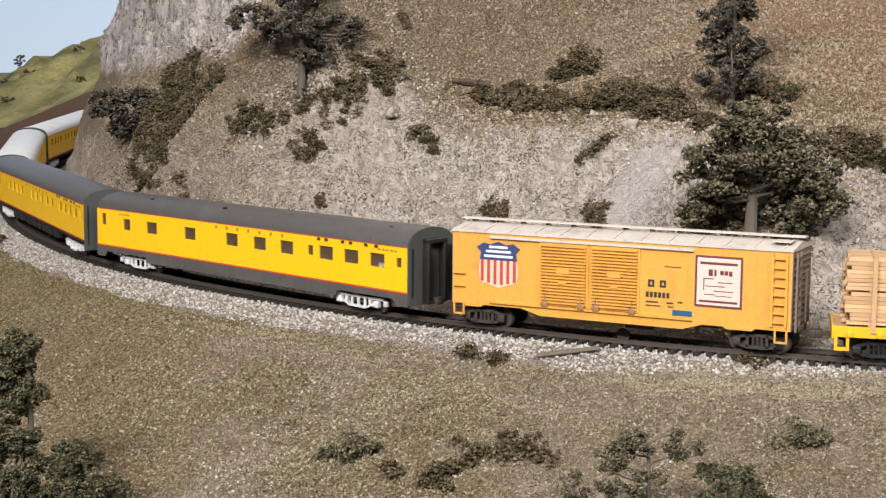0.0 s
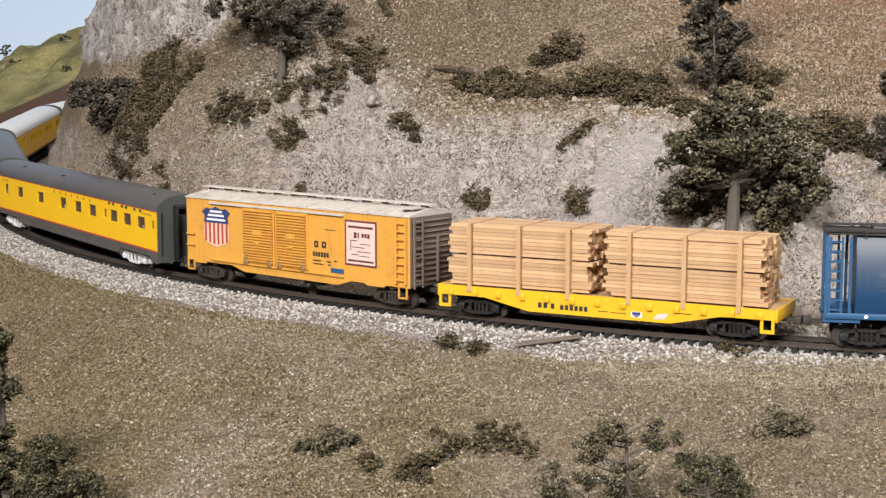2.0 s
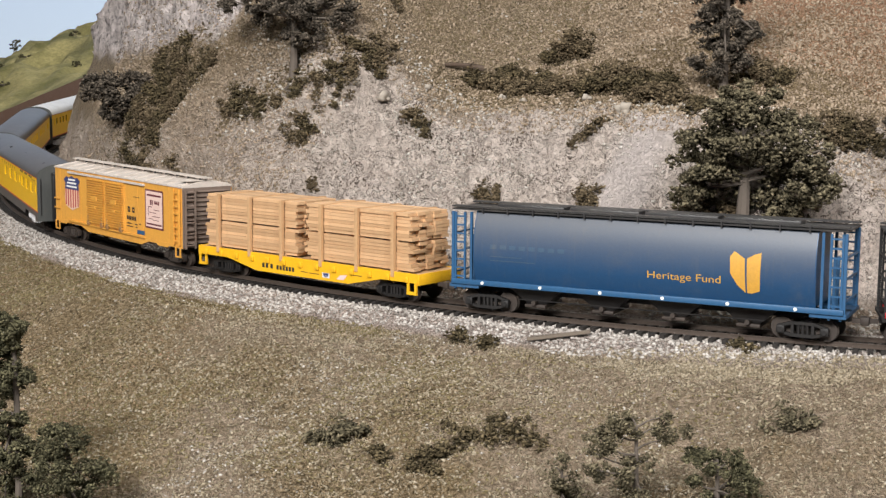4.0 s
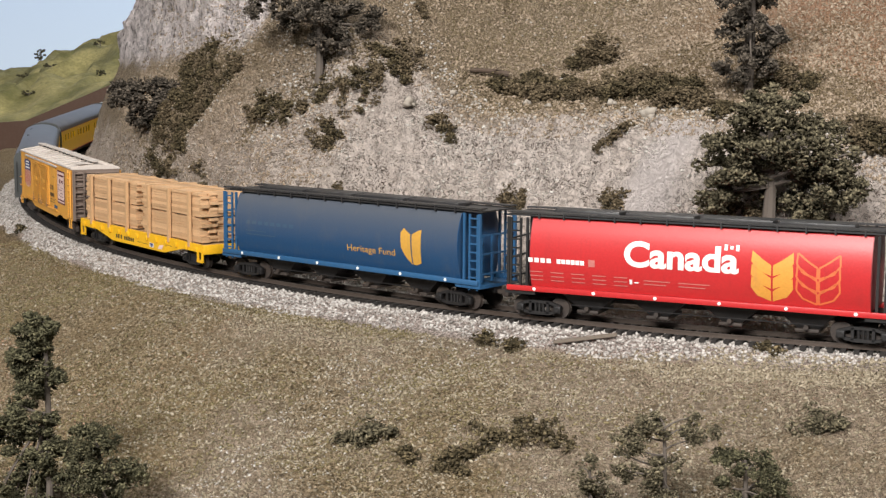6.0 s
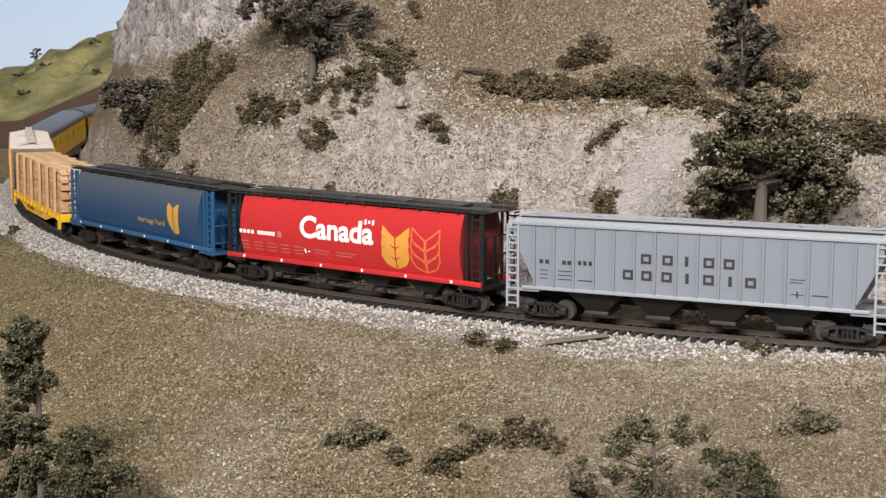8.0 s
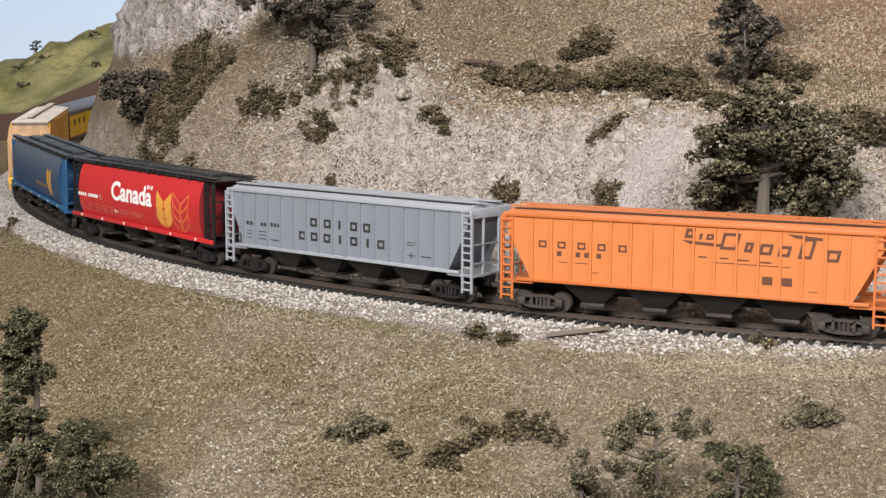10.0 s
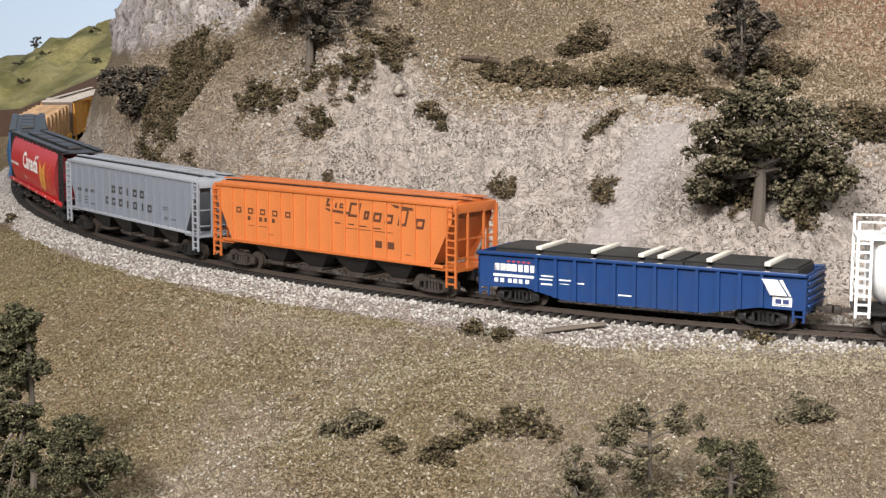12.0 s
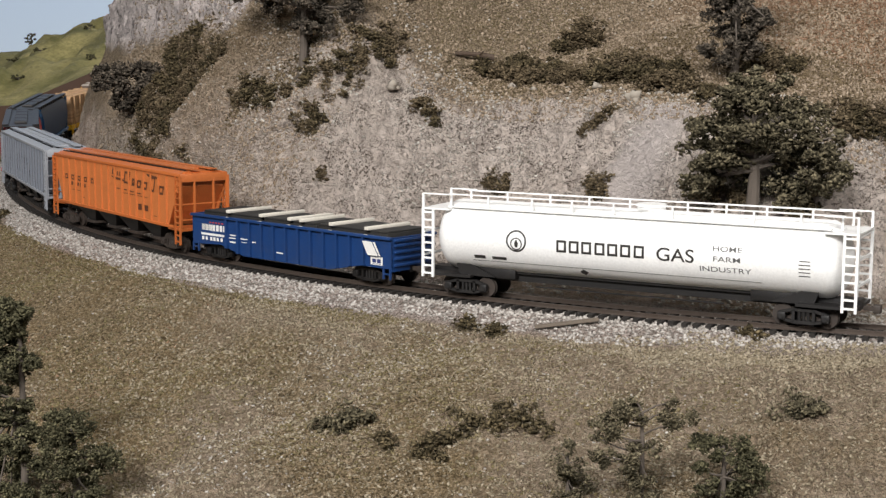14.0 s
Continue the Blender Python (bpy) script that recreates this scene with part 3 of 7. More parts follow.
def couplers(parent, half):
    bm = bmesh.new()
    block(bm, 0, 1.9, -0.35, 0.35, 2.45, 3.05)
    block(bm, 1.3, 2.3, -0.75, 0.55, 2.2, 3.3, 0.12)
    first = part("coupler", bm, RUSTY_STEEL, parent, "rusty knuckle coupler")
    first.location = (half * FT, 0, 0)
    o = again(first, parent, -half)
    o.rotation_euler = (0, 0, math.pi)


TRAIN = []


def car(name, label, at_ft, bogies, group="cars of the train", category="railway car"):
    e = tagged(new(name), label, category, group)
    e.empty_display_size = 0.02
    TRAIN.append((e, at_ft, bogies))
    return e


def pierced_side(bm, x0, x1, z0, z1, y, holes, depth):
    """A side sheet with real window openings and their reveals."""
    xs = sorted({x0, x1, *[v for h in holes for v in h[:2]]})
    zs = sorted({z0, z1, *[v for h in holes for v in h[2:]]})
    sgn = 1 if y < 0 else -1
    for a, b in zip(xs[:-1], xs[1:]):
        for c, d in zip(zs[:-1], zs[1:]):
            if any(h[0] <= a and b <= h[1] and h[2] <= c and d <= h[3] for h in holes):
                continue
            card(bm, [(a, c), (b, c), (b, d), (a, d)], y)
    for a, b, c, d in holes:
        q = y + sgn * depth
        for p in (((a, c), (b, c)), ((b, c), (b, d)), ((b, d), (a, d)), ((a, d), (a, c))):
            (xa, za), (xb, zb) = p
            bm.faces.new([bm.verts.new(v) for v in ((xa, y, za), (xb, y, zb), (xb, q, zb), (xa, q, za))])


def passenger_coach(label, at_ft, windows, skirt, roof_mat, vents=()):
    e = car("passenger_coach", label, at_ft, 59.5)
    L, rise = 41.9, 11.25
    roof_loop = [(5.05 * math.cos(a), rise + 2.75 * math.sin(a) ** 0.85) for a in np.linspace(0, math.pi, 19)]
    roof_loop = [(5.05, rise - 0.05)] + roof_loop[1:-1] + [(-5.05, rise - 0.05)]
    bm = bmesh.new()
    loft(bm, [(-L, [(y * 0.96, rise + (z - rise) * 0.93) for y, z in roof_loop]), (-L + 0.9, roof_loop), (L - 0.9, roof_loop), (L, [(y * 0.96, rise + (z - rise) * 0.93) for y, z in roof_loop])])
    roof = part("roof", bm, roof_mat, e, "rounded grey roof")
    for x, y in vents:
        bm = bmesh.new()
        block(bm, x - 0.5, x + 0.5, y - 0.35, y + 0.35, 13.0, 13.75, 0.12)
        part("roof_vent", bm, DARK_STEEL, roof)
    for y in (-5.0, 5.0):
        bm = bmesh.new()
        pierced_side(bm, -L, L, 4.25, rise - 0.2, y, windows, 0.28)
        side = part("side", bm, YELLOW, e, "armour yellow side sheet")
        q = y + (0.26 if y < 0 else -0.26)
        shared = {}
        for i, (a, b, c, d) in enumerate(windows):
            key = (round(b - a, 1), round(d - c, 1))
            if key not in shared:
                bm = bmesh.new()
                card(bm, [(-(b - a) / 2, -(d - c) / 2), ((b - a) / 2, -(d - c) / 2), ((b - a) / 2, (d - c) / 2), (-(b - a) / 2, (d - c) / 2)], 0)
                shared[key] = part("pane", bm, GLASS, side)
                o = shared[key]
            else:
                o = again(shared[key], side)
            o.location = ((a + b) / 2 * FT, q * FT, (c + d) / 2 * FT)
            if i % 3 == 1 and b - a > 2:
                bm = bmesh.new()
                block(bm, (a + b) / 2 + 0.1, b - 0.25, min(q, q * 0.993), max(q, q * 0.993), c + 0.05, c + 0.75 + 0.3 * (i % 2))
                part("table_lamp", bm, BLIND, side)
    for z0, z1 in ((4.0, 4.25), (rise - 0.2, rise)):
        bm = bmesh.new()
        block(bm, -L, L, -5.03, 5.03, z0, z1)
        part("red_stripe", bm, RED_STRIPE, e)
    bm = bmesh.new()
    block(bm, -L + 0.1, L - 0.1, -4.6, 4.6, 3.2, 4.1)
    part("floor_frame", bm, DARK_STEEL, e)
    if skirt:
        bm = bmesh.new()
        for y0, y1 in ((-5.0, -4.8), (4.8, 5.0)):
            prism(bm, [(-L, 2.0), (-L, 4.0), (L, 4.0), (L, 2.0), (39.5, 2.0), (38.8, 3.0), (26.2, 3.0), (25.6, 2.0), (-25.6, 2.0), (-26.2, 3.0), (-38.8, 3.0), (-39.5, 2.0)], y0, y1)
        part("skirt", bm, ROOF_GREY, e, "dark grey skirt")
    rnd = random.Random(int(at_ft))
    x = -22.0
    while x < 20:
        w = rnd.uniform(1.5, 4.5)
        bm = bmesh.new()
        block(bm, x, x + w, -4.3, -2.4, 1.5 if not skirt else 2.1, 3.3, 0.1)
        part("equipment_box", bm, DARK_STEEL, e)
        x += w + rnd.uniform(0.5, 2.0)
    for s in (-1, 1):
        bm = bmesh.new()
        loop = [(y * 0.985, z) for y, z in roof_loop] + [(-4.98, 2.2), (4.98, 2.2)]
        loft(bm, [(s * (L - 0.02), loop), (s * (L + 0.35), loop)])
        end = part("end_wall", bm, END_GREY, e, "dark grey end wall")
        bm = bmesh.new()
        for y0, y1, z0, z1 in ((-2.1, -1.5, 2.6, 12.2), (1.5, 2.1, 2.6, 12.2), (-2.1, 2.1, 11.6, 12.3), (-2.1, 2.1, 2.3, 2.9)):
            block(bm, min(s * (L + 0.3), s * (L + 1.7)), max(s * (L + 0.3), s * (L + 1.7)), y0, y1, z0, z1, 0.15)
        part("diaphragm", bm, DARK_STEEL, end, "black rubber gangway frame")
        bm = bmesh.new()
        for y in (-4.3, 4.3):
            block(bm, min(s * (L + 0.35), s * (L + 0.5)), max(s * (L + 0.35), s * (L + 0.5)), y - 0.1, y + 0.1, 3.5, 11.0)
        part("grab_rail", bm, DARK_STEEL, end)
    bm = bmesh.new()
    bars(bm, [(-34.5 + k * 0.9, -33.9 + k * 0.9, 10.25, 10.5) for k in range(4)] + [(35.5 + k * 0.9, 36.1 + k * 0.9, 10.25, 10.5) for k in range(5)]
         + [(-5.2 + k * 2.95, -4.7 + k * 2.95, 10.2, 10.75) for k in range(7)])
    print_part("small_print", bm, FADED_INK, e, -5.02)
    bm = bmesh.new()
    for x in (21.5, 23.3, 27.2, 29.0, 32.5, 34.8):
        block(bm, x, x + 0.7, -5.12, -4.98, 10.55, 11.0)
    part("drip_caps", bm, TUSCAN, e)
    build_truck("truck", e, -29.75, 8.5, 1.5, SILVER, "silver four-wheel passenger truck", True)
    build_truck("truck", e, 29.75, 8.5, 1.5, SILVER, "silver four-wheel passenger truck", True)
    couplers(e, 42.0)
    return e


SLEEPER = [(-39.8, -38.4, 8.1, 10.3), (-32.7, -30.4, 7.6, 9.7)] + [(c - 1.65, c + 1.65, 7.6, 9.75) for c in (-23.6, -12.0, -0.1, 7.4, 14.4, 24.1, 30.0, 35.9)] + [(19.7, 21.0, 8.0, 9.6), (40.1, 41.2, 8.0, 9.5)]
SLEEPER = sorted((a - 0.6, b - 0.6, c - 0.05, d - 0.05) for a, b, c, d in SLEEPER)
DAY = sorted([(c - 1.1, c + 1.1, 7.9, 9.9) for c in (-36, -33, -22, -18, -14, -10, 0, 4, 8.4, 13.0, 17.2, 24.0, 27.9, 31.6, 35.8)] + [(38.9, 39.9, 7.6, 9.8), (-40.5, -39.4, 7.6, 9.8)])
passenger_coach("yellow sleeping coach, grey roof and skirt, red stripes", 27.5, SLEEPER, True, ROOF_GREY, [(-27, -2.6), (36, -2.4), (-5, -2.9), (12, -2.2)])
passenger_coach("yellow day coach with grey roof and open underframe", 115.5, DAY, False, ROOF_GREY)
passenger_coach("yellow day coach with silver-grey roof", 203.9, DAY, False, SILVER_ROOF, [(-27, -1.0), (-12, -1.0), (20, -1.0)])
passenger_coach("yellow day coach with silver-grey roof", 292.3, DAY, False, SILVER_ROOF, [(-27, 1.0), (-12, 1.0), (3, 1.0), (20, 1.0), (32, 1.0)])


def boxcar():
    e = car("boxcar", "weathered yellow double-door boxcar with chalky grey roof", -45.8, 41)
    L, W = 25.2, 4.9
    bm = bmesh.new()
    block(bm, -L, L, -W, W, 3.6, 14.2)
    body = part("body", bm, BOX_YELLOW, e)
    for y0, y1 in ((-W - 0.06, -W + 0.1), (W - 0.1, W + 0.06)):
        bm = bmesh.new()
        prism(bm, [(-L, 3.9), (L, 3.9), (L, 3.45), (20.5, 3.45), (20.0, 3.1), (16.5, 3.1), (16, 3.4), (13.2, 3.4), (10.3, 2.55), (-11, 2.55), (-14, 3.4), (-20, 3.4), (-20.6, 3.1), (-23, 3.1), (-23.6, 3.45), (-L, 3.45)], y0, y1)
        part("side_sill", bm, BOX_YELLOW, e)
    # doors with pressed ribs
    for y, s in ((-W, -1), (W, 1)):
        for x0, x1 in ((-11.1, -3.55), (-3.25, 4.1)):
            bm = bmesh.new()
            block(bm, x0, x1, min(y, y + s * 0.22), max(y, y + s * 0.22), 4.3, 13.3)
            door = part("door", bm, BOX_YELLOW, e, "ribbed sliding door")
            for k in range(19):
                z = 4.6 + k * 0.455
                bm = bmesh.new()
                block(bm, x0 + 0.3, x1 - 0.3, min(y + s * 0.2, y + s * 0.55), max(y + s * 0.2, y + s * 0.55), z, z + 0.24)
                part("rib", bm, BOX_YELLOW, door)
            bm = bmesh.new()
            xm = (x0 + x1) / 2
            block(bm, xm - 1.0, xm + 1.0, min(y + s * 0.4, y + s * 0.66), max(y + s * 0.4, y + s * 0.66), 9.0, 9.9)
            block(bm, xm - 0.6, xm + 0.6, min(y + s * 0.4, y + s * 0.66), max(y + s * 0.4, y + s * 0.66), 7.5, 8.0)
            part("placard_board", bm, BOX_YELLOW, door)
            for xx in (x0 + 1.0, x1 - 1.0):
                bm = bmesh.new()
                block(bm, xx - 0.5, xx + 0.5, min(y + s * 0.2, y + s * 0.6), max(y + s * 0.2, y + s * 0.6), 4.0, 4.9, 0.08)
                rod(bm, (xx, y + s * 0.5, 4.4), (xx, y + s * 0.5, 5.9), 0.1)
                part("door_roller", bm, FADED_INK, door, "rusty door roller")
        bm = bmesh.new()
        block(bm, -19.0, 11.8, min(y, y + s * 0.42), max(y, y + s * 0.42), 13.4, 13.75)
        part("door_track", bm, BOX_ROOF if s < 0 else BOX_YELLOW, e, "dusty door track")
        bm = bmesh.new()
        block(bm, -19.0, 11.8, min(y, y + s * 0.42), max(y, y + s * 0.42), 3.85, 4.15)
        part("door_track", bm, BOX_YELLOW, e, "weathered lower door track")
    # panel seams of rivets
    for x in (-23.0, -14.0, 9.0, 11.0, 20.5):
        bm = bmesh.new()
        block(bm, x - 0.05, x + 0.05, -W - 0.05, W + 0.05, 4.0, 14.1)
        part("side_seam", bm, BOX_YELLOW, body)
    # gable roof, panel seams and running board
    bm = bmesh.new()
    loft(bm, [(-L - 0.15, [(-W - 0.2, 14.1), (-W - 0.2, 14.35), (0, 15.2), (W + 0.2, 14.35), (W + 0.2, 14.1)]), (L + 0.15, [(-W - 0.2, 14.1), (-W - 0.2, 14.35), (0, 15.2), (W + 0.2, 14.35), (W + 0.2, 14.1)])])
    roof = part("roof", bm, BOX_ROOF, e, "chalky weathered roof with raised seams")
    for k in range(13):
        x = -24.0 + k * 4.0
        bm = bmesh.new()
        loft(bm, [(x - 0.14, [(-W - 0.15, 14.3), (-W - 0.15, 14.52), (0, 15.38), (W + 0.15, 14.52), (W + 0.15, 14.3)]), (x + 0.14, [(-W - 0.15, 14.3), (-W - 0.15, 14.52), (0, 15.38), (W + 0.15, 14.52), (W + 0.15, 14.3)])])
        part("roof_seam", bm, BOX_ROOF, roof)
    for y in (-0.55, 0.0, 0.55):
        bm = bmesh.new()
        block(bm, -L - 0.6, L + 0.6, y - 0.24, y + 0.24, 15.6, 15.8)
        part("running_board", bm, BOX_ROOF, roof, "grey running board plank")
    bm = bmesh.new()
    for k in range(13):
        block(bm, -24.0 + k * 4 - 0.1, -24.0 + k * 4 + 0.1, -0.8, 0.8, 15.2, 15.6)
    part("board_saddles", bm, DARK_STEEL, roof)
    bm = bmesh.new()
    block(bm, L - 3.2, L - 0.6, -3.6, -0.9, 15.15, 15.3)
    part("corner_platform", bm, BOX_ROOF, roof, "pale corner platform")
    # pressed ends
    for s in (-1, 1):
        bm = bmesh.new()
        block(bm, min(s * L, s * (L + 0.12)), max(s * L, s * (L + 0.12)), -W, W, 3.5, 14.25)
        end = part("end_wall", bm, BOX_END, e, "rusty corrugated end")
        shared = None
        for k in range(12):
            z = 4.3 + k * 0.82
            if shared is None:
                bm = bmesh.new()
                loft(bm, [(-4.5, [(0, -0.1), (-0.1, 0.0), (0, 0.1), (0.1, 0)]), (-3.4, [(0, -0.26), (-0.36, 0), (0, 0.26), (0.36, 0)]), (3.4, [(0, -0.26), (-0.36, 0), (0, 0.26), (0.36, 0)]), (4.5, [(0, -0.1), (-0.1, 0), (0, 0.1), (0.1, 0)])])
                bmesh.ops.rotate(bm, cent=(0, 0, 0), matrix=Matrix.Rotation(radians(90), 3, "Z"), verts=bm.verts)
                shared = part("end_rib", bm, BOX_END, end)
                shared.location = (s * (L + 0.1) * FT, 0, z * FT)
            else:
                again(shared, end, s * (L + 0.1), 0, z)
        bm = bmesh.new()
        ladder(bm, -0.95, 0.95, 0, 3.4, 14.0, 8)
        bmesh.ops.rotate(bm, cent=(0, 0, 0), matrix=Matrix.Rotation(radians(90), 3, "Z"), verts=bm.verts)
        ld = part("end_ladder", bm, BOX_END, end)
        ld.location = (s * (L + 0.6) * FT, s * -3.6 * FT, 0)
    bm = bmesh.new()
    block(bm, L + 0.4, L + 0.7, 0.8, 1.2, 4, 11)
    disc(bm, 0, 0, 0, 1.0, 0.2, 14)
    part("hand_brake", bm, BOX_END, e)
    # side ladders, grabs and steps
    for y in (-W - 0.35, W + 0.35):
        bm = bmesh.new()
        ladder(bm, 22.7, 24.6, y, 4.0, 13.8, 8, 0.16)
        part("side_ladder", bm, BOX_YELLOW, e, "yellow side ladder")
        for x in (-24.0,):
            for z in (6.0, 7.9):
                bm = bmesh.new()
                block(bm, x - 0.95, x + 0.95, y - 0.1, y + 0.1, z, z + 0.25)
                part("grab_iron", bm, BOX_YELLOW, e)
        for x in (-24.0, 24.0):
            bm = bmesh.new()
            block(bm, x - 0.9, x - 0.65, y, y + 0.2, 1.9, 3.6)
            block(bm, x + 0.65, x + 0.9, y, y + 0.2, 1.9, 3.6)
            block(bm, x - 0.9, x + 0.9, y, y + 0.3, 1.8, 2.05)
            part("step", bm, BOX_YELLOW, e)
    # emblem: striped shield with a dark blue head
    cx, w = -17.7, 3.2
    bm = bmesh.new()
    card(bm, [(cx - w * 0.9, 6.95), (cx, 6.1), (cx + w * 0.9, 6.95), (cx + w, 8.5), (cx + w * 0.93, 10.2), (cx - w * 0.93, 10.2), (cx - w, 8.5)])
    print_part("emblem_field", bm, FADED_WHITE, e, -W - 0.08)
    bm = bmesh.new()
    for k in range(6):
        x = cx - 2.6 + k * 1.04
        bars(bm, [(x - 0.24, x + 0.24, 6.5 + abs(x - cx) * 0.2, 10.2)])
    print_part("emblem_stripes", bm, RED_INK, e, -W - 0.11)
    bm = bmesh.new()
    card(bm, [(cx - w * 0.95, 10.2), (cx + w * 0.95, 10.2), (cx + w * 0.88, 11.3), (cx + w * 1.1, 12.0), (cx + w * 0.75, 12.7), (cx + w * 0.4, 12.5), (cx, 12.95), (cx - w * 0.4, 12.5), (cx - w * 0.75, 12.7), (cx - w * 1.1, 12.0), (cx - w * 0.88, 11.3)])
    print_part("emblem_head", bm, BLUE_INK, e, -W - 0.10)
    bm = bmesh.new()
    bars(bm, [(cx - 1.5, cx + 1.5, 11.95, 12.3), (cx - 2.0, cx + 2.0, 11.3, 11.65), (cx - 2.3, cx + 2.3, 10.6, 10.95)])
    print_part("emblem_bars", bm, WHITE_INK, e, -W - 0.13)
    # poster panel
    bm = bmesh.new()
    card(bm, [(12.0, 5.9), (18.6, 5.9), (18.6, 12.95), (12.0, 12.95)])
    print_part("poster_border", bm, MAROON_INK, e, -W - 0.08)
    bm = bmesh.new()
    card(bm, [(12.3, 6.2), (18.3, 6.2), (18.3, 12.65), (12.3, 12.65)])
    print_part("poster_field", bm, PALE_PINK, e, -W - 0.11)
    bm = bmesh.new()
    bars(bm, [(12.7, 17.9, 11.75, 12.1), (13.9, 14.5, 10.2, 11.1), (14.7, 15.0, 10.2, 11.1), (15.5, 16.0, 10.4, 11.0), (16.1, 16.6, 10.4, 11.0), (16.7, 17.2, 10.3, 11.0), (12.6, 18.0, 6.55, 6.85),
              (13.2, 13.35, 8.2, 9.9), (13.2, 14.6, 9.75, 9.9), (15.2, 17.3, 9.3, 9.42), (13.5, 16.2, 8.75, 8.87), (14.6, 17.4, 8.1, 8.22), (13.3, 14.8, 7.6, 7.72), (14.8, 17.2, 7.45, 7.55)])
    print_part("poster_print", bm, MAROON_INK, e, -W - 0.13)
    bm = bmesh.new()
    hollow(bm, 5.3, 6.2, 8.1, 9.1, 0.28)
    hollow(bm, 7.0, 7.9, 8.1, 9.1, 0.28)
    bars(bm, [(5.0 + k * 0.6, 5.42 + k * 0.6, 6.65, 7.4) for k in range(6)] + [(5.0, 6.8, 5.9, 6.1), (5.0, 7.2, 5.4, 5.55), (8.0, 9.0, 5.9, 6.1), (8.2, 9.0, 5.4, 5.55), (7.6, 10.0, 11.0, 11.1), (9.6, 10.3, 6.1, 6.3)])
    print_part("reporting_marks", bm, BLACK_INK, e, -W - 0.08)
    bm = bmesh.new()
    bars(bm, [(8.9, 11.7, 4.35, 5.1)])
    print_part("blue_patch", bm, BLUE_TRIM, e, -W - 0.10)
    bm = bmesh.new()
    block(bm, -24.8, 24.8, -1.0, 1.0, 2.4, 3.6)
    for x in (-13.0, -3.0, 7.0):
        block(bm, x, x + 0.5, -4.4, 4.4, 2.7, 3.6)
    block(bm, 1.5, 5.5, -3.6, -1.6, 1.7, 3.2, 0.2)
    part("underframe", bm, DARK_STEEL, e)
    build_truck("truck", e, -20.5, 5.6, 1.4, RUSTY_STEEL, "rusty freight truck")
    build_truck("truck", e, 20.5, 5.6, 1.4, RUSTY_STEEL, "rusty freight truck")
    couplers(e, 25.3)
    return e


boxcar()


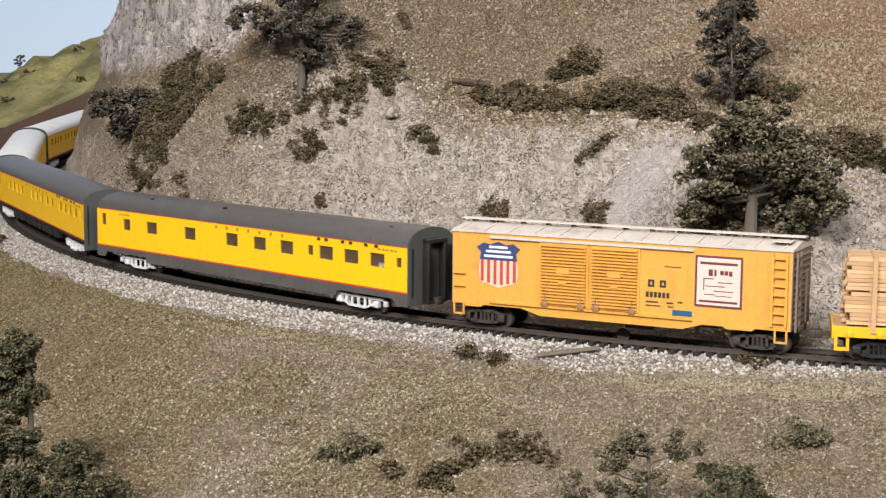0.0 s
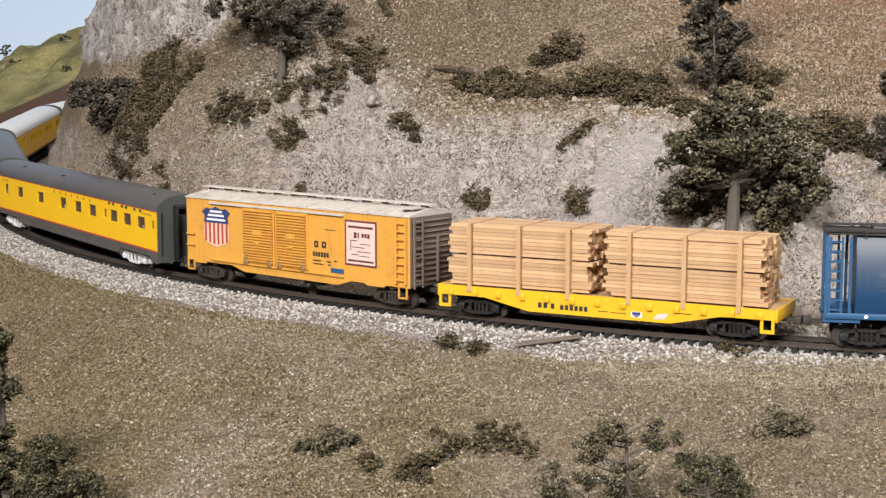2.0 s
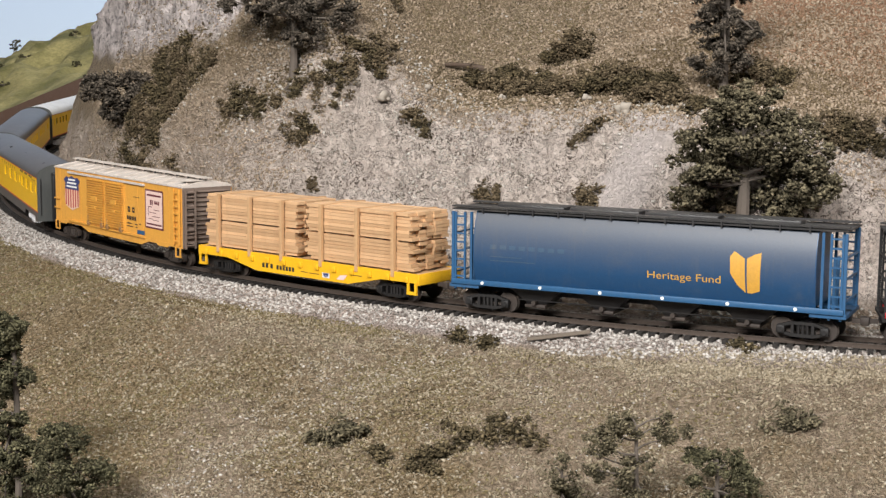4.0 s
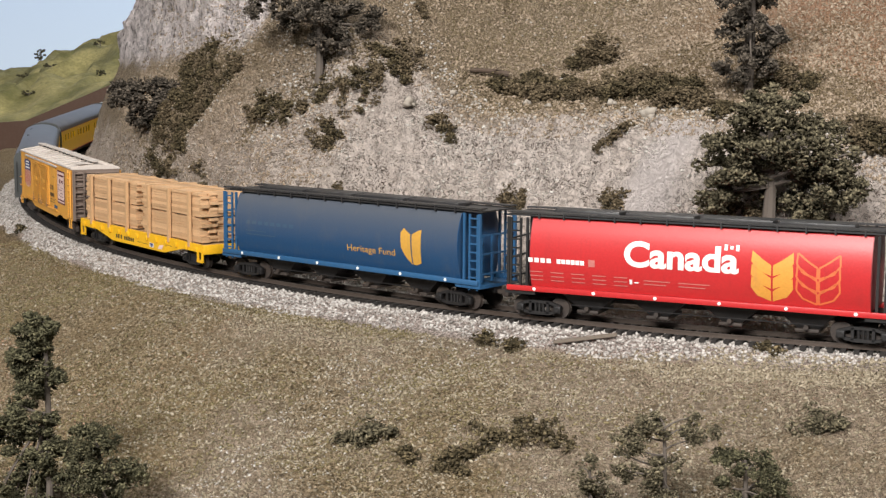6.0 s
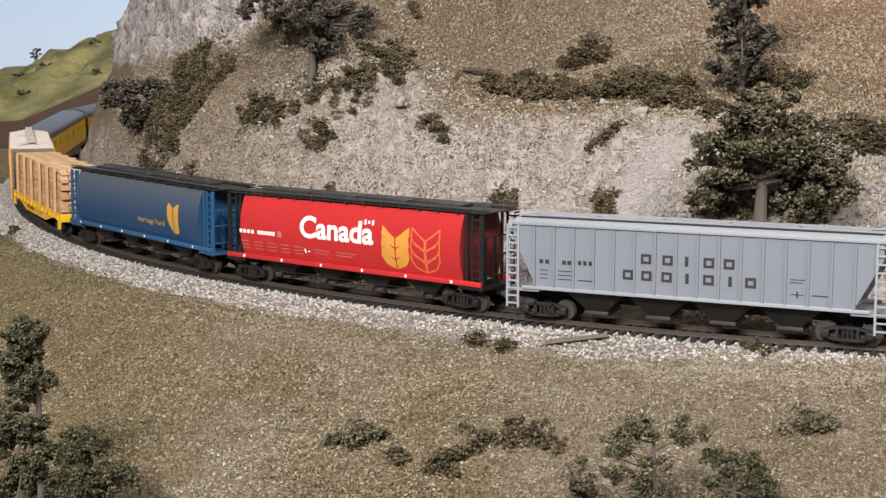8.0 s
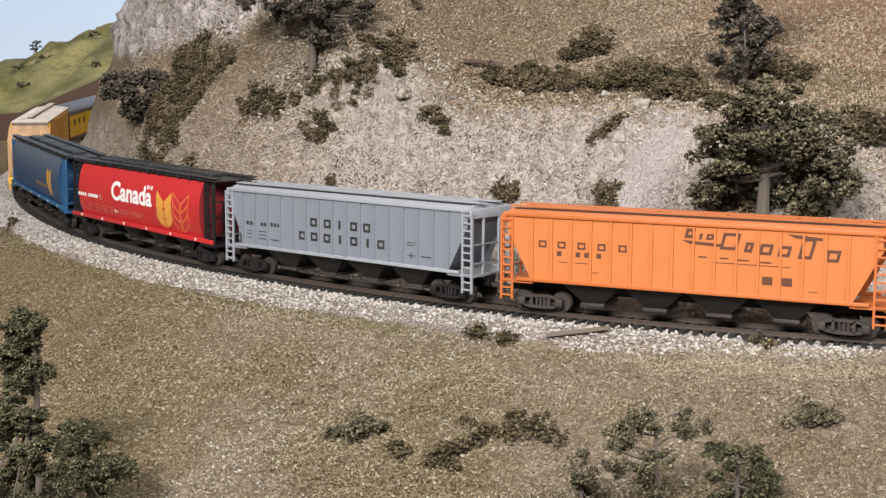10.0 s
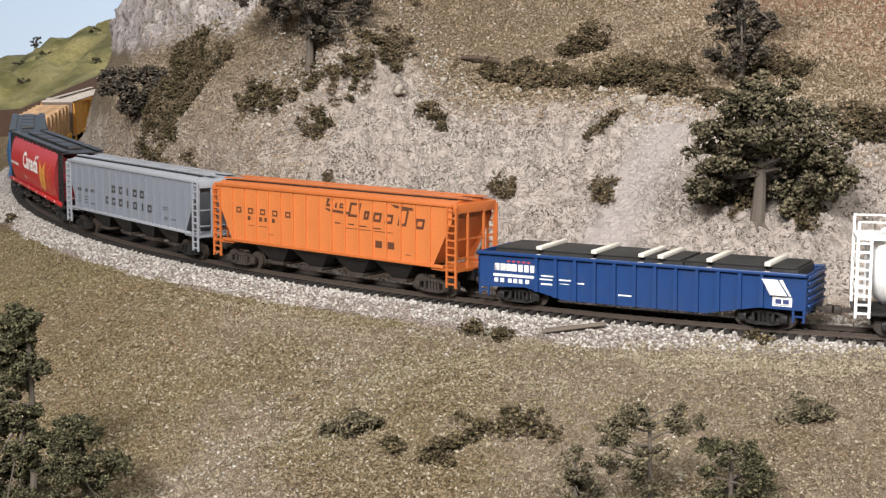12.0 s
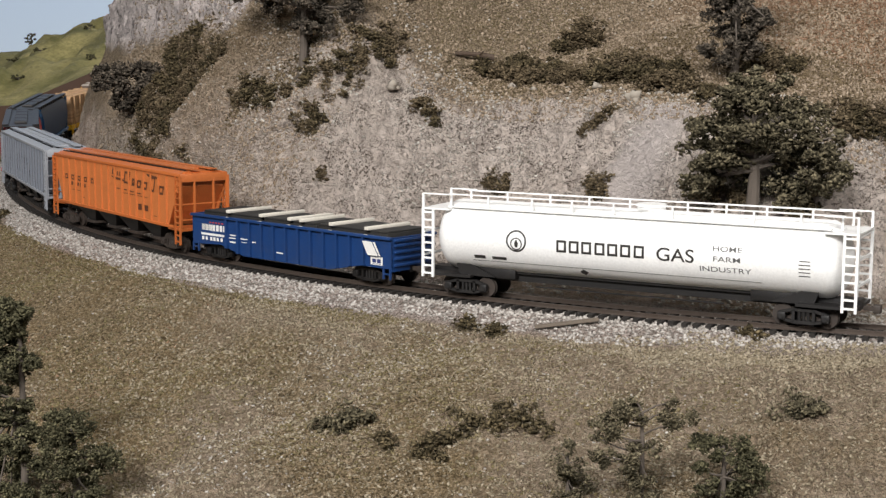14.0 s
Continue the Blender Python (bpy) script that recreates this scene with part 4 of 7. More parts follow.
def flatcar():
    at_ft = -100.2
    e = car("flatcar", "bright yellow flatcar with stake pockets", at_ft, 38)
    L, W = 24.8, 5.0
    bm = bmesh.new()
    block(bm, -L, L, -W + 0.2, W - 0.2, 4.2, 4.6)
    deck = part("deck", bm, LUMBER_DARK, e, "worn timber deck")
    for y0, y1 in ((-W - 0.05, -W + 0.25), (W - 0.25, W + 0.05)):
        bm = bmesh.new()
        prism(bm, [(-L, 4.7), (L, 4.7), (L, 3.3), (17.5, 3.25), (10.5, 1.75), (-10.5, 1.75), (-17.5, 3.25), (-L, 3.3)], y0, y1)
        side = part("side_sill", bm, FLAT_YELLOW, e, "yellow fishbelly side sill")
        first = None
        for k in range(13):
            x = -22.8 + k * 3.8
            if first is None:
                bm = bmesh.new()
                block(bm, -0.4, 0.4, -0.35, 0.0, -0.45, 0.45, 0.1)
                first = part("stake_pocket", bm, FLAT_YELLOW, side)
                o = first
            else:
                o = again(first, side)
            o.location = (x * FT, (y0 if y0 < 0 else y1 + 0.35) * FT, 3.75 * FT)
    for s in (-1, 1):
        bm = bmesh.new()
        block(bm, min(s * L, s * (L + 0.3)), max(s * L, s * (L + 0.3)), -W, W, 3.0, 4.7, 0.06)
        part("end_sill", bm, FLAT_YELLOW, e)
        for y in (-W, W):
            bm = bmesh.new()
            for xx in (-0.75, 0.75):
                block(bm, s * (L - 1) + xx - 0.2, s * (L - 1) + xx + 0.2, y - 0.15, y + 0.15, 1.7, 3.5)
            block(bm, s * (L - 1) - 0.95, s * (L - 1) + 0.95, y - 0.2, y + 0.2, 1.5, 1.95)
            part("step", bm, FLAT_YELLOW, e)
    bm = bmesh.new()
    bars(bm, [(-9.0 + k * 0.85, -8.45 + k * 0.85, 2.45, 3.2) for k in (0, 1, 2.3)] + [(-5.6 + k * 0.72, -5.1 + k * 0.72, 2.4, 3.1) for k in range(6)] + [(0.0, 1.6, 2.6, 2.7), (2.0, 4.2, 2.55, 2.65), (11, 13.5, 3.2, 3.3)])
    print_part("reporting_marks", bm, BLACK_INK, e, -W - 0.09)
    bm = bmesh.new()
    bars(bm, [(4.9, 6.5, 2.2, 3.0)])
    print_part("white_placard", bm, WHITE_INK, e, -W - 0.09)
    bm = bmesh.new()
    bars(bm, [(5.1, 6.3, 2.55, 2.95)])
    card(bm, [(5.1, 2.5), (6.3, 2.5), (5.7, 2.25)])
    print_part("placard_print", bm, BLUE_INK, e, -W - 0.12)
    bm = bmesh.new()
    card(bm, [(8.0, 2.2), (9.6, 2.2), (10.4, 3.1), (8.8, 2.95)])
    print_part("slanted_emblem", bm, PALE_PINK, e, -W - 0.09)
    bm = bmesh.new()
    block(bm, -24, 24, -1.2, 1.2, 2.2, 4.2)
    part("underframe", bm, DARK_STEEL, e)
    build_truck("truck", e, -19, 5.6, 1.4, DARK_STEEL, "black freight truck")
    build_truck("truck", e, 19, 5.6, 1.4, DARK_STEEL, "black freight truck")
    couplers(e, 24.9)
    # two bundles of sawn boards
    rnd = random.Random(4)
    planks = []
    for v in range(5):
        bm = bmesh.new()
        block(bm, -11.0 + rnd.uniform(-0.3, 0.3), 11.0 + rnd.uniform(-0.3, 0.3), -0.84, 0.84, -0.252, 0.252)
        bmesh.ops.scale(bm, vec=(FT, FT, FT), verts=bm.verts)
        me = bpy.data.meshes.new("plank")
        bm.to_mesh(me)
        bm.free()
        me.materials.append(LUMBER)
        planks.append(me)
    for x0 in (-12.3, 12.1):
        stack = tagged(new("lumber_stack"), "two-tier bundle of raw sawn boards strapped with stakes", "lumber load", "lumber bundles on the flatcar")
        TRAIN.append((stack, at_ft, 38))
        for tier in range(2):
            for layer in range(8):
                z = 5.15 + tier * 4.55 + layer * 0.54
                for k in range(5):
                    o = bpy.data.objects.new("plank", rnd.choice(planks))
                    scene.collection.objects.link(o)
                    o.parent = stack
                    o.location = ((x0 + rnd.uniform(-0.45, 0.45)) * FT, ((k - 2) * 1.78 + rnd.uniform(-0.13, 0.13)) * FT, z * FT)
                    o.rotation_euler = (0, 0, rnd.uniform(-0.004, 0.004))
            for x in (-8, 0, 8):
                bm = bmesh.new()
                block(bm, x0 + x - 0.25, x0 + x + 0.25, -4.4, 4.4, 4.62 + tier * 4.55, 4.88 + tier * 4.55)
                part("bearer", bm, LUMBER_DARK, stack)
        for x in (-7.6, 0.2, 7.8):
            for y in (-4.95, 4.95):
                bm = bmesh.new()
                block(bm, x0 + x - 0.3, x0 + x + 0.3, y - 0.28, y + 0.28, 3.9, 13.75)
                part("stake", bm, LUMBER_DARK, stack)
            bm = bmesh.new()
            block(bm, x0 + x - 0.28, x0 + x + 0.28, -5.1, 5.1, 13.55, 13.85)
            part("top_tie", bm, LUMBER_DARK, stack)


flatcar()


def bowed(z):
    """Half width of the round-sided hoppers at height z."""
    return 5.15 * math.sqrt(max(0.05, 1 - ((z - 9.4) / 8.3) ** 2))


def grain_hopper(name, label, at_ft, L, body_mat, trim_mat, end_mat, roof_mat):
    e = car(name, label, at_ft, 46)
    zs = np.linspace(4.7, 14.55, 15)
    loop = [(-bowed(z), z) for z in zs] + [(-2.6, 15.05), (2.6, 15.05)] + [(bowed(z), z) for z in zs[::-1]]
    c = L - 4.0
    bm = bmesh.new()
    loft(bm, [(-c, loop), (c, loop)])
    body = part("body", bm, body_mat, e, sharp=25)
    for s in (-1, 1):
        bm = bmesh.new()
        loft(bm, [(s * c, loop), (s * (c + 0.12), loop)])
        end = part("end_sheet", bm, end_mat, e)
        # sloping end frame, posts and ladders
        for y in (-4.3, 4.3):
            bm = bmesh.new()
            ladder(bm, s * (L - 1.4) - 0.75, s * (L - 1.4) + 0.75, y, 3.2, 14.6, 9, 0.15)
            part("ladder", bm, trim_mat, end)
            bm = bmesh.new()
            block(bm, s * (L - 0.25) - 0.2, s * (L - 0.25) + 0.2, y - 0.2, y + 0.2, 3.9, 14.7)
            block(bm, s * (L - 3.2) - 0.18, s * (L - 3.2) + 0.18, y - 0.18, y + 0.18, 3.9, 14.7)
            part("corner_post", bm, trim_mat, end)
        for z in (5.6, 8.6, 11.4):
            bm = bmesh.new()
            block(bm, s * (L - 0.3) - 0.12, s * (L - 0.3) + 0.12, -4.3, 4.3, z - 0.12, z + 0.12)
            part("end_rail", bm, trim_mat, end)
        for y in (-1.2, 1.2):
            bm = bmesh.new()
            block(bm, s * (L - 2.2) - 0.2, s * (L - 2.2) + 0.2, y - 0.2, y + 0.2, 3.8, 11.0)
            part("end_post", bm, trim_mat, end)
        bm = bmesh.new()
        block(bm, min(s * (c - 0.6), s * (L + 0.1)), max(s * (c - 0.6), s * (L + 0.1)), -4.7, 4.7, 3.5, 4.0)
        part("end_platform", bm, trim_mat, end)
    # roof: hatch trough between two running boards
    bm = bmesh.new()
    block(bm, -L, L, -4.25, 4.25, 14.9, 15.12)
    roof = part("roof", bm, roof_mat, e, "dark roof with running boards and hatch covers")
    for y in (-3.6, 3.6):
        bm = bmesh.new()
        block(bm, -L, L, y - 0.75, y + 0.75, 15.35, 15.55)
        part("running_board", bm, roof_mat, roof)
    for k in range(4):
        x = -c + 2 + k * (2 * c - 4) / 4
        bm = bmesh.new()
        block(bm, x, x + (2 * c - 4) / 4 - 0.8, -1.5, 1.5, 15.1, 15.75, 0.2)
        part("hatch_cover", bm, roof_mat, roof)
    bm = bmesh.new()
    block(bm, -0.12, 0.12, -0.12, 0.12, 14.6, 15.4)
    first = part("roof_bracket", bm, roof_mat, roof)
    first.location = ((-c + 1) * FT, -4.35 * FT, 0)
    for k in range(1, 26):
        again(first, roof, -c + 1 + (k // 2) * (2 * c - 2) / 12, 4.35 if k % 2 else -4.35)
    # side sill
    for y0, y1 in ((-4.95, -4.35), (4.35, 4.95)):
        bm = bmesh.new()
        block(bm, -L + 0.2, L - 0.2, y0, y1, 4.0, 4.75, 0.08)
        sill = part("side_sill", bm, trim_mat if trim_mat is BLUE_TRIM else body_mat, e)
        first = None
        for k in range(6):
            if first is None:
                bm = bmesh.new()
                disc(bm, 0, 0, 0, 0.25, 0.12, 12)
                first = part("jack_pad", bm, WHITE_INK, sill, "white jacking spot")
                o = first
            else:
                o = again(first, sill)
            o.location = ((-23.3 + k * 9.1) * FT, (y0 if y0 < 0 else y1) * FT, 4.4 * FT)
    # outlet bays
    for k in range(4):
        x = -15.6 + k * 10.4
        bm = bmesh.new()
        loft(bm, [(x - 4.2, [(-3.6, 4.1), (3.6, 4.1), (3.6, 4.0), (-3.6, 4.0)]), (x - 1.4, [(-3.6, 4.1), (3.6, 4.1), (2.6, 1.6), (-2.6, 1.6)]), (x + 1.4, [(-3.6, 4.1), (3.6, 4.1), (2.6, 1.6), (-2.6, 1.6)]), (x + 4.2, [(-3.6, 4.1), (3.6, 4.1), (3.6, 4.0), (-3.6, 4.0)])])
        bay = part("outlet_bay", bm, DARK_STEEL, e)
        bm = bmesh.new()
        block(bm, x - 1.6, x + 1.6, -3.4, 3.4, 1.15, 1.6, 0.05)
        rod(bm, (x, -4.0, 1.9), (x, -2.4, 1.9), 0.35, 8)
        part("outlet_gate", bm, RUSTY_STEEL, bay)
    bm = bmesh.new()
    block(bm, -L, L, -0.8, 0.8, 2.6, 4.0)
    rod(bm, (-18, -3.8, 2.3), (18, -3.8, 2.3), 0.09)
    part("centre_sill", bm, DARK_STEEL, e)
    build_truck("truck", e, -23.0, 5.8, 1.5, DARK_STEEL, "dark freight truck")
    build_truck("truck", e, 23.0, 5.8, 1.5, DARK_STEEL, "dark freight truck")
    couplers(e, L + 0.1)
    return e


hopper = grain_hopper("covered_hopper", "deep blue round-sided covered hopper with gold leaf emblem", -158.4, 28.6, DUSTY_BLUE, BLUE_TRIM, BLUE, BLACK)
print_part("side_words", lettering("Heritage Fund", 1.8, 12.1, 6.75, 8.1), DULL_GOLD, hopper, side=bowed)
bm = bmesh.new()
card(bm, [(13.3, 10.9), (13.9, 11.6), (15.3, 10.7), (15.5, 6.0), (14.4, 7.0), (13.4, 8.6)])
card(bm, [(15.6, 10.7), (16.6, 11.3), (17.5, 11.6), (17.4, 6.4), (16.4, 6.0), (15.7, 6.0)])
print_part("leaf_emblem", bm, DULL_GOLD, hopper, side=bowed, label="gold leaf emblem")
bm = bmesh.new()
bars(bm, [(-22 + k * 1.5, -21 + k * 1.5, 9.6, 10.2) for k in range(8)] + [(-22, -17, 8.4, 8.55), (-22, -15, 7.8, 7.95)])
print_part("reporting_marks", bm, paint("faint_blue_print", (0.045, 0.085, 0.14), 0.5, amount=0.4), hopper, side=bowed)

hopper = grain_hopper("covered_hopper", "bright red round-sided covered hopper with white lettering", -218.4, 27.9, RED, DARK_STEEL, DARK_RED, BLACK)
print_part("side_words", lettering("Canada", -9.7, 6.6, 8.6, 12.3, 0.03), WHITE_INK, hopper, side=bowed)
bm = bmesh.new()
bars(bm, [(4.5, 4.95, 11.75, 12.55), (6.1, 6.55, 11.75, 12.55), (5.3, 5.72, 11.95, 12.4)])
print_part("small_flag", bm, WHITE_INK, hopper, side=bowed)


def wheat(cx, open_):
    bm = bmesh.new()
    for s in (-1, 1):
        for z0 in (8.7, 6.95, 5.2):
            o = [(cx + s * 0.12, z0), (cx + s * 0.12, z0 + 1.45), (cx + s * 1.3, z0 + 2.2), (cx + s * 2.75, z0 + 3.3), (cx + s * 2.85, z0 + 1.85), (cx + s * 2.0, z0 + 0.7)]
            if not open_:
                card(bm, o)
            else:
                for p, q in zip(o, o[1:] + o[:1]):
                    d = Vector((q[0] - p[0], q[1] - p[1])).normalized() * 0.13
                    bm.faces.new([bm.verts.new((v[0], 0, v[1])) for v in ((p[0] - d.y, p[1] + d.x), (q[0] - d.y, q[1] + d.x), (q[0] + d.y, q[1] - d.x), (p[0] + d.y, p[1] - d.x))])
    return bm


print_part("wheat_emblem", wheat(11.1, False), paint("amber_print", (0.66, 0.30, 0.05), 0.5, amount=0.25), hopper, side=bowed, label="solid gold wheat-ear emblem")
print_part("wheat_outline", wheat(17.2, True), paint("orange_print", (0.66, 0.15, 0.05), 0.5, amount=0.1), hopper, side=bowed, label="orange outlined wheat-ear emblem")
bm = bmesh.new()
bars(bm, [(-24.2 + k * 0.95, -23.5 + k * 0.95, 8.35, 9.0) for k in range(4)] + [(-19.8 + k * 0.72, -19.2 + k * 0.72, 8.35, 9.0) for k in range(6)] + [(-8.9, -8.5, 6.1, 6.8), (-8.2, -7.6, 6.3, 6.5)])
print_part("reporting_marks", bm, WHITE_INK, hopper, side=bowed)
bm = bmesh.new()
bars(bm, [(-24 + i * 3.2, -22 + i * 3.2, z, z + 0.14) for i in range(5) for z in (6.9, 6.3, 5.7)] + [(-6.8, -3.0, 6.7, 6.85), (-6.8, -3.6, 6.2, 6.35), (-1.8, 2.6, 6.7, 6.85), (-1.8, 2.0, 6.2, 6.35), (-15, -14, 8.2, 9.2)])
print_part("small_print", bm, paint("dim_print", (0.50, 0.16, 0.14), 0.5, amount=0.2), hopper, side=bowed)


def ribbed_hopper(name, label, at_ft, L, mat, trim, first_rib, pitch, ribs):
    e = car(name, label, at_ft, 43)
    W, zb, zt = 4.75, 5.0, 14.1
    run = [(-L + 1.0, zt), (L - 1.0, zt), (L - 1.0, 11.8), (L - 4.6, zb), (-L + 4.6, zb), (-L + 1.0, 11.8)]
    for y0, y1 in ((-W, -W + 0.15), (W - 0.15, W)):
        bm = bmesh.new()
        prism(bm, run, y0, y1)
        side = part("side_sheet", bm, mat, e)
        shared = None
        for k in range(ribs):
            x = first_rib + pitch * k
            if shared is None:
                bm = bmesh.new()
                prism(bm, [(-0.13, zb), (-0.13, zt - 0.35), (0.13, zt - 0.35), (0.13, zb)], -0.32, 0.0)
                shared = part("side_post", bm, mat, side)
                o = shared
            else:
                o = again(shared, side)
            o.location = (x * FT, (y0 if y0 < 0 else y1 + 0.32) * FT, 0)
        bm = bmesh.new()
        block(bm, -L + 0.8, L - 0.8, y0 - 0.25 if y0 < 0 else y0, y1 if y0 < 0 else y1 + 0.25, zt - 0.25, zt + 0.3, 0.06)
        part("top_chord", bm, trim, side)
        bm = bmesh.new()
        block(bm, -L + 2.5, L - 2.5, y0 - 0.3 if y0 < 0 else y0, y1 if y0 < 0 else y1 + 0.3, 4.55, 5.05, 0.05)
        part("side_sill", bm, trim, side)
    # body core with sloping ends
    bm = bmesh.new()
    prism(bm, [(-L + 1.2, zt), (L - 1.2, zt), (L - 1.2, 12.0), (L - 6.4, 4.6), (-L + 6.4, 4.6), (-L + 1.2, 12.0)], -W + 0.2, W - 0.2)
    part("slope_sheet", bm, mat, e)
    bm = bmesh.new()
    loft(bm, [(-L + 0.8, [(-W, zt + 0.05), (-3.2, 14.75), (3.2, 14.75), (W, zt + 0.05)]), (L - 0.8, [(-W, zt + 0.05), (-3.2, 14.75), (3.2, 14.75), (W, zt + 0.05)])])
    roof = part("roof", bm, trim, e, "low roof with trough hatch and running boards")
    for y in (-1.9, 1.9):
        bm = bmesh.new()
        block(bm, -L + 0.3, L - 0.3, y - 0.75, y + 0.75, 15.0, 15.15)
        part("running_board", bm, trim, roof)
    for k in range(5):
        x = -L + 3 + k * (2 * L - 6) / 5
        bm = bmesh.new()
        block(bm, x, x + (2 * L - 6) / 5 - 0.5, -0.85, 0.85, 14.7, 15.1, 0.12)
        part("hatch_cover", bm, trim, roof)
    for s in (-1, 1):
        bm = bmesh.new()
        block(bm, -L + 1.5, L - 1.5, min(s * 2.9, s * 3.2), max(s * 2.9, s * 3.2), 14.65, 14.95)
        part("roof_rail", bm, DARK_STEEL, roof)
    for s in (-1, 1):
        bm = bmesh.new()
        block(bm, s * (L - 0.5) - 0.35, s * (L - 0.5) + 0.35, -W, W, zt - 1.2, zt + 0.25, 0.05)
        frame_ = part("end_frame", bm, trim, e)
        bm = bmesh.new()
        block(bm, min(s * (L - 5), s * L), max(s * (L - 5), s * L), -W, W, 4.2, 4.6)
        part("end_deck", bm, trim, frame_)
        for y in (-W - 0.1, W + 0.1):
            bm = bmesh.new()
            ladder(bm, s * (L - 1.0) - 0.85, s * (L - 1.0) + 0.85, y, 1.8, 13.9, 11, 0.15)
            part("ladder", bm, trim, frame_)
        for y in (-W + 0.2, -1.9, 1.9, W - 0.2):
            bm = bmesh.new()
            block(bm, s * (L - 0.3) - 0.16, s * (L - 0.3) + 0.16, y - 0.16, y + 0.16, 4.0, 14.0)
            part("end_post", bm, trim, frame_)
        bm = bmesh.new()
        for z in (6.2, 9.0):
            block(bm, s * (L - 0.3) - 0.1, s * (L - 0.3) + 0.1, -W, W, z - 0.1, z + 0.1)
        part("end_rail", bm, trim, frame_)
    for k in range(4):
        x = -13.8 + k * 9.2
        bm = bmesh.new()
        loft(bm, [(x - 4.4, [(-4.0, 4.6), (4.0, 4.6), (4.0, 4.5), (-4.0, 4.5)]), (x - 1.5, [(-4.0, 4.6), (4.0, 4.6), (2.6, 1.7), (-2.6, 1.7)]), (x + 1.5, [(-4.0, 4.6), (4.0, 4.6), (2.6, 1.7), (-2.6, 1.7)]), (x + 4.4, [(-4.0, 4.6), (4.0, 4.6), (4.0, 4.5), (-4.0, 4.5)])])
        bay = part("outlet_bay", bm, DARK_STEEL, e)
        bm = bmesh.new()
        block(bm, x - 1.8, x + 1.8, -3.0, 3.0, 1.2, 1.7, 0.05)
        part("outlet_gate", bm, RUSTY_STEEL, bay)
    bm = bmesh.new()
    block(bm, -L, L, -0.8, 0.8, 2.6, 4.4)
    part("centre_sill", bm, DARK_STEEL, e)
    build_truck("truck", e, -21.5, 5.8, 1.45, RUSTY_STEEL if mat is ORANGE else DARK_STEEL, "dark freight truck")
    build_truck("truck", e, 21.5, 5.8, 1.45, RUSTY_STEEL if mat is ORANGE else DARK_STEEL, "dark freight truck")
    couplers(e, L + 0.1)
    return e


hopper = ribbed_hopper("covered_hopper", "light grey ribbed covered hopper with pale roof edge", -276.5, 27.0, HOPPER_GREY, HOPPER_TRIM, -22.6, 3.005, 16)
for z0, z1, starts in ((9.25, 10.65, (-6.7, -3.6, -0.4, 2.2, 5.0)), (6.9, 8.3, (-9.3, -6.6, -3.7, -0.3, 2.2, 5.7, 8.0))):
    for x in starts:
        narrow = x in (-0.4, -0.3, 5.7)
        bm = bmesh.new()
        hollow(bm, x, x + (0.5 if narrow else 1.5), z0, z1, 0.25 if narrow else 0.38)
        print_part("side_block", bm, BLACK_INK, hopper, -4.79, "black printed block")
bm = bmesh.new()
bars(bm, [(-21.9, -21.3, 8.4, 9.0), (-21.0, -20.4, 8.4, 9.0), (-18.4, -17.8, 8.4, 9.0), (-17.6, -17.0, 8.4, 9.0), (-16.0, -15.5, 8.5, 9.1), (-15.2, -14.7, 8.5, 9.1), (-14.4, -13.9, 8.5, 9.1), (14.0, 16.0, 8.4, 8.5), (14.0, 15.6, 8.0, 8.1), (14.2, 15.8, 6.4, 6.5), (14.9, 15.1, 6.0, 6.9),
          (17.0, 19.0, 6.4, 6.55)] + [(-21.8, -20.6, z, z + 0.12) for z in (7.4, 6.8, 6.2)] + [(-19.0, -16.8, z, z + 0.12) for z in (7.4, 6.8, 6.2)] + [(-16.0, -13.8, 6.2, 6.35)])
print_part("reporting_marks", bm, BLACK_INK, hopper, -4.79)

hopper = ribbed_hopper("covered_hopper", "orange ribbed covered hopper with dark lettering", -334.6, 27.3, ORANGE, ORANGE_TRIM, -22.3, 2.96, 16)
UMBER = paint("umber_print", (0.10, 0.035, 0.015), 0.6, amount=0.2)
for x in (-21.4, -18.5, -15.5, -12.5, -9.4):
    bm = bmesh.new()
    hollow(bm, x, x + 1.2, 9.6, 10.6, 0.26)
    print_part("side_block", bm, UMBER, hopper, -4.79, "dark brown printed block")
lean = 0.25
for x0, x1, z0, z1 in ((0.0, 1.3, 12.2, 13.5), (2.0, 2.4, 12.1, 12.9), (3.0, 4.0, 12.1, 12.9), (4.9, 7.3, 10.9, 13.2), (8.2, 9.3, 10.7, 12.1), (10.2, 11.9, 10.5, 12.0), (12.7, 14.3, 10.4, 11.9), (15.4, 17.2, 10.3, 13.1), (18.9, 20.7, 10.1, 11.7)):
    s = 0.42 if z1 - z0 > 1.2 else 0.28
    s = min(s, (x1 - x0) / 2 - 0.01)
    bm = bmesh.new()
    for a, b, c, d in ((x0, x0 + s, z0, z1), (x1 - s, x1, z0, z1), (x0 + s, x1 - s, z1 - s, z1), (x0 + s, x1 - s, z0, z0 + s)):
        card(bm, [(a + lean * (c - z0), c), (b + lean * (c - z0), c), (b + lean * (d - z0), d), (a + lean * (d - z0), d)])
    print_part("slanted_block", bm, UMBER, hopper, -4.79, "dark brown slanted block")
for outline in ([(-0.4, 11.9), (5.4, 11.6), (5.4, 11.2), (0.8, 11.4)], [(14.0, 13.5), (18.6, 13.2), (18.6, 12.8), (15.0, 13.0)]):
    bm = bmesh.new()
    card(bm, outline)
    print_part("speed_bar", bm, UMBER, hopper, -4.80, "dark brown slanted bar")
bm = bmesh.new()
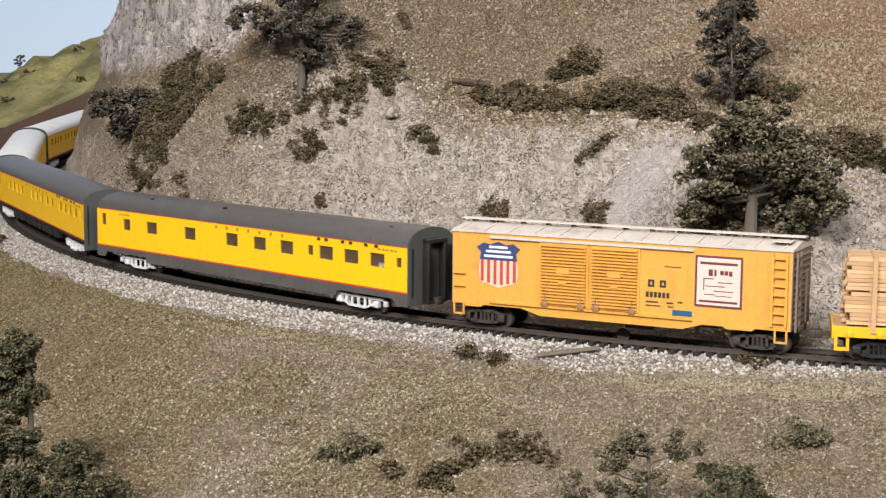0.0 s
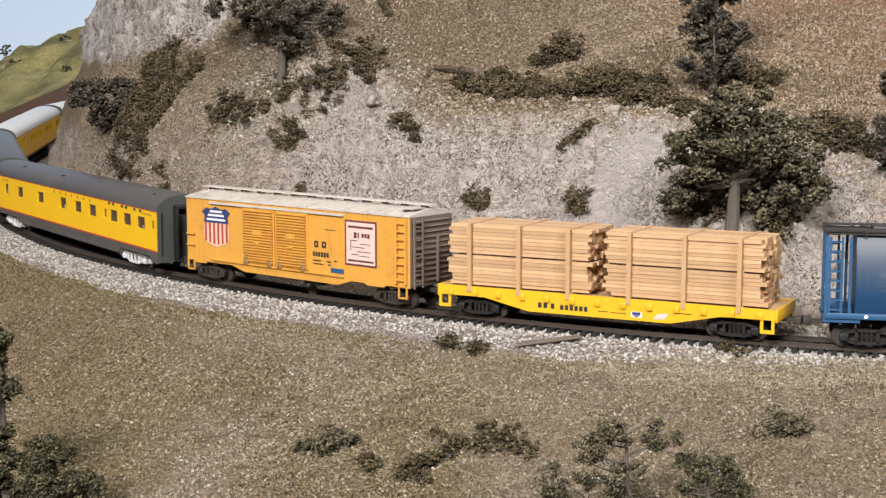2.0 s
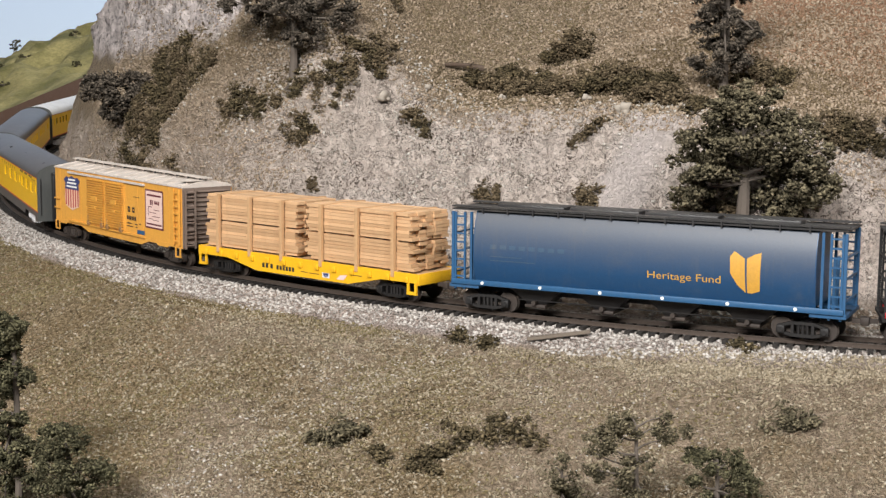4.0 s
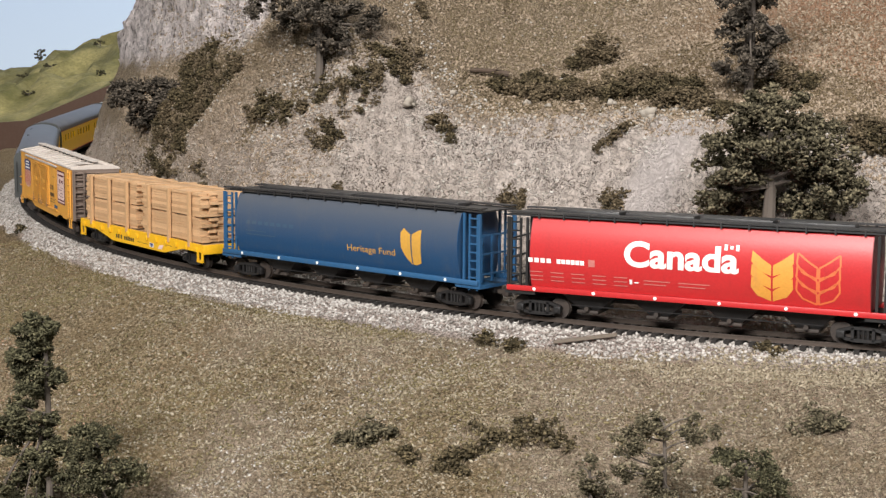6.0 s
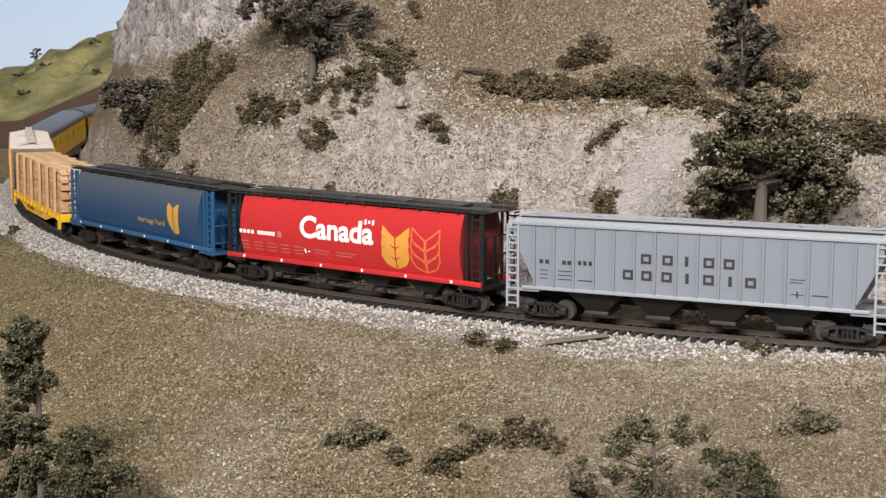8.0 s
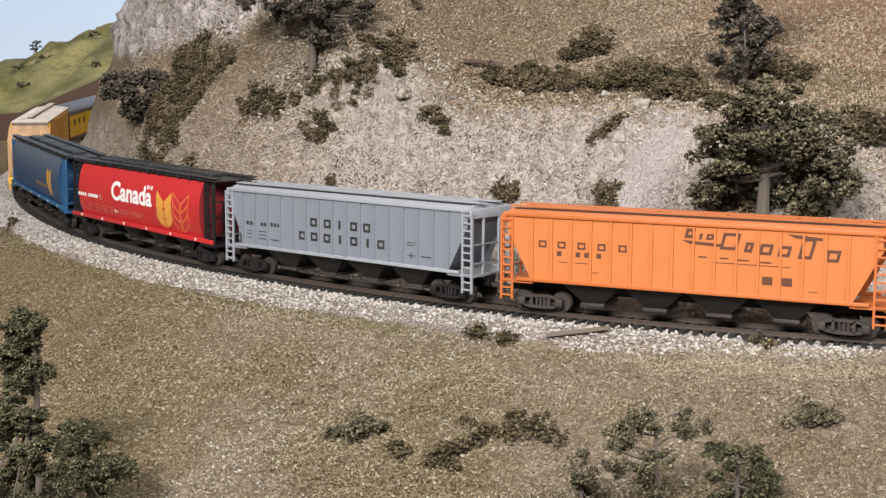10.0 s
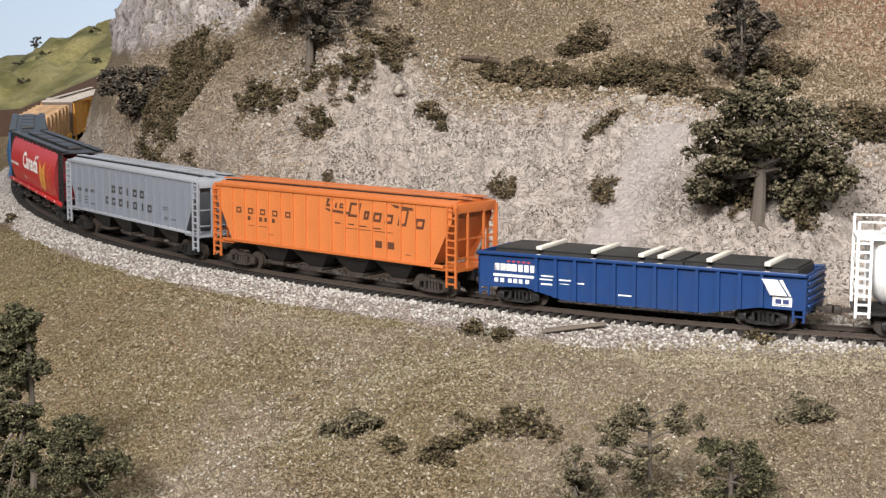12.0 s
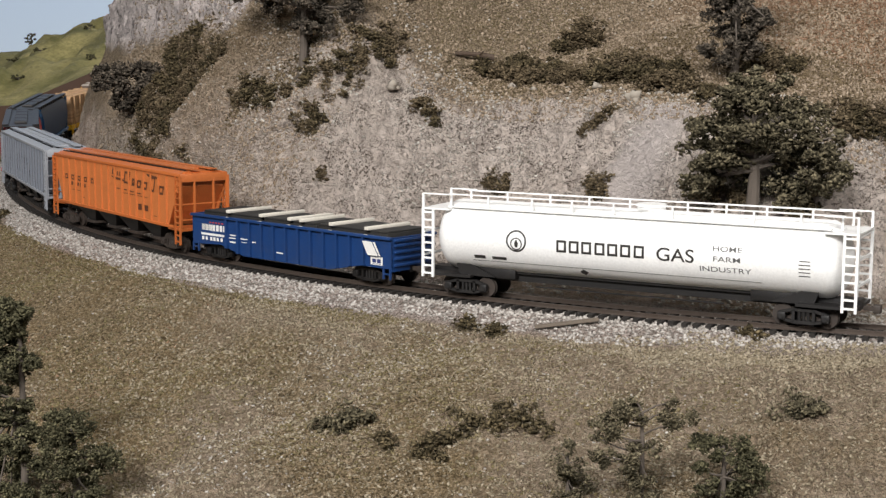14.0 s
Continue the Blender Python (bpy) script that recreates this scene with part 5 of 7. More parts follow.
bars(bm, [(-18.6 + k * 1.3, -17.9 + k * 1.3, 8.5, 9.2) for k in (0, 2.2, 3.2, 4.6)] + [(-18.4, -17.0, 7.6, 7.7), (-15.8, -13.8, 7.6, 7.7)])
bars(bm, [(10.8, 12.2, 6.5, 7.6), (13.4, 14.8, 6.5, 7.6), (2.0, 3.2, 9.6, 9.8), (3.9, 14.5, 9.0, 9.1), (5.0, 6.2, 9.6, 9.8), (7.4, 9.0, 9.5, 9.7), (10, 12, 9.4, 9.6), (17, 18.2, 5.9, 6.0), (-13.6, -12.2, 6.4, 6.5)])
print_part("reporting_marks", bm, UMBER, hopper, -4.79)


def gondola():
    e = car("gondola", "deep blue ribbed gondola with pale emblems", -388.8, 36)
    L, W = 24.0, 4.9
    run = [(-L, 7.8), (L, 7.8), (L, 3.0), (17.5, 3.0), (10.5, 1.6), (-10.5, 1.6), (-16.5, 3.0), (-L, 2.6)]
    for y0, y1 in ((-W, -W + 0.2), (W - 0.2, W)):
        bm = bmesh.new()
        prism(bm, run, y0, y1)
        side = part("side_sheet", bm, GON_BLUE, e)
        for k in range(12):
            x = -14.6 + 2.97 * k
            low = float(np.interp(abs(x), (10.5, 17.0), (1.7, 3.1)))
            bm = bmesh.new()
            prism(bm, [(x - 0.3, low), (x - 0.22, 7.5), (x + 0.22, 7.5), (x + 0.3, low)], y0 - 0.5 if y0 < 0 else y1, y0 if y0 < 0 else y1 + 0.5)
            part("side_post", bm, GON_BLUE, side)
        bm = bmesh.new()
        block(bm, -L, L, y0 - 0.55 if y0 < 0 else y0, y1 if y0 < 0 else y1 + 0.55, 7.5, 7.95, 0.08)
        part("top_rail", bm, GON_BLUE, side)
    for s in (-1, 1):
        bm = bmesh.new()
        block(bm, min(s * (L - 0.2), s * L), max(s * (L - 0.2), s * L), -W, W, 2.6, 7.9)
        end = part("end_wall", bm, GON_BLUE, e)
        for z in (3.6, 4.6, 5.6, 6.6, 7.4):
            bm = bmesh.new()
            block(bm, min(s * L, s * (L + 0.35)), max(s * L, s * (L + 0.35)), -W + 0.4, W - 0.4, z - 0.22, z + 0.22, 0.1)
            part("end_rib", bm, GON_BLUE, end)
        for y in (-W, W):
            bm = bmesh.new()
            ladder(bm, s * (L - 1) - 0.7, s * (L - 1) + 0.7, y, 1.4, 3.0, 1)
            part("step", bm, GON_BLUE, e)
    bm = bmesh.new()
    block(bm, -L + 0.2, L - 0.2, -W + 0.2, W - 0.2, 3.2, 3.6)
    block(bm, -L, L, -0.8, 0.8, 2.2, 3.2)
    part("floor", bm, DARK_STEEL, e)
    bm = bmesh.new()
    for x in range(3):
        hollow(bm, -21.4 + x * 1.0, -20.6 + x * 1.0, 5.2, 6.2, 0.3)
    bars(bm, [(-21.4 + k * 0.95, -20.7 + k * 0.95, 5.2, 6.25) for k in range(7)] + [(-21.6, -15.1, 4.35, 4.75)] + [(-21.4 + k * 0.95, -20.8 + k * 0.95, 3.5, 4.1) for k in (0, 1, 2.3, 3.2, 4.1, 5.2)]
         + [(-14.0, -12.0, 4.8, 5.0), (-14.2, -12.2, 4.3, 4.5), (-14.0, -12.2, 3.6, 3.85), (-11.2, -9.4, 4.4, 4.6), (-11.0, -9.6, 3.9, 4.0), (-8.3, -7.3, 4.1, 4.3), (-2.2, 0.2, 2.95, 3.15)])
    print_part("white_print", bm, WHITE_INK, e, -W - 0.03, "white printed bars")
    for outline in ([(18.1, 7.0), (20.2, 7.0), (21.6, 4.9), (19.3, 4.9)], [(20.4, 7.0), (20.9, 7.0), (22.1, 4.9), (21.8, 4.9)], [(19.5, 3.4), (22.1, 3.4), (22.1, 4.7), (19.5, 4.7)]):
        bm = bmesh.new()
        card(bm, outline)
        print_part("pale_emblem", bm, WHITE_INK, e, -W - 0.54 if outline[0][1] > 5 else -W - 0.04, "pale slanted emblem")
    bm = bmesh.new()
    bars(bm, [(19.9, 20.7, 3.75, 4.35), (20.9, 21.7, 3.75, 4.35), (19.8, 21.8, 3.55, 3.62)])
    print_part("box_print", bm, BLUE_INK, e, -W - 0.07)
    bm = bmesh.new()
    bars(bm, [(-19.4 + k * 0.8, -18.9 + k * 0.8, 6.5, 6.75) for k in range(5)])
    print_part("red_print", bm, RED_INK, e, -W - 0.03)
    build_truck("truck", e, -18, 5.6, 1.4, DARK_STEEL, "black freight truck")
    build_truck("truck", e, 18, 5.6, 1.4, DARK_STEEL, "black freight truck")
    couplers(e, L + 0.1)
    # load: black plates held by pale timbers
    load = tagged(new("plate_load"), "stack of black plates under pale cross timbers", "freight load")
    TRAIN.append((load, -388.8, 36))
    for k, (x0, x1) in enumerate(((-21.5, -6.2), (-5.9, 6.8), (7.1, 22.6))):
        bm = bmesh.new()
        block(bm, x0, x1, -4.3, 4.3, 4.2, 8.35, 0.1)
        block(bm, x0 + 0.2, x1 - 0.2, -4.4, 4.4, 8.36, 8.62, 0.06)
        part("steel_plate", bm, LOAD_BLACK, load)
    for k, x in enumerate((-14.3, -5.9, 1.1, 3.9, 10.8, 18.7)):
        bm = bmesh.new()
        block(bm, x - 0.42, x + 0.42, -5.15, 4.6, 8.62, 9.15, 0.1)
        o = part("cross_timber", bm, TIMBER_WHITE, load, "pale cross timber")
        bm = bmesh.new()
        block(bm, x - 0.4, x + 0.4, -5.3, -5.12, 7.5, 8.0, 0.08)
        part("timber_clip", bm, TIMBER_WHITE, load)


gondola()


def tank_car():
    e = car("tank_car", "long white tank car with top railings and black underframe", -449.5, 50)
    R, zc, c = 5.25, 8.9, 27.5

    def ring(k):
        return [(-R * k * math.cos(a), zc + R * k * math.sin(a)) for a in np.linspace(0, 2 * math.pi, 40, endpoint=False)]

    caps = [(2.9 * math.sin(a), max(0.02, math.cos(a))) for a in np.linspace(0, math.pi / 2, 9)]
    bm = bmesh.new()
    loft(bm, [(-c - d, ring(k)) for d, k in caps[::-1]] + [(c + d, ring(k)) for d, k in caps])
    body = part("tank", bm, TANK_WHITE, e, "glossy white tank shell", sharp=30)

    def side(z):
        return math.sqrt(max(0.05, R * R - (z - zc) ** 2))

    for s in (-1, 1):
        bm = bmesh.new()
        block(bm, min(s * 17.5, s * 24.5), max(s * 17.5, s * 24.5), -2.6, 2.6, 2.9, 4.6, 0.1)
        prism(bm, [(s * 20.5, 3.1), (s * 26.2, 3.1), (s * 27.0, 5.3), (s * 24.6, 4.9)], -3.3, 3.3)
        part("saddle", bm, DARK_STEEL, e)
        bm = bmesh.new()
        block(bm, min(s * 24, s * 32), max(s * 24, s * 32), -4.4, 4.4, 2.9, 3.3)
        part("end_platform", bm, DARK_STEEL, e)
        frame_ = None
        for y in (-4.55, 4.55):
            bm = bmesh.new()
            ladder(bm, s * 31.0 - 0.85, s * 31.0 + 0.85, y, 2.6, 12.9, 9, 0.17)
            part("ladder", bm, TANK_WHITE, e, "white end ladder")
        for z in (5.9, 9.4, 12.4):
            bm = bmesh.new()
            block(bm, s * 31.7 - 0.14, s * 31.7 + 0.14, -4.55, 4.55, z - 0.14, z + 0.14)
            part("cross_rail", bm, TANK_WHITE, e, "white end rail")
        bm = bmesh.new()
        block(bm, min(s * 27.5, s * 32), max(s * 27.5, s * 32), -4.6, 4.6, 12.75, 13.0)
        part("top_platform", bm, TANK_WHITE, e, "white end platform")
        for y in (-4.5, 4.5):
            bm = bmesh.new()
            block(bm, s * 31.8 - 0.16, s * 31.8 + 0.16, y - 0.16, y + 0.16, 3.0, 15.1)
            block(bm, min(s * 27.4, s * 31.9), max(s * 27.4, s * 31.9), y - 0.15, y + 0.15, 15.0, 15.2)
            part("end_railing", bm, TANK_WHITE, e, "white end railing")
    for y in (-3.3, 3.3):
        bm = bmesh.new()
        block(bm, -28.0, 28.2, y - 0.55, y + 0.55, 13.15, 13.35)
        deck = part("walkway", bm, TANK_WHITE, e, "white top walkway")
        bm = bmesh.new()
        block(bm, -28.0, 30.0, y - 0.15 - 0.3, y + 0.15 - 0.3, 15.0, 15.2)
        part("handrail", bm, TANK_WHITE, deck)
        first = None
        for x in (-27.6, -21.5, -14.5, -8.3, -2.0, 6.6, 12.2, 17.9, 24.2, 29.6):
            if first is None:
                bm = bmesh.new()
                block(bm, -0.13, 0.13, -0.13, 0.13, 13.2, 15.1)
                first = part("rail_post", bm, TANK_WHITE, deck)
                o = first
            else:
                o = again(first, deck)
            o.location = (x * FT, (y - 0.3) * FT, 0)
    bm = bmesh.new()
    m = Matrix.Translation((2.3, 0, 13.9))
    bmesh.ops.create_cone(bm, cap_ends=True, segments=24, radius1=2.1, radius2=2.0, depth=1.9, matrix=m)
    bmesh.ops.create_cone(bm, cap_ends=True, segments=24, radius1=2.25, radius2=2.1, depth=0.35, matrix=Matrix.Translation((2.3, 0, 14.8)))
    part("dome", bm, TANK_WHITE, e, "white valve dome")
    bm = bmesh.new()
    block(bm, -31.8, 31.8, -1.3, 1.3, 2.5, 3.9)
    rod(bm, (-14, -3.0, 2.2), (14, -3.0, 2.2), 0.12)
    part("centre_sill", bm, DARK_STEEL, e)
    bm = bmesh.new()
    block(bm, -22, 22, -1.9, 1.9, 3.7, 4.2)
    part("tank_belly", bm, LOAD_BLACK, e)
    for x in (-9.9, -8.0, -6.1, -4.1, -2.2, -0.3, 1.7):
        bm = bmesh.new()
        hollow(bm, x, x + 1.5, 7.85, 9.6, 0.33)
        print_part("side_block", bm, BLACK_INK, e, side=side, label="black printed block")
    print_part("side_words", lettering("GAS", 5.0, 10.3, 7.75, 9.6, 0.006), BLACK_INK, e, side=side)
    for text, x0, x1, z0, z1 in (("HOME", 12.9, 16.9, 9.6, 10.3), ("FARM", 13.0, 16.7, 8.2, 8.9), ("INDUSTRY", 11.1, 18.2, 6.75, 7.45)):
        print_part("side_words", lettering(text, x0, x1, z0, z1, 0.002), paint("grey_print", (0.10, 0.10, 0.10), 0.5, amount=0.1), e, side=side)
    bm = bmesh.new()
    for r0, r1, cx, cz in ((1.35, 1.6, -16.2, 9.0), (0.75, 0.92, -16.2, 8.6)):
        for k in range(28):
            a, b = 2 * math.pi * k / 28, 2 * math.pi * (k + 1) / 28
            card(bm, [(cx + r0 * math.cos(a), cz + r0 * math.sin(a)), (cx + r1 * math.cos(a), cz + r1 * math.sin(a)), (cx + r1 * math.cos(b), cz + r1 * math.sin(b)), (cx + r0 * math.cos(b), cz + r0 * math.sin(b))])
    card(bm, [(-16.4, 8.1), (-16.0, 8.1), (-15.9, 8.7), (-16.2, 9.3), (-16.5, 8.7)])
    bars(bm, [(-23.2, -21.4, 6.0, 6.5), (-20.3, -18.0, 6.0, 6.45), (-23.6, 19.5, 5.62, 5.68)] + [(24.5, 26.0, z, z + 0.12) for z in (7.0, 7.5, 8.0, 8.5, 9.0)])
    print_part("ring_emblem", bm, BLACK_INK, e, side=side, label="thin black ring emblem and marks")
    bm = bmesh.new()
    card(bm, [(-6.9, 5.0), (-6.2, 5.5), (-5.5, 5.0), (-6.2, 4.5)])
    print_part("hazard_diamond", bm, BLACK_INK, e, side=side)
    build_truck("truck", e, -25, 5.8, 1.45, DARK_STEEL, "black freight truck")
    build_truck("truck", e, 25, 5.8, 1.45, DARK_STEEL, "black freight truck")
    couplers(e, 32.0)


tank_car()


# ---- track ----
RAIL = paint("brown_rail", (0.12, 0.095, 0.08), 0.4, dirt=(0.09, 0.06, 0.045), amount=0.6, metal=0.5)
TIE = paint("creosoted_tie", (0.017, 0.014, 0.012), 0.85, dirt=(0.05, 0.042, 0.035), amount=0.5)
track = tagged(new("track"), "nickel rails on dark ties in pale ballast", "railway track", kind="structure")


def sweep(name, us, w, profile, mat, parent, label=""):
    """A profile of (across, up) metres carried along the line."""
    x, y, t = on_line(us, w)
    rings = np.stack([np.stack([x + np.sin(t) * a, y - np.cos(t) * a, rise(us) + b], -1) for a, b in profile], 1)
    n, k = rings.shape[:2]
    idx = np.arange(n * k).reshape(n, k)
    faces = []
    for j in range(k):
        q = (j + 1) % k
        faces += np.stack([idx[:-1, j], idx[:-1, q], idx[1:, q], idx[1:, j]], -1).tolist()
    me = bpy.data.meshes.new(name)
    me.from_pydata(rings.reshape(-1, 3).tolist(), [], faces)
    me.materials.append(mat)
    ob = new(name, me)
    ob.parent = parent
    return tagged(ob, label)


rail_us = np.arange(-1.4, 2.4, 0.01)
for w in (-0.00825, 0.00825):
    sweep("rail", rail_us, w, [(-0.0009, -0.0022), (0.0009, -0.0022), (0.0009, -0.0019), (0.0003, -0.0016), (0.0003, -0.0007), (0.00055, -0.0005), (0.00055, 0.0), (-0.00055, 0.0), (-0.00055, -0.0005), (-0.0003, -0.0007), (-0.0003, -0.0016), (-0.0009, -0.0019)], RAIL, track, "worn brown rail")


# ---- many small pieces ----
def base_shape(kind, seed):
    r = np.random.RandomState(seed)
    bm = bmesh.new()
    if kind == "stone":
        bmesh.ops.create_cube(bm, size=1.5)
        j = 0.28
    elif kind == "crumb":
        bmesh.ops.create_icosphere(bm, subdivisions=1, radius=1.0)
        j = 0.3
    else:
        bmesh.ops.create_icosphere(bm, subdivisions=1, radius=1.0)
        j = 0.42
    if kind == "octa":
        bm.free()
        bm = bmesh.new()
        vs = [bm.verts.new(v) for v in ((1, 0, 0), (0, 1, 0), (-1, 0, 0), (0, -1, 0), (0, 0, 1), (0, 0, -1))]
        for a, b in ((0, 1), (1, 2), (2, 3), (3, 0)):
            bm.faces.new((vs[a], vs[b], vs[4]))
            bm.faces.new((vs[b], vs[a], vs[5]))
        for v in vs:
            v.co = Vector((v.co.x * 1.35, v.co.y * 0.85, v.co.z * 0.38))
        j = 0.35
    bmesh.ops.triangulate(bm, faces=bm.faces)
    co = np.array([v.co for v in bm.verts])
    co = co * (1 + j * r.uniform(-1, 1, (len(co), 1))) + 0.12 * r.uniform(-1, 1, co.shape)
    tri = np.array([[v.index for v in f.verts] for f in bm.faces])
    bm.free()
    return co, tri


SHAPES = {k: [base_shape(k, 100 + i) for i in range(5)] for k in ("stone", "crumb", "octa")}


def pieces(kind, places, sizes, seed, flat=0.8):
    """Vertices and triangles of many turned and scaled small pieces."""
    r = np.random.RandomState(seed)
    V, F, off = [], [], 0
    pick = r.randint(0, 5, len(places))
    for i in range(5):
        co, tri = SHAPES[kind][i]
        m = pick == i
        p, s = places[m], sizes[m]
        n = len(p)
        if not n:
            continue
        q = r.normal(size=(n, 4))
        q /= np.linalg.norm(q, axis=1)[:, None]
        a, b, c, d = q.T
        R = np.stack([np.stack([1 - 2 * (c * c + d * d), 2 * (b * c - d * a), 2 * (b * d + c * a)], -1), np.stack([2 * (b * c + d * a), 1 - 2 * (b * b + d * d), 2 * (c * d - b * a)], -1),
                      np.stack([2 * (b * d - c * a), 2 * (c * d + b * a), 1 - 2 * (b * b + c * c)], -1)], 1)
        stretch = r.uniform(0.7, 1.3, (n, 1, 3))
        v = np.einsum("nij,nkj->nki", R, co[None] * stretch) * s[:, None, None]
        v[..., 2] *= flat
        v += p[:, None]
        V.append(v.reshape(-1, 3))
        F.append((tri[None] + (np.arange(n) * len(co))[:, None, None] + off).reshape(-1, 3))
        off += n * len(co)
    return np.concatenate(V), np.concatenate(F)


def tri_mesh(name, V, F, mat, smooth_=False):
    me = bpy.data.meshes.new(name)
    me.vertices.add(len(V))
    me.vertices.foreach_set("co", V.astype(np.float32).ravel())
    me.loops.add(F.size)
    me.loops.foreach_set("vertex_index", F.astype(np.int32).ravel())
    me.polygons.add(len(F))
    me.polygons.foreach_set("loop_start", np.arange(0, F.size, 3, dtype=np.int32))
    me.polygons.foreach_set("loop_total", np.full(len(F), 3, dtype=np.int32))
    if smooth_:
        me.polygons.foreach_set("use_smooth", np.ones(len(F), dtype=bool))
    me.update(calc_edges=True)
    me.materials.append(mat)
    return me


def gravel(name, stops, rough=0.9):
    """Loose grains, each with its own shade."""
    m, nt, bsdf = material(name, rough)
    bsdf.inputs["Specular IOR Level"].default_value = 0.2
    geo = nt.nodes.new("ShaderNodeNewGeometry")
    co = nt.nodes.new("ShaderNodeTexCoord").outputs["Object"]
    n = noise_node(nt, 700.0, 3.0, 0.6, co)
    c = ramp(nt, geo.outputs["Random Per Island"], stops).outputs[0]
    c = mix(nt, ramp(nt, n.outputs[0], [(0.4, (0.35,) * 3), (0.6, (0, 0, 0))]).outputs[0], c, shade(stops[0][1], 0.8))
    nt.links.new(c, bsdf.inputs["Base Color"])
    return m


BALLAST = gravel("pale_ballast", [(0.0, (0.20, 0.18, 0.16)), (0.3, (0.36, 0.33, 0.30)), (0.7, (0.48, 0.445, 0.41)), (1.0, (0.60, 0.565, 0.53))])
TURF = gravel("turf_crumbs", [(0.0, (0.17, 0.139, 0.092)), (0.5, (0.295, 0.247, 0.172)), (1.0, (0.41, 0.354, 0.264))], 0.95)
DRY = gravel("dry_hill_crumbs", [(0.0, (0.21, 0.158, 0.108)), (0.5, (0.34, 0.264, 0.188)), (1.0, (0.46, 0.372, 0.28))], 0.95)
CHIPS = gravel("rock_chips", [(0.0, (0.24, 0.212, 0.18)), (0.35, (0.38, 0.348, 0.304)), (0.75, (0.48, 0.446, 0.40)), (1.0, (0.57, 0.54, 0.49))], 0.95)
OLIVE = gravel("olive_turf_crumbs", [(0.0, (0.11, 0.088, 0.042)), (0.5, (0.18, 0.145, 0.074)), (1.0, (0.25, 0.204, 0.115))], 0.95)


def strew(name, kind, count, u0, u1, w0, w1, s0, s1, mat, label, category, seed, keep=None, flat=0.8, sink=0.3):
    r = np.random.RandomState(seed)
    u, w = r.uniform(u0, u1, count), r.uniform(w0, w1, count)
    if keep is not None:
        m = keep(u, w, r)
        u, w = u[m], w[m]
    s = s0 + (s1 - s0) * r.uniform(0, 1, len(u)) ** 2
    p = spot(u, w)
    p[:, 2] += s * (0.5 - sink)
    V, F = pieces(kind, p, s, seed + 1, flat)
    return tagged(new(name, tri_mesh(name, V, F, mat)), label, category, kind="stuff")


def patchy(size, seed, bias):
    def keep(u, w, r):
        n = fbm(np.stack([u, w, np.zeros_like(u)], -1), size, 3, seed)
        return r.uniform(-0.5, 0.5, len(u)) < n + bias
    return keep


def shoulder(u, w, r):
    edge = 0.036 + 0.004 * fbm(np.stack([u, w * 0, w * 0], -1), 0.03, 3, 3)
    edge = edge - 0.008 * smooth(-0.17, -0.26, u)
    return (w > -edge) & (w < 0.034)


OCHRE = gravel("ochre_crumbs", [(0.0, (0.17, 0.095, 0.055)), (0.5, (0.32, 0.19, 0.12)), (1.0, (0.45, 0.30, 0.21))], 0.95)


def open_turf(u, w, r):
    """Pale turf, thinner on the olive mound."""
    n = fbm(np.stack([u, w, np.zeros_like(u)], -1), 0.07, 3, 87)
    return ((w < -0.037) | (u < -0.2)) & (r.uniform(0, 1, len(u)) < 1.0 - 0.8 * smooth(-0.02, 0.10, u + 0.06 * n))


def talus(u, w, r):
    """Debris lies at the foot of the face and on its brow, and thins out on the steep rock."""
    n = fbm(np.stack([u, w, np.zeros_like(u)], -1), 0.05, 3, 63)
    return r.uniform(-0.5, 0.5, len(u)) < n - 0.35 + 0.6 * smooth(0.062, 0.045, w) + 0.4 * smooth(0.155, 0.172, w) + 0.45 * smooth(0.10, 0.2, u)


strew("ballast", "stone", 36000, -0.44, 0.95, -0.041, 0.036, 0.00058, 0.00115, BALLAST, "pale grey crushed-stone ballast", "ballast", 1, shoulder, 0.75)
strew("ballast", "stone", 4000, 0.95, 1.5, -0.040, 0.036, 0.0008, 0.0014, BALLAST, "pale grey crushed-stone ballast", "ballast", 2)
strew("turf", "octa", 74000, -0.32, 0.38, -0.27, -0.022, 0.0005, 0.0011, TURF, "dry tan and brown model turf", "turf", 3, open_turf, 0.85, 0.2)
strew("turf", "octa", 46000, -0.06, 0.40, -0.27, -0.036, 0.0005, 0.0011, OLIVE, "olive brown model turf patches", "turf", 5, patchy(0.09, 61, 0.30), 0.85, 0.2)
strew("turf", "octa", 9000, 0.0, 0.40, -0.26, -0.05, 0.0004, 0.0010, OCHRE, "rusty ochre turf patches", "turf", 23, patchy(0.06, 81, -0.35), 0.7)
strew("turf", "octa", 14000, -0.02, 0.26, 0.17, 0.38, 0.0005, 0.0012, OLIVE, "olive brown turf patches on the hillside", "turf", 25, patchy(0.09, 83, -0.15), 0.7)
strew("turf", "octa", 14000, -0.36, -0.02, 0.24, 0.38, 0.0005, 0.0012, OCHRE, "rusty soil crumbs on the hillside", "turf", 27, patchy(0.09, 85, -0.1), 0.7)
strew("turf", "octa", 9000, -0.24, -0.08, -0.20, -0.05, 0.0005, 0.0012, OLIVE, "olive brown model turf patches", "turf", 19, patchy(0.05, 67, -0.25), 0.7)
strew("turf", "octa", 40000, -0.36, 0.26, 0.15, 0.38, 0.0006, 0.0015, DRY, "brown dry grass crumbs on the hillside", "turf", 7, None, 1.0, 0.1)
strew("rock_chips", "stone", 3500, 0.16, 0.60, 0.045, 0.13, 0.0004, 0.0009, CHIPS, "pale gravel caught on the cliff", "rock debris", 21, patchy(0.04, 69, 0.0), 0.8)
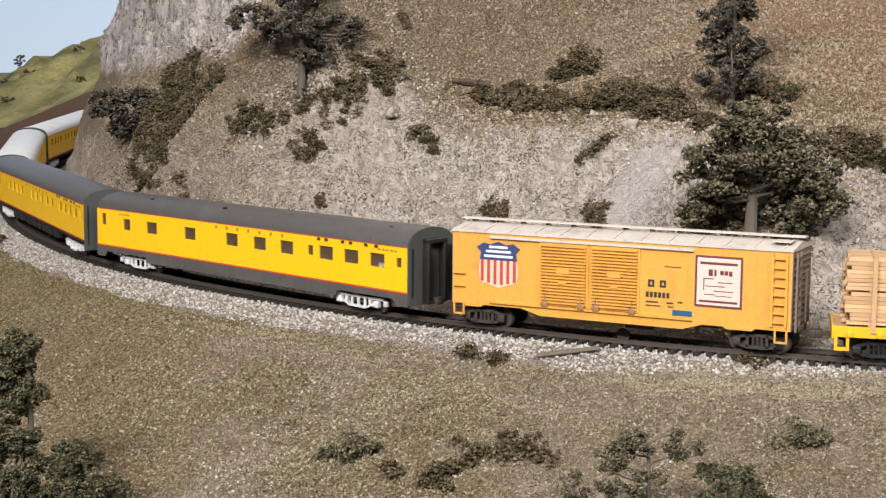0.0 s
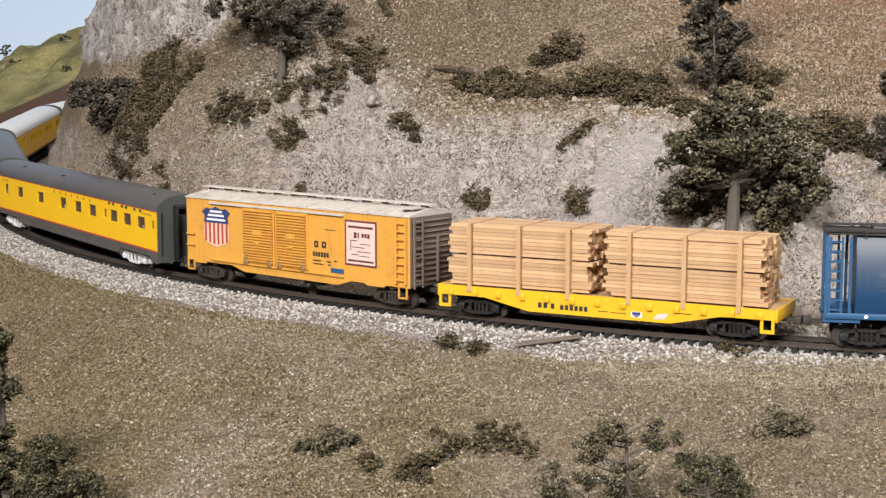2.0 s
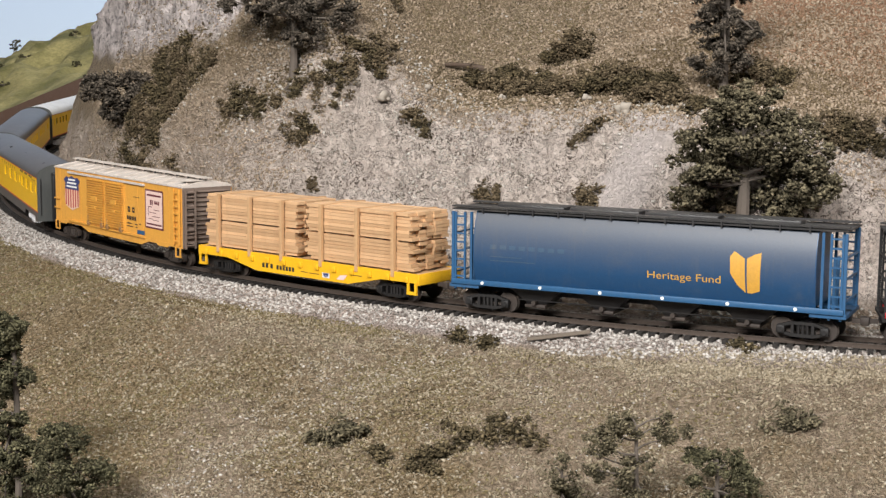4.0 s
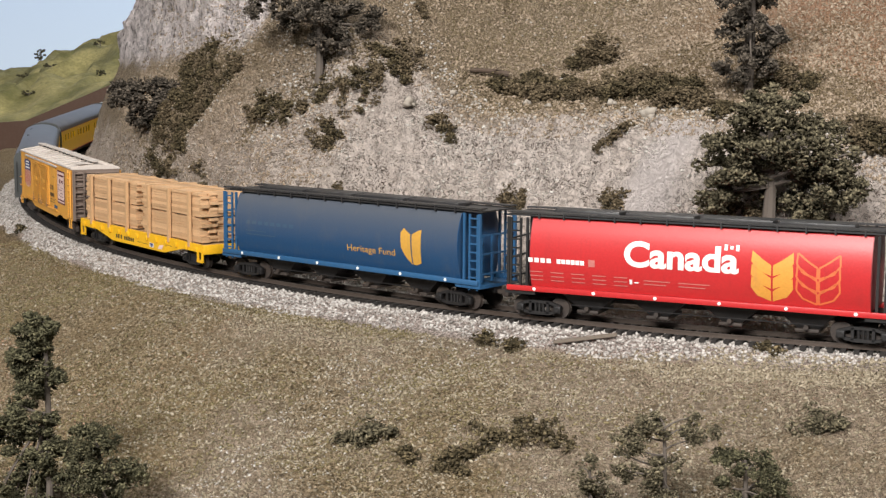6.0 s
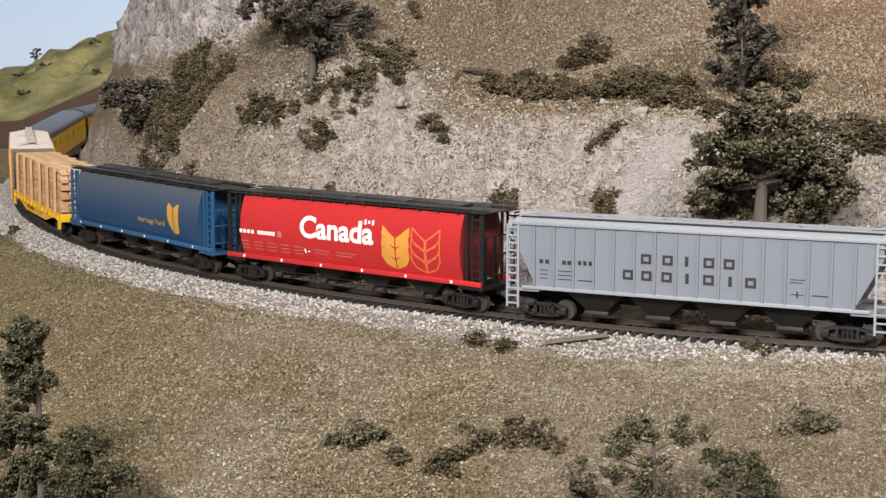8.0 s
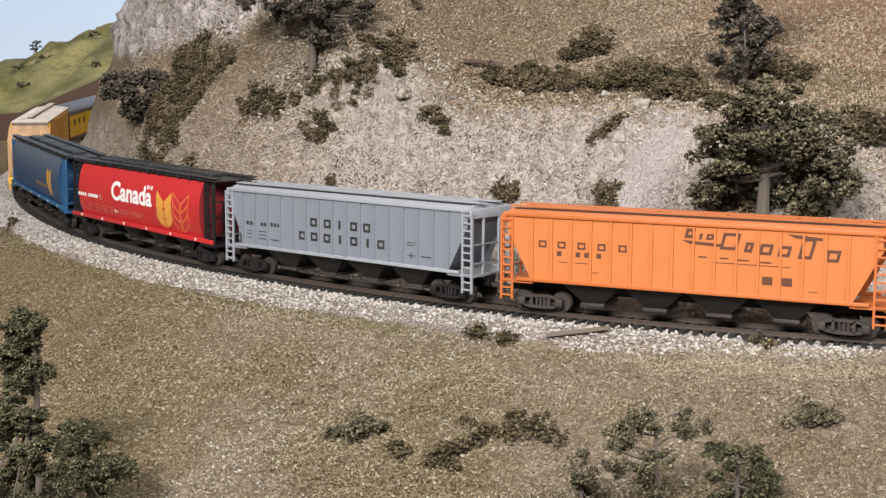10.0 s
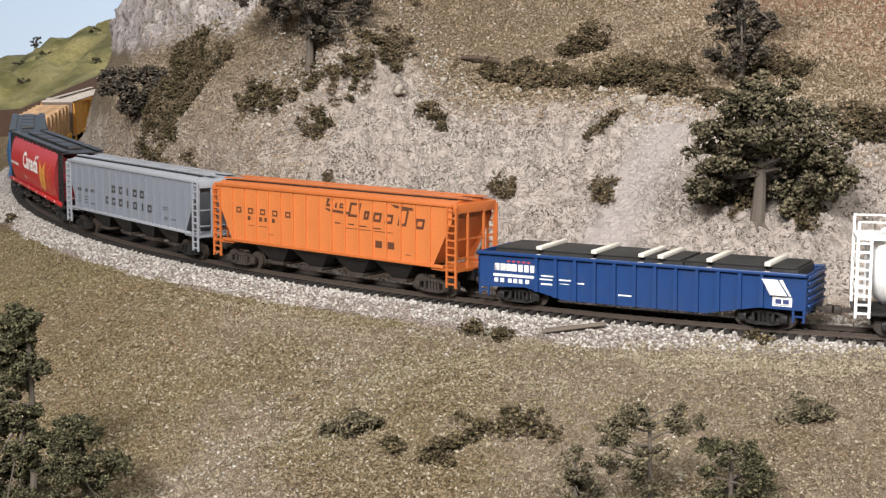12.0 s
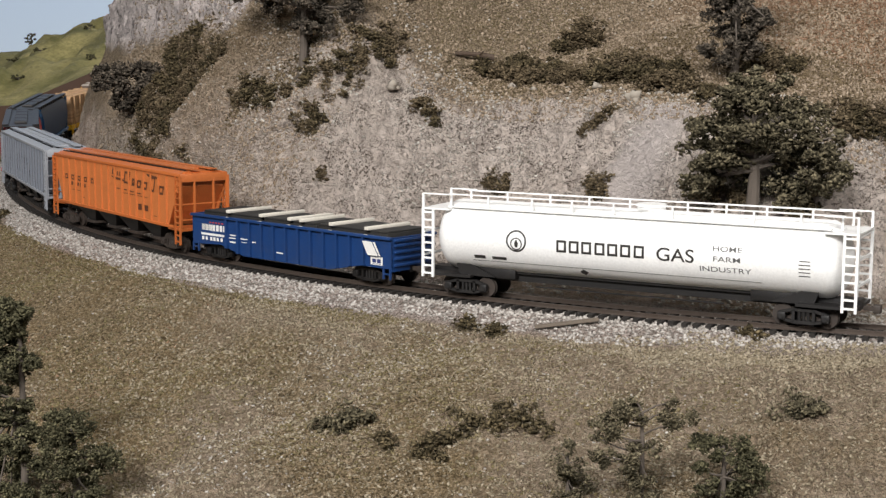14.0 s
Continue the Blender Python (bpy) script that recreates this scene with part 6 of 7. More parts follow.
strew("turf", "octa", 20000, 0.14, 0.56, 0.05, 0.16, 0.0006, 0.0014, DRY, "brown dry grass crumbs on the hillside", "turf", 9, None, 1.0, 0.1)
strew("rock_chips", "stone", 15000, -0.42, 0.30, 0.036, 0.185, 0.0004, 0.0013, CHIPS, "pale broken rock and talus", "rock debris", 11, talus, 0.8)
strew("rock_chips", "stone", 6000, -0.36, -0.06, -0.24, -0.036, 0.0003, 0.0007, CHIPS, "pale gravel washed down the near slope", "gravel", 29, patchy(0.07, 89, 0.0), 0.7)
strew("rock_chips", "stone", 1500, -0.36, 0.4, -0.30, -0.04, 0.0003, 0.0008, CHIPS, "pale pebbles lying on the turf", "pebbles", 13, patchy(0.08, 65, -0.05), 0.7)
strew("rock_chips", "stone", 1600, -0.36, 0.30, 0.17, 0.38, 0.0004, 0.0012, CHIPS, "pale pebbles lying on the hillside", "pebbles", 15, patchy(0.08, 66, -0.1), 0.7)
strew("shoulder_weeds", "octa", 5000, -0.36, -0.17, -0.060, -0.026, 0.0005, 0.0013, TURF, "dry turf grown up to the rails", "turf", 17, lambda u, w, r: (u < -0.2) | (w < -0.03), 0.8)

# ---- shrubs and trees ----
SHRUB = foliage("brown_green_shrub", (0.036, 0.029, 0.016), (0.215, 0.168, 0.095))
LEAF = foliage("grey_green_foliage", (0.045, 0.039, 0.024), (0.275, 0.236, 0.15))
PINE = foliage("dark_pine_foliage", (0.032, 0.027, 0.021), (0.205, 0.17, 0.132))
FRESH = foliage("deep_green_foliage", (0.032, 0.031, 0.017), (0.205, 0.188, 0.108))
HEATH = foliage("brown_heath", (0.06, 0.045, 0.026), (0.27, 0.208, 0.13))
BARK = paint("grey_bark", (0.105, 0.086, 0.07), 0.9, dirt=(0.07, 0.055, 0.045), amount=0.6, grain=600.0)


def clumps(centres, radii, per, size, seed):
    """Little foam lumps gathered round centres."""
    r = np.random.RandomState(seed)
    P, S = [], []
    for c, rad in zip(centres, radii):
        n = max(4, int(per * r.uniform(0.7, 1.3)))
        d = r.normal(size=(n, 3))
        d /= np.linalg.norm(d, axis=1)[:, None]
        P.append(np.array(c) + d * rad * (r.uniform(0.25, 1.0, (n, 1)) ** 0.6) * np.array((1, 1, 0.75)))
        S.append(size * r.uniform(0.45, 1.15, n))
    return np.concatenate(P), np.concatenate(S)


def shrub(u, w, width, height, seed, mat=SHRUB, label="low brown-green scrub bush on the slope"):
    r = np.random.RandomState(seed)
    n = max(5, int(width * height * 0.95e5))
    uu, ww = u + r.normal(0, width * 0.24, n), w + r.normal(0, width * (0.17 - 0.11 * float(smooth(0.12, 0.3, np.array(u)))), n)
    c = spot(uu, ww)
    c[:, 2] += height * r.uniform(0.1, 0.75, n)
    P, S = clumps(c, 0.0046 * r.uniform(0.6, 1.3, n), 34, 0.0014, seed)
    V, F = pieces("octa", P, S, seed)
    o = spot(np.array([u]), np.array([w]))[0]
    ob = new("shrub", tri_mesh("shrub", V - o, F, mat))
    ob.location = o
    return tagged(ob, label, "shrub", "shrubs on the hillside")


# (u along the track, w across it, width, height) of each bush
BELOW_PINE = [(0.139, 0.152, 0.022, 0.009), (0.142, 0.142, 0.020, 0.008), (0.146, 0.130, 0.020, 0.009), (0.150, 0.119, 0.018, 0.008), (0.158, 0.110, 0.016, 0.007), (0.226, 0.085, 0.016, 0.009), (0.234, 0.081, 0.014, 0.007),
              (0.217, 0.090, 0.014, 0.007), (0.158, 0.090, 0.014, 0.009), (0.151, 0.094, 0.014, 0.008), (0.091, 0.143, 0.016, 0.008), (0.083, 0.142, 0.012, 0.007), (0.274, 0.059, 0.014, 0.007), (0.204, 0.092, 0.014, 0.006), (0.190, 0.096, 0.014, 0.006), (0.176, 0.103, 0.016, 0.007), (0.128, 0.081, 0.010, 0.004)]
BROW = [(0.088, 0.204, 0.018, 0.008), (0.073, 0.204, 0.022, 0.009), (0.064, 0.212, 0.020, 0.009), (0.041, 0.203, 0.020, 0.010), (0.028, 0.210, 0.020, 0.009), (0.004, 0.199, 0.020, 0.010), (0.076, 0.220, 0.016, 0.006), (-0.017, 0.207, 0.022, 0.011),
        (-0.036, 0.198, 0.018, 0.010), (-0.045, 0.212, 0.022, 0.011), (-0.066, 0.207, 0.022, 0.011), (-0.091, 0.190, 0.018, 0.010), (-0.094, 0.206, 0.022, 0.012), (-0.115, 0.187, 0.018, 0.010), (-0.032, 0.222, 0.014, 0.006)]
ROUND_BUSH = [(0.029, 0.246, 0.025, 0.023), (0.040, 0.243, 0.018, 0.012), (0.017, 0.250, 0.020, 0.013)]
FACE_TUFTS = [(-0.072, 0.144, 0.012, 0.004), (-0.063, 0.140, 0.010, 0.004), (-0.077, 0.152, 0.008, 0.003), (-0.012, 0.104, 0.014, 0.007), (-0.021, 0.105, 0.013, 0.007), (-0.091, 0.100, 0.013, 0.007), (-0.104, 0.097, 0.012, 0.006), (0.165, 0.184, 0.010, 0.005)]
BEHIND_TREES = [(-0.158, 0.226, 0.018, 0.011), (-0.174, 0.226, 0.020, 0.011), (-0.194, 0.223, 0.018, 0.009), (-0.245, 0.168, 0.020, 0.008), (-0.257, 0.174, 0.020, 0.008), (-0.268, 0.184, 0.020, 0.009), (-0.278, 0.180, 0.018, 0.008), (-0.251, 0.178, 0.018, 0.007),
                (-0.163, 0.102, 0.014, 0.007), (-0.176, 0.099, 0.016, 0.009), (-0.139, 0.176, 0.018, 0.008), (-0.192, 0.098, 0.016, 0.009), (-0.228, 0.100, 0.018, 0.009)]
SCRUB = BELOW_PINE + BROW + ROUND_BUSH + FACE_TUFTS + BEHIND_TREES
# a belt of bushes runs down the gully beside the bare ridge
r = np.random.RandomState(41)
for k in range(48):
    w = 0.092 - 0.038 * (k + r.uniform(0, 1)) / 48
    u = 0.225 - 1.33 * (w - 0.114) + (0.008 + 0.105 * r.uniform(0, 1) ** 1.4) * (0.5 + 0.5 * (w - 0.054) / 0.038)
    SCRUB.append((u, w + r.normal(0, 0.0015), r.uniform(0.009, 0.019), r.uniform(0.004, 0.010)))
for i, (u, w, a, b) in enumerate(SCRUB):
    full = 1.3 if (u, w, a, b) in BROW else 1.1
    shrub(u, w, a * full, b * full * 0.9, 300 + i, HEATH if i % 2 == 0 or (u, w, a, b) in FACE_TUFTS else SHRUB)
# low weeds along the brow of the rock and crumbs of heath filling the gully
w = r.uniform(0.052, 0.096, 3600)
hu, hw = 0.225 - 1.33 * (w - 0.114) + 0.005 + np.abs(r.normal(0, 0.05, 3600)), w
q = r.uniform(0, 1, 1500)
hu = np.concatenate([hu, r.uniform(-0.13, 0.115, 1500), 0.238 - 0.10 * q])
hw = np.concatenate([hw, r.normal(0.186, 0.008, 1500), 0.080 + 0.074 * q ** 1.3 + r.normal(0, 0.005, 1500)])
V, F = pieces("octa", spot(hu, hw), r.uniform(0.0006, 0.0019, 6600), 78)
tagged(new("heath", tri_mesh("heath", V, F, HEATH)), "brown-green heath crumbs filling the gully and the brow", "heath", kind="stuff")
for i, (u, w, a, b, m, label) in enumerate(((-0.108, -0.160, 0.020, 0.007, LEAF, "sparse grey-green tuft on the near slope"), (-0.148, -0.166, 0.018, 0.006, SHRUB, "dark brown tuft on the near slope"), (-0.128, -0.168, 0.010, 0.004, SHRUB, "dark brown tuft on the near slope"),
                                              (-0.262, -0.113, 0.015, 0.006, LEAF, "sparse grey-green tuft on the near slope"), (-0.168, -0.132, 0.024, 0.004, SHRUB, "low olive tuft on the near slope"), (-0.160, -0.148, 0.020, 0.005, SHRUB, "low olive tuft on the near slope"),
                                              (-0.098, -0.036, 0.018, 0.004, SHRUB, "low weed tuft beside the ballast"), (-0.112, -0.040, 0.014, 0.003, SHRUB, "low weed tuft beside the ballast"), (-0.228, -0.019, 0.014, 0.003, SHRUB, "low weed tuft beside the rails"), (0.432, -0.031, 0.012, 0.004, SHRUB, "low weed tuft beside the ballast"))):
    shrub(u, w, a, b, 420 + i, m, label)


def limb(bm, a, b, r0, r1, sides=7, bend_=0.0, rnd=None):
    a, b = Vector(a), Vector(b)
    steps, prev = 4, None
    axis = (b - a).normalized()
    side = axis.orthogonal().normalized()
    other = axis.cross(side)
    for k in range(steps + 1):
        t = k / steps
        c = a.lerp(b, t) + side * bend_ * math.sin(math.pi * t)
        r = r0 + (r1 - r0) * t
        ring = [bm.verts.new(c + (side * math.cos(q) + other * math.sin(q)) * r) for q in [2 * math.pi * i / sides for i in range(sides)]]
        if prev:
            for i in range(sides):
                bm.faces.new((prev[i], prev[(i + 1) % sides], ring[(i + 1) % sides], ring[i]))
        prev = ring
    bm.faces.new(prev)


def tree(name, u, w, label, trunk_h, trunk_r, crown, mat, seed, per=22, lump=0.0023, group="model trees", lean=(0, 0), base=None, category="tree"):
    """crown: (dx, dy, z, rx, ry, rz, clusters) ellipsoids round the trunk, metres from its foot."""
    r = np.random.RandomState(seed)
    foot = spot(np.array([u]), np.array([w]))[0] - np.array((0, 0, 0.002)) if base is None else np.array(base)
    e = tagged(new(name), label, category, group)
    e.location = foot
    cs, rs = [], []
    for dx, dy, z, rx, ry, rz, n in crown:
        d = r.normal(size=(n, 3))
        d /= np.linalg.norm(d, axis=1)[:, None]
        q = np.array((dx, dy, z)) + d * np.array((rx, ry, rz)) * (r.uniform(0.35, 1.0, (n, 1)) ** 0.5)
        cs.append(q)
        rs.append(np.full(n, 0.26 * min(rx, rz) + 0.0012) * r.uniform(0.7, 1.3, n))
    cs, rs = np.concatenate(cs), np.concatenate(rs)
    bm = bmesh.new()
    top = (lean[0], lean[1], trunk_h)
    limb(bm, (0, 0, -0.002), top, trunk_r, trunk_r * 0.45, 9, trunk_r * 0.6)
    for k in range(5):
        q = 2 * math.pi * k / 5 + r.uniform(0, 1)
        limb(bm, (0, 0, trunk_r * 0.9), (math.cos(q) * trunk_r * 1.7, math.sin(q) * trunk_r * 1.7, -0.002), trunk_r * 0.5, trunk_r * 0.2, 5)
    me = bpy.data.meshes.new("trunk")
    bm.to_mesh(me)
    bm.free()
    me.materials.append(BARK)
    tr = tagged(new("trunk", me), "bare grey-brown trunk")
    tr.parent = e
    order = np.argsort(r.uniform(size=len(cs)))[:min(16, len(cs))]
    for k in order:
        h = float(np.clip(cs[k][2] - 0.35 * np.hypot(cs[k][0], cs[k][1]), trunk_h * 0.55, trunk_h))
        bm = bmesh.new()
        limb(bm, (lean[0] * h / trunk_h, lean[1] * h / trunk_h, h), cs[k], trunk_r * 0.38, trunk_r * 0.12, 5, 0.001)
        me = bpy.data.meshes.new("limb")
        bm.to_mesh(me)
        bm.free()
        me.materials.append(BARK)
        o = new("limb", me)
        o.parent = tr
    P, S = clumps(cs, rs * 1.08, int(per * 2.6), lump * 0.68, seed + 1)
    V, F = pieces("octa", P, S, seed + 2, 0.85)
    o = tagged(new("crown", tri_mesh("crown", V, F, mat)), "uneven clumped foliage")
    o.parent = e
    return e


tree("cliff_bush", 0.380, 0.060, "dense dark bush leaning from the cliff", 0.018, 0.0024, [(-0.004, -0.007, 0.024, 0.024, 0.014, 0.015, 46), (-0.017, -0.006, 0.031, 0.013, 0.010, 0.010, 20), (0.015, -0.006, 0.030, 0.014, 0.010, 0.011, 24), (0.017, -0.004, 0.015, 0.012, 0.008, 0.008, 14), (-0.006, -0.004, 0.010, 0.012, 0.008, 0.007, 14)], PINE, 499, 20, 0.0024, category="bush", group="bushes on the hill")
tree("pine_tree", 0.184, 0.105, "dark pine with a bare grey trunk on the slope", 0.085, 0.0032, [(-0.004, 0, 0.050, 0.026, 0.024, 0.012, 30), (-0.032, 0, 0.056, 0.018, 0.016, 0.011, 20), (0.026, 0, 0.052, 0.018, 0.016, 0.010, 22), (0.008, 0, 0.036, 0.016, 0.014, 0.009, 18), (0.004, 0, 0.076, 0.022, 0.02, 0.014, 28)], PINE, 501)
tree("pine_tree", -0.148, 0.207, "tall dark pine with clumped foliage behind the shrubs", 0.10, 0.0030, [(-0.002, 0, 0.024, 0.020, 0.018, 0.012, 26), (0.002, 0, 0.042, 0.020, 0.018, 0.012, 28), (-0.003, 0, 0.060, 0.018, 0.018, 0.012, 26), (0.002, 0, 0.078, 0.017, 0.016, 0.011, 22), (0, 0, 0.094, 0.013, 0.013, 0.010, 16)], PINE, 503)
tree("broadleaf_tree", -0.204, 0.088, "broad grey-green tree with forked pale trunk", 0.052, 0.0042, [(0.0, 0.0, 0.054, 0.028, 0.024, 0.018, 50), (-0.024, 0, 0.042, 0.015, 0.018, 0.015, 26), (0.026, 0, 0.046, 0.020, 0.02, 0.016, 34), (0.034, 0, 0.028, 0.016, 0.016, 0.015, 28), (0.002, 0, 0.072, 0.018, 0.016, 0.010, 24), (0.010, 0.010, 0.032, 0.022, 0.012, 0.016, 30), (-0.026, 0.006, 0.022, 0.010, 0.012, 0.010, 14), (0.024, 0.004, 0.014, 0.012, 0.010, 0.009, 14), (-0.004, 0.006, 0.048, 0.014, 0.010, 0.014, 24)], LEAF, 505)
tree("pine_tree", -0.305, 0.162, "dark pine with clumped foliage on the slope", 0.08, 0.003, [(0, 0, 0.018, 0.016, 0.015, 0.012, 18), (0, 0, 0.036, 0.018, 0.016, 0.014, 24), (0, 0, 0.056, 0.015, 0.015, 0.012, 18), (0, 0, 0.074, 0.012, 0.012, 0.010, 12)], PINE, 507)
tree("broadleaf_tree", -0.037, -0.258, "tall narrow green tree on the near slope", 0.088, 0.0018, [(-0.004, 0, 0.084, 0.008, 0.008, 0.008, 22), (-0.005, 0, 0.072, 0.009, 0.009, 0.007, 18), (-0.016, 0, 0.040, 0.009, 0.010, 0.010, 16), (-0.003, 0, 0.063, 0.010, 0.010, 0.008, 20), (-0.007, 0, 0.048, 0.011, 0.010, 0.008, 20), (0.001, 0, 0.034, 0.011, 0.011, 0.008, 20), (-0.009, 0, 0.019, 0.012, 0.012, 0.009, 20), (-0.004, 0, 0.008, 0.011, 0.010, 0.007, 14)], FRESH, 509, 34, 0.0014)
tree("broadleaf_tree", -0.056, -0.252, "bushy green tree on the near slope", 0.032, 0.0018, [(-0.002, 0, 0.036, 0.011, 0.010, 0.007, 26), (-0.007, 0, 0.022, 0.013, 0.012, 0.008, 28), (0.007, 0, 0.020, 0.012, 0.010, 0.008, 26), (0.0, 0, 0.009, 0.013, 0.011, 0.007, 22)], FRESH, 511, 20, 0.0013)
tree("broadleaf_tree", -0.224, -0.185, "airy grey-green tree with bare branches", 0.038, 0.0013, [(-0.012, 0, 0.032, 0.008, 0.007, 0.005, 16), (-0.004, 0, 0.039, 0.008, 0.007, 0.004, 14), (0.012, 0, 0.037, 0.007, 0.006, 0.005, 12), (0.000, 0, 0.020, 0.008, 0.007, 0.007, 16), (-0.014, 0, 0.022, 0.005, 0.005, 0.004, 7), (0.002, 0, 0.009, 0.009, 0.007, 0.005, 12)], LEAF, 513, 16, 0.0012)
tree("broadleaf_tree", -0.246, -0.172, "low green bushy tree on the near slope", 0.026, 0.0013, [(0, 0, 0.022, 0.011, 0.009, 0.007, 24), (0.008, 0, 0.014, 0.009, 0.008, 0.008, 20), (-0.006, 0, 0.026, 0.007, 0.007, 0.004, 12), (0, 0, 0.008, 0.010, 0.008, 0.006, 16)], FRESH, 515, 18, 0.0012)
tree("broadleaf_tree", -0.200, -0.180, "small grey-green sapling on the near slope", 0.018, 0.0010, [(0, 0, 0.016, 0.006, 0.006, 0.006, 12), (0.002, 0, 0.006, 0.007, 0.006, 0.006, 12)], LEAF, 517, 16, 0.0012)
tree("far_tree", 0, 0, "small green tree on the far hill", 0.03, 0.0016, [(0, 0, 0.024, 0.014, 0.01, 0.006, 10), (0.002, 0, 0.034, 0.010, 0.01, 0.004, 8), (-0.006, 0, 0.016, 0.012, 0.01, 0.004, 8)], FRESH, 519, 12, 0.0022, base=(-0.995, 3.30, float(far_height(np.array([-0.995]), np.array([3.30]))[0]) - 0.002))
for k, (x, y, z) in enumerate(((-0.80, 3.09, 0.160), (-0.72, 2.78, 0.140), (-0.97, 3.09, 0.108), (-0.84, 2.70, 0.062), (-0.93, 2.78, 0.056), (-0.885, 3.0, 0.115))):
    z = float(far_height(np.array([x]), np.array([y]))[0]) - 0.002
    tree("far_bush", 0, 0, "small olive bush on the far hill", 0.008, 0.001, [(0, 0, 0.007, 0.014 if k != 4 else 0.02, 0.01, 0.006, 10)], FRESH, 530 + 3 * k, 12, 0.0022, base=(x, y, z), category="bush", group="bushes on the far hill")

# ---- log, board, boulders ----
a, b = spot(np.array([0.112]), np.array([0.192]))[0], spot(np.array([0.090]), np.array([0.212]))[0]
bm = bmesh.new()
limb(bm, (0, 0, 0.0015), Vector(b - a) + Vector((0, 0, 0.0035)), 0.0012, 0.0022, 8, 0.0012)
limb(bm, Vector(b - a) * 0.6 + Vector((0, 0, 0.003)), Vector(b - a) * 0.75 + Vector((0, -0.004, 0.007)), 0.0008, 0.0003, 6)
me = bpy.data.meshes.new("log")
bm.to_mesh(me)
bm.free()
me.materials.append(paint("dead_wood", (0.075, 0.05, 0.035), 0.9, amount=0.5))
ob = tagged(new("fallen_log", me), "dark dead log lying on the hillside", "log")
ob.location = a + np.array((0, 0, 0.0025))
a, b = spot(np.array([-0.130]), np.array([-0.034]))[0], spot(np.array([-0.158]), np.array([-0.023]))[0]
bm = bmesh.new()
d = Vector(b - a)
bmesh.ops.create_cube(bm, size=1, matrix=Matrix.Translation(d / 2 + Vector((0, 0, 0.0026))) @ d.to_track_quat("X", "Z").to_matrix().to_4x4() @ Matrix.Diagonal((d.length, 0.0026, 0.0018, 1)))
bmesh.ops.bevel(bm, geom=bm.edges[:], offset=0.0003, segments=2, affect="EDGES")
me = bpy.data.meshes.new("board")
bm.to_mesh(me)
bm.free()
me.materials.append(paint("grey_board", (0.15, 0.122, 0.096), 0.9, amount=0.5))
ob = tagged(new("old_board", me), "weathered grey board lying on the ballast edge", "board")
ob.location = a
BOULDER = paint("pale_boulder", (0.36, 0.32, 0.27), 0.95, dirt=(0.22, 0.18, 0.14), amount=0.6, grain=500.0)
for k, (u, w, s) in enumerate(((0.120, 0.139, 0.0048), (-0.084, 0.170, 0.0050), (0.200, 0.090, 0.0030), (-0.100, 0.212, 0.003), (0.164, 0.114, 0.0028), (0.136, 0.128, 0.0025), (-0.040, 0.188, 0.0028), (0.105, 0.17, 0.0025), (0.02, 0.185, 0.003), (0.36, 0.072, 0.0035), (0.345, 0.066, 0.0028), (0.05, 0.192, 0.0025), (-0.25, 0.165, 0.0028), (0.09, 0.212, 0.003))):
    V, F = pieces("stone", np.random.RandomState(700 + k).normal(0, s * 0.35, (4, 3)) * (1, 1, 0.5), np.array([s, s * 0.8, s * 0.7, s * 0.6]) * 0.8, 700 + k, 0.9)
    ob = tagged(new("boulder", tri_mesh("boulder", V, F, BOULDER)), "pale angular boulder on the slope", "boulder", "boulders on the hill")
    ob.location = spot(np.array([u]), np.array([w]))[0] + np.array((0, 0, s * 0.35))

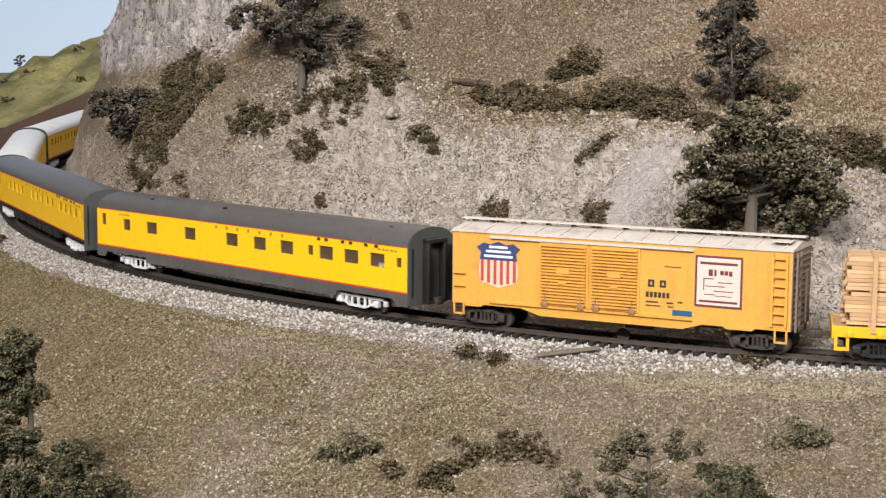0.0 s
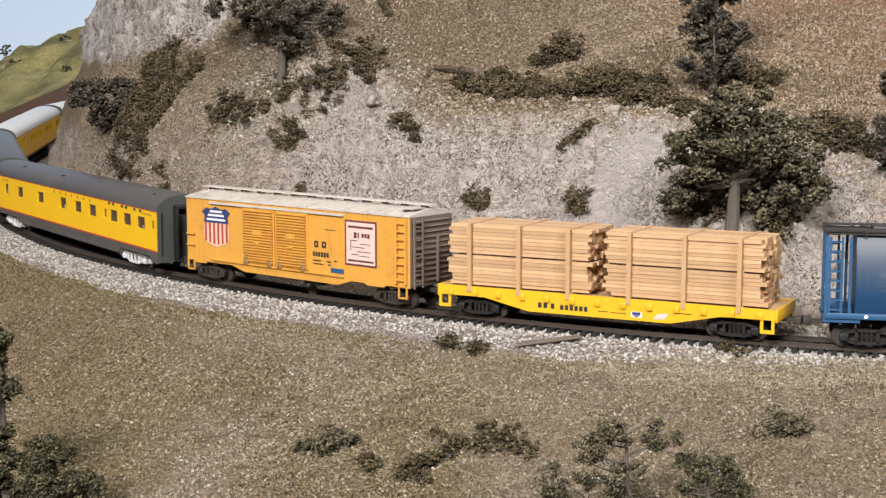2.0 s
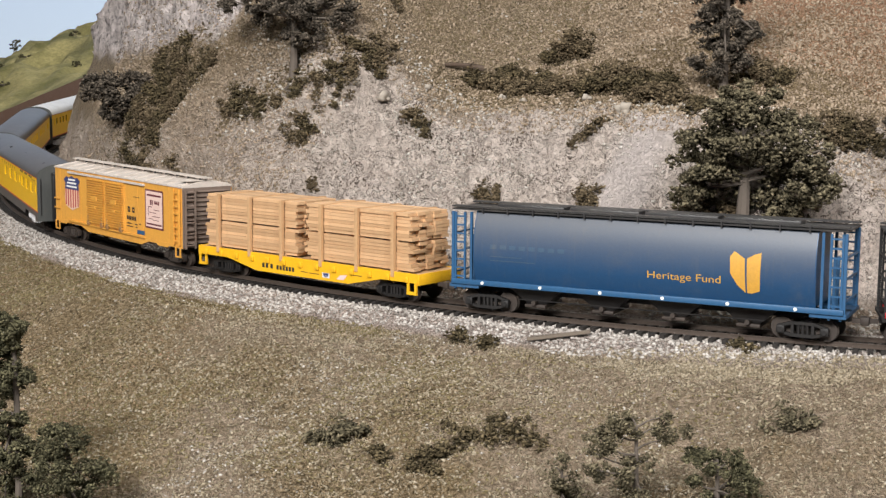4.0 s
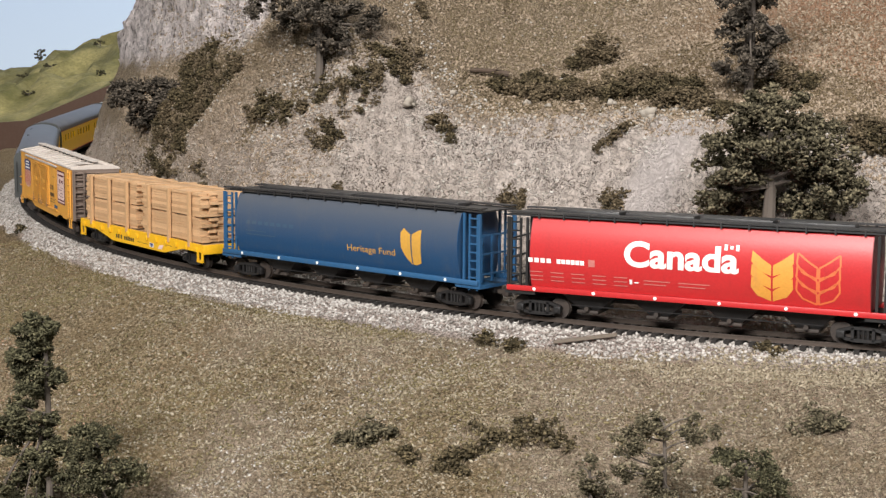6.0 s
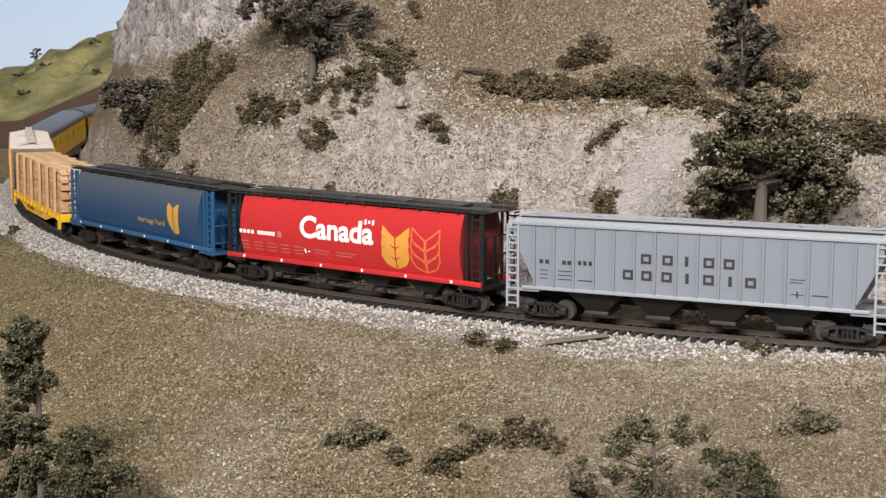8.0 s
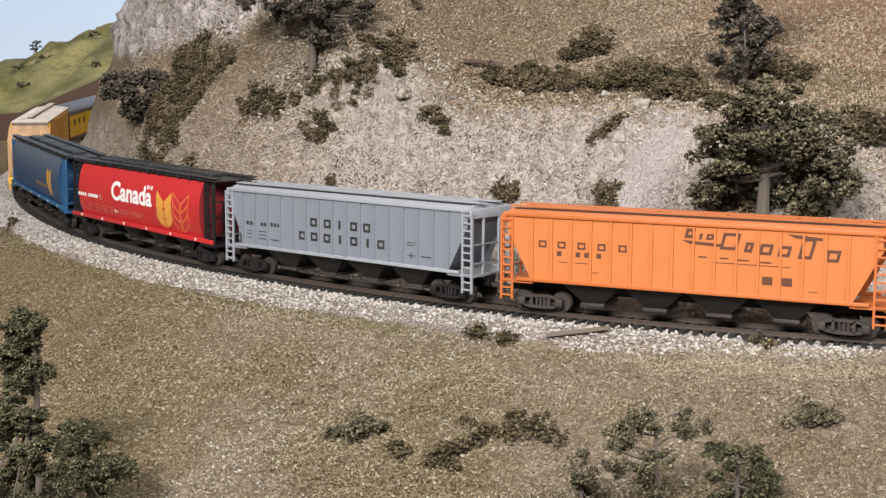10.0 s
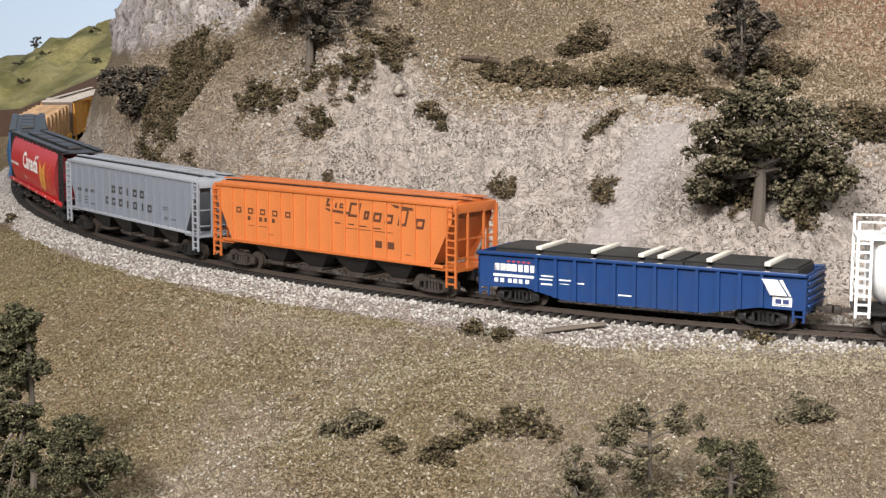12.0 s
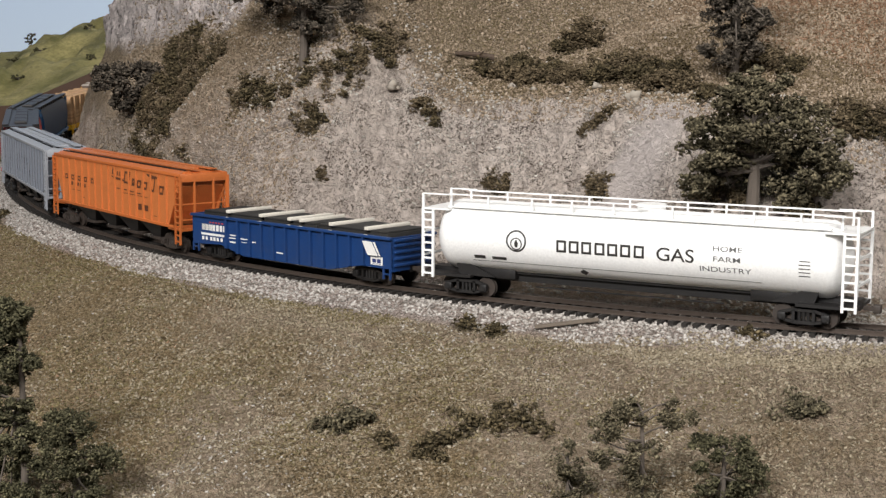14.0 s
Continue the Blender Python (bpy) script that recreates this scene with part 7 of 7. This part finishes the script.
# ---- ties, piece by piece where the line runs past the aisle ----
bm = bmesh.new()
bmesh.ops.create_cube(bm, size=1, matrix=Matrix.Diagonal((0.0026, 0.0296, 0.0020, 1)))
tie_mesh = bpy.data.meshes.new("tie")
bm.to_mesh(tie_mesh)
bm.free()
tie_mesh.materials.append(TIE)
rnd = random.Random(9)
rest = bmesh.new()
for k in range(640):
    u = -1.30 + k * 0.0059
    x, y, t = on_line(u)
    m = pose(float(x), float(y), float(rise(u)) - 0.0032, 0, 0, math.degrees(float(t)) + rnd.uniform(-1.5, 1.5))
    if -0.62 < u < 1.12:
        o = new("tie", tie_mesh)
        o.parent = track
        o.matrix_basis = m
    else:
        bmesh.ops.create_cube(rest, size=1, matrix=m @ Matrix.Diagonal((0.0026, 0.0296, 0.0020, 1)))
me = bpy.data.meshes.new("ties")
rest.to_mesh(me)
rest.free()
me.materials.append(TIE)
ob = tagged(new("ties", me), kind="stuff")
ob.parent = track

for slot in (LUMBER,):
    nt = slot.node_tree
    info = nt.nodes.new("ShaderNodeObjectInfo")
    bsdf = nt.nodes["Principled BSDF"]
    src = bsdf.inputs["Base Color"].links[0].from_socket
    tone = ramp(nt, info.outputs["Random"], [(0.0, (0.80, 0.77, 0.72)), (0.5, (1.0, 0.98, 0.95)), (1.0, (1.15, 1.12, 1.08))])
    nt.links.new(mix(nt, 1.0, src, tone.outputs[0], "MULTIPLY"), bsdf.inputs["Base Color"])


# ---- the running train ----
def along(t):
    """How far the train has run by t seconds."""
    return (((-1.590701e-06 * t + 4.783968e-05) * t + 1.672687e-04) * t + 0.0931843) * t + 0.0001638


def motions():
    for ob, at_ft, bogies in TRAIN:
        rows = []
        for k in range(29):
            t = k * 0.5
            u = at_ft * FT + along(t)
            x0, y0, _ = on_line(u + bogies * FT / 2)
            x1, y1, _ = on_line(u - bogies * FT / 2)
            z0, z1 = float(rise(u + bogies * FT / 2)), float(rise(u - bogies * FT / 2))
            tilt = math.degrees(math.asin((z0 - z1) / (bogies * FT)))
            rows.append((t, pose((x0 + x1) / 2, (y0 + y1) / 2, (z0 + z1) / 2, 0, tilt, math.degrees(math.atan2(y1 - y0, x1 - x0)))))
        walk(ob, rows)
    # wheels roll as the train runs
    times = [k / 15.0 for k in range(211)]
    for ob, x, y, r in WHEELS:
        s = -1 if y < 0 else 1
        walk(ob, [(t, pose(x, y, r, 0, s * math.degrees(along(t) / r), 0 if y < 0 else 180)) for t in times])


motions()
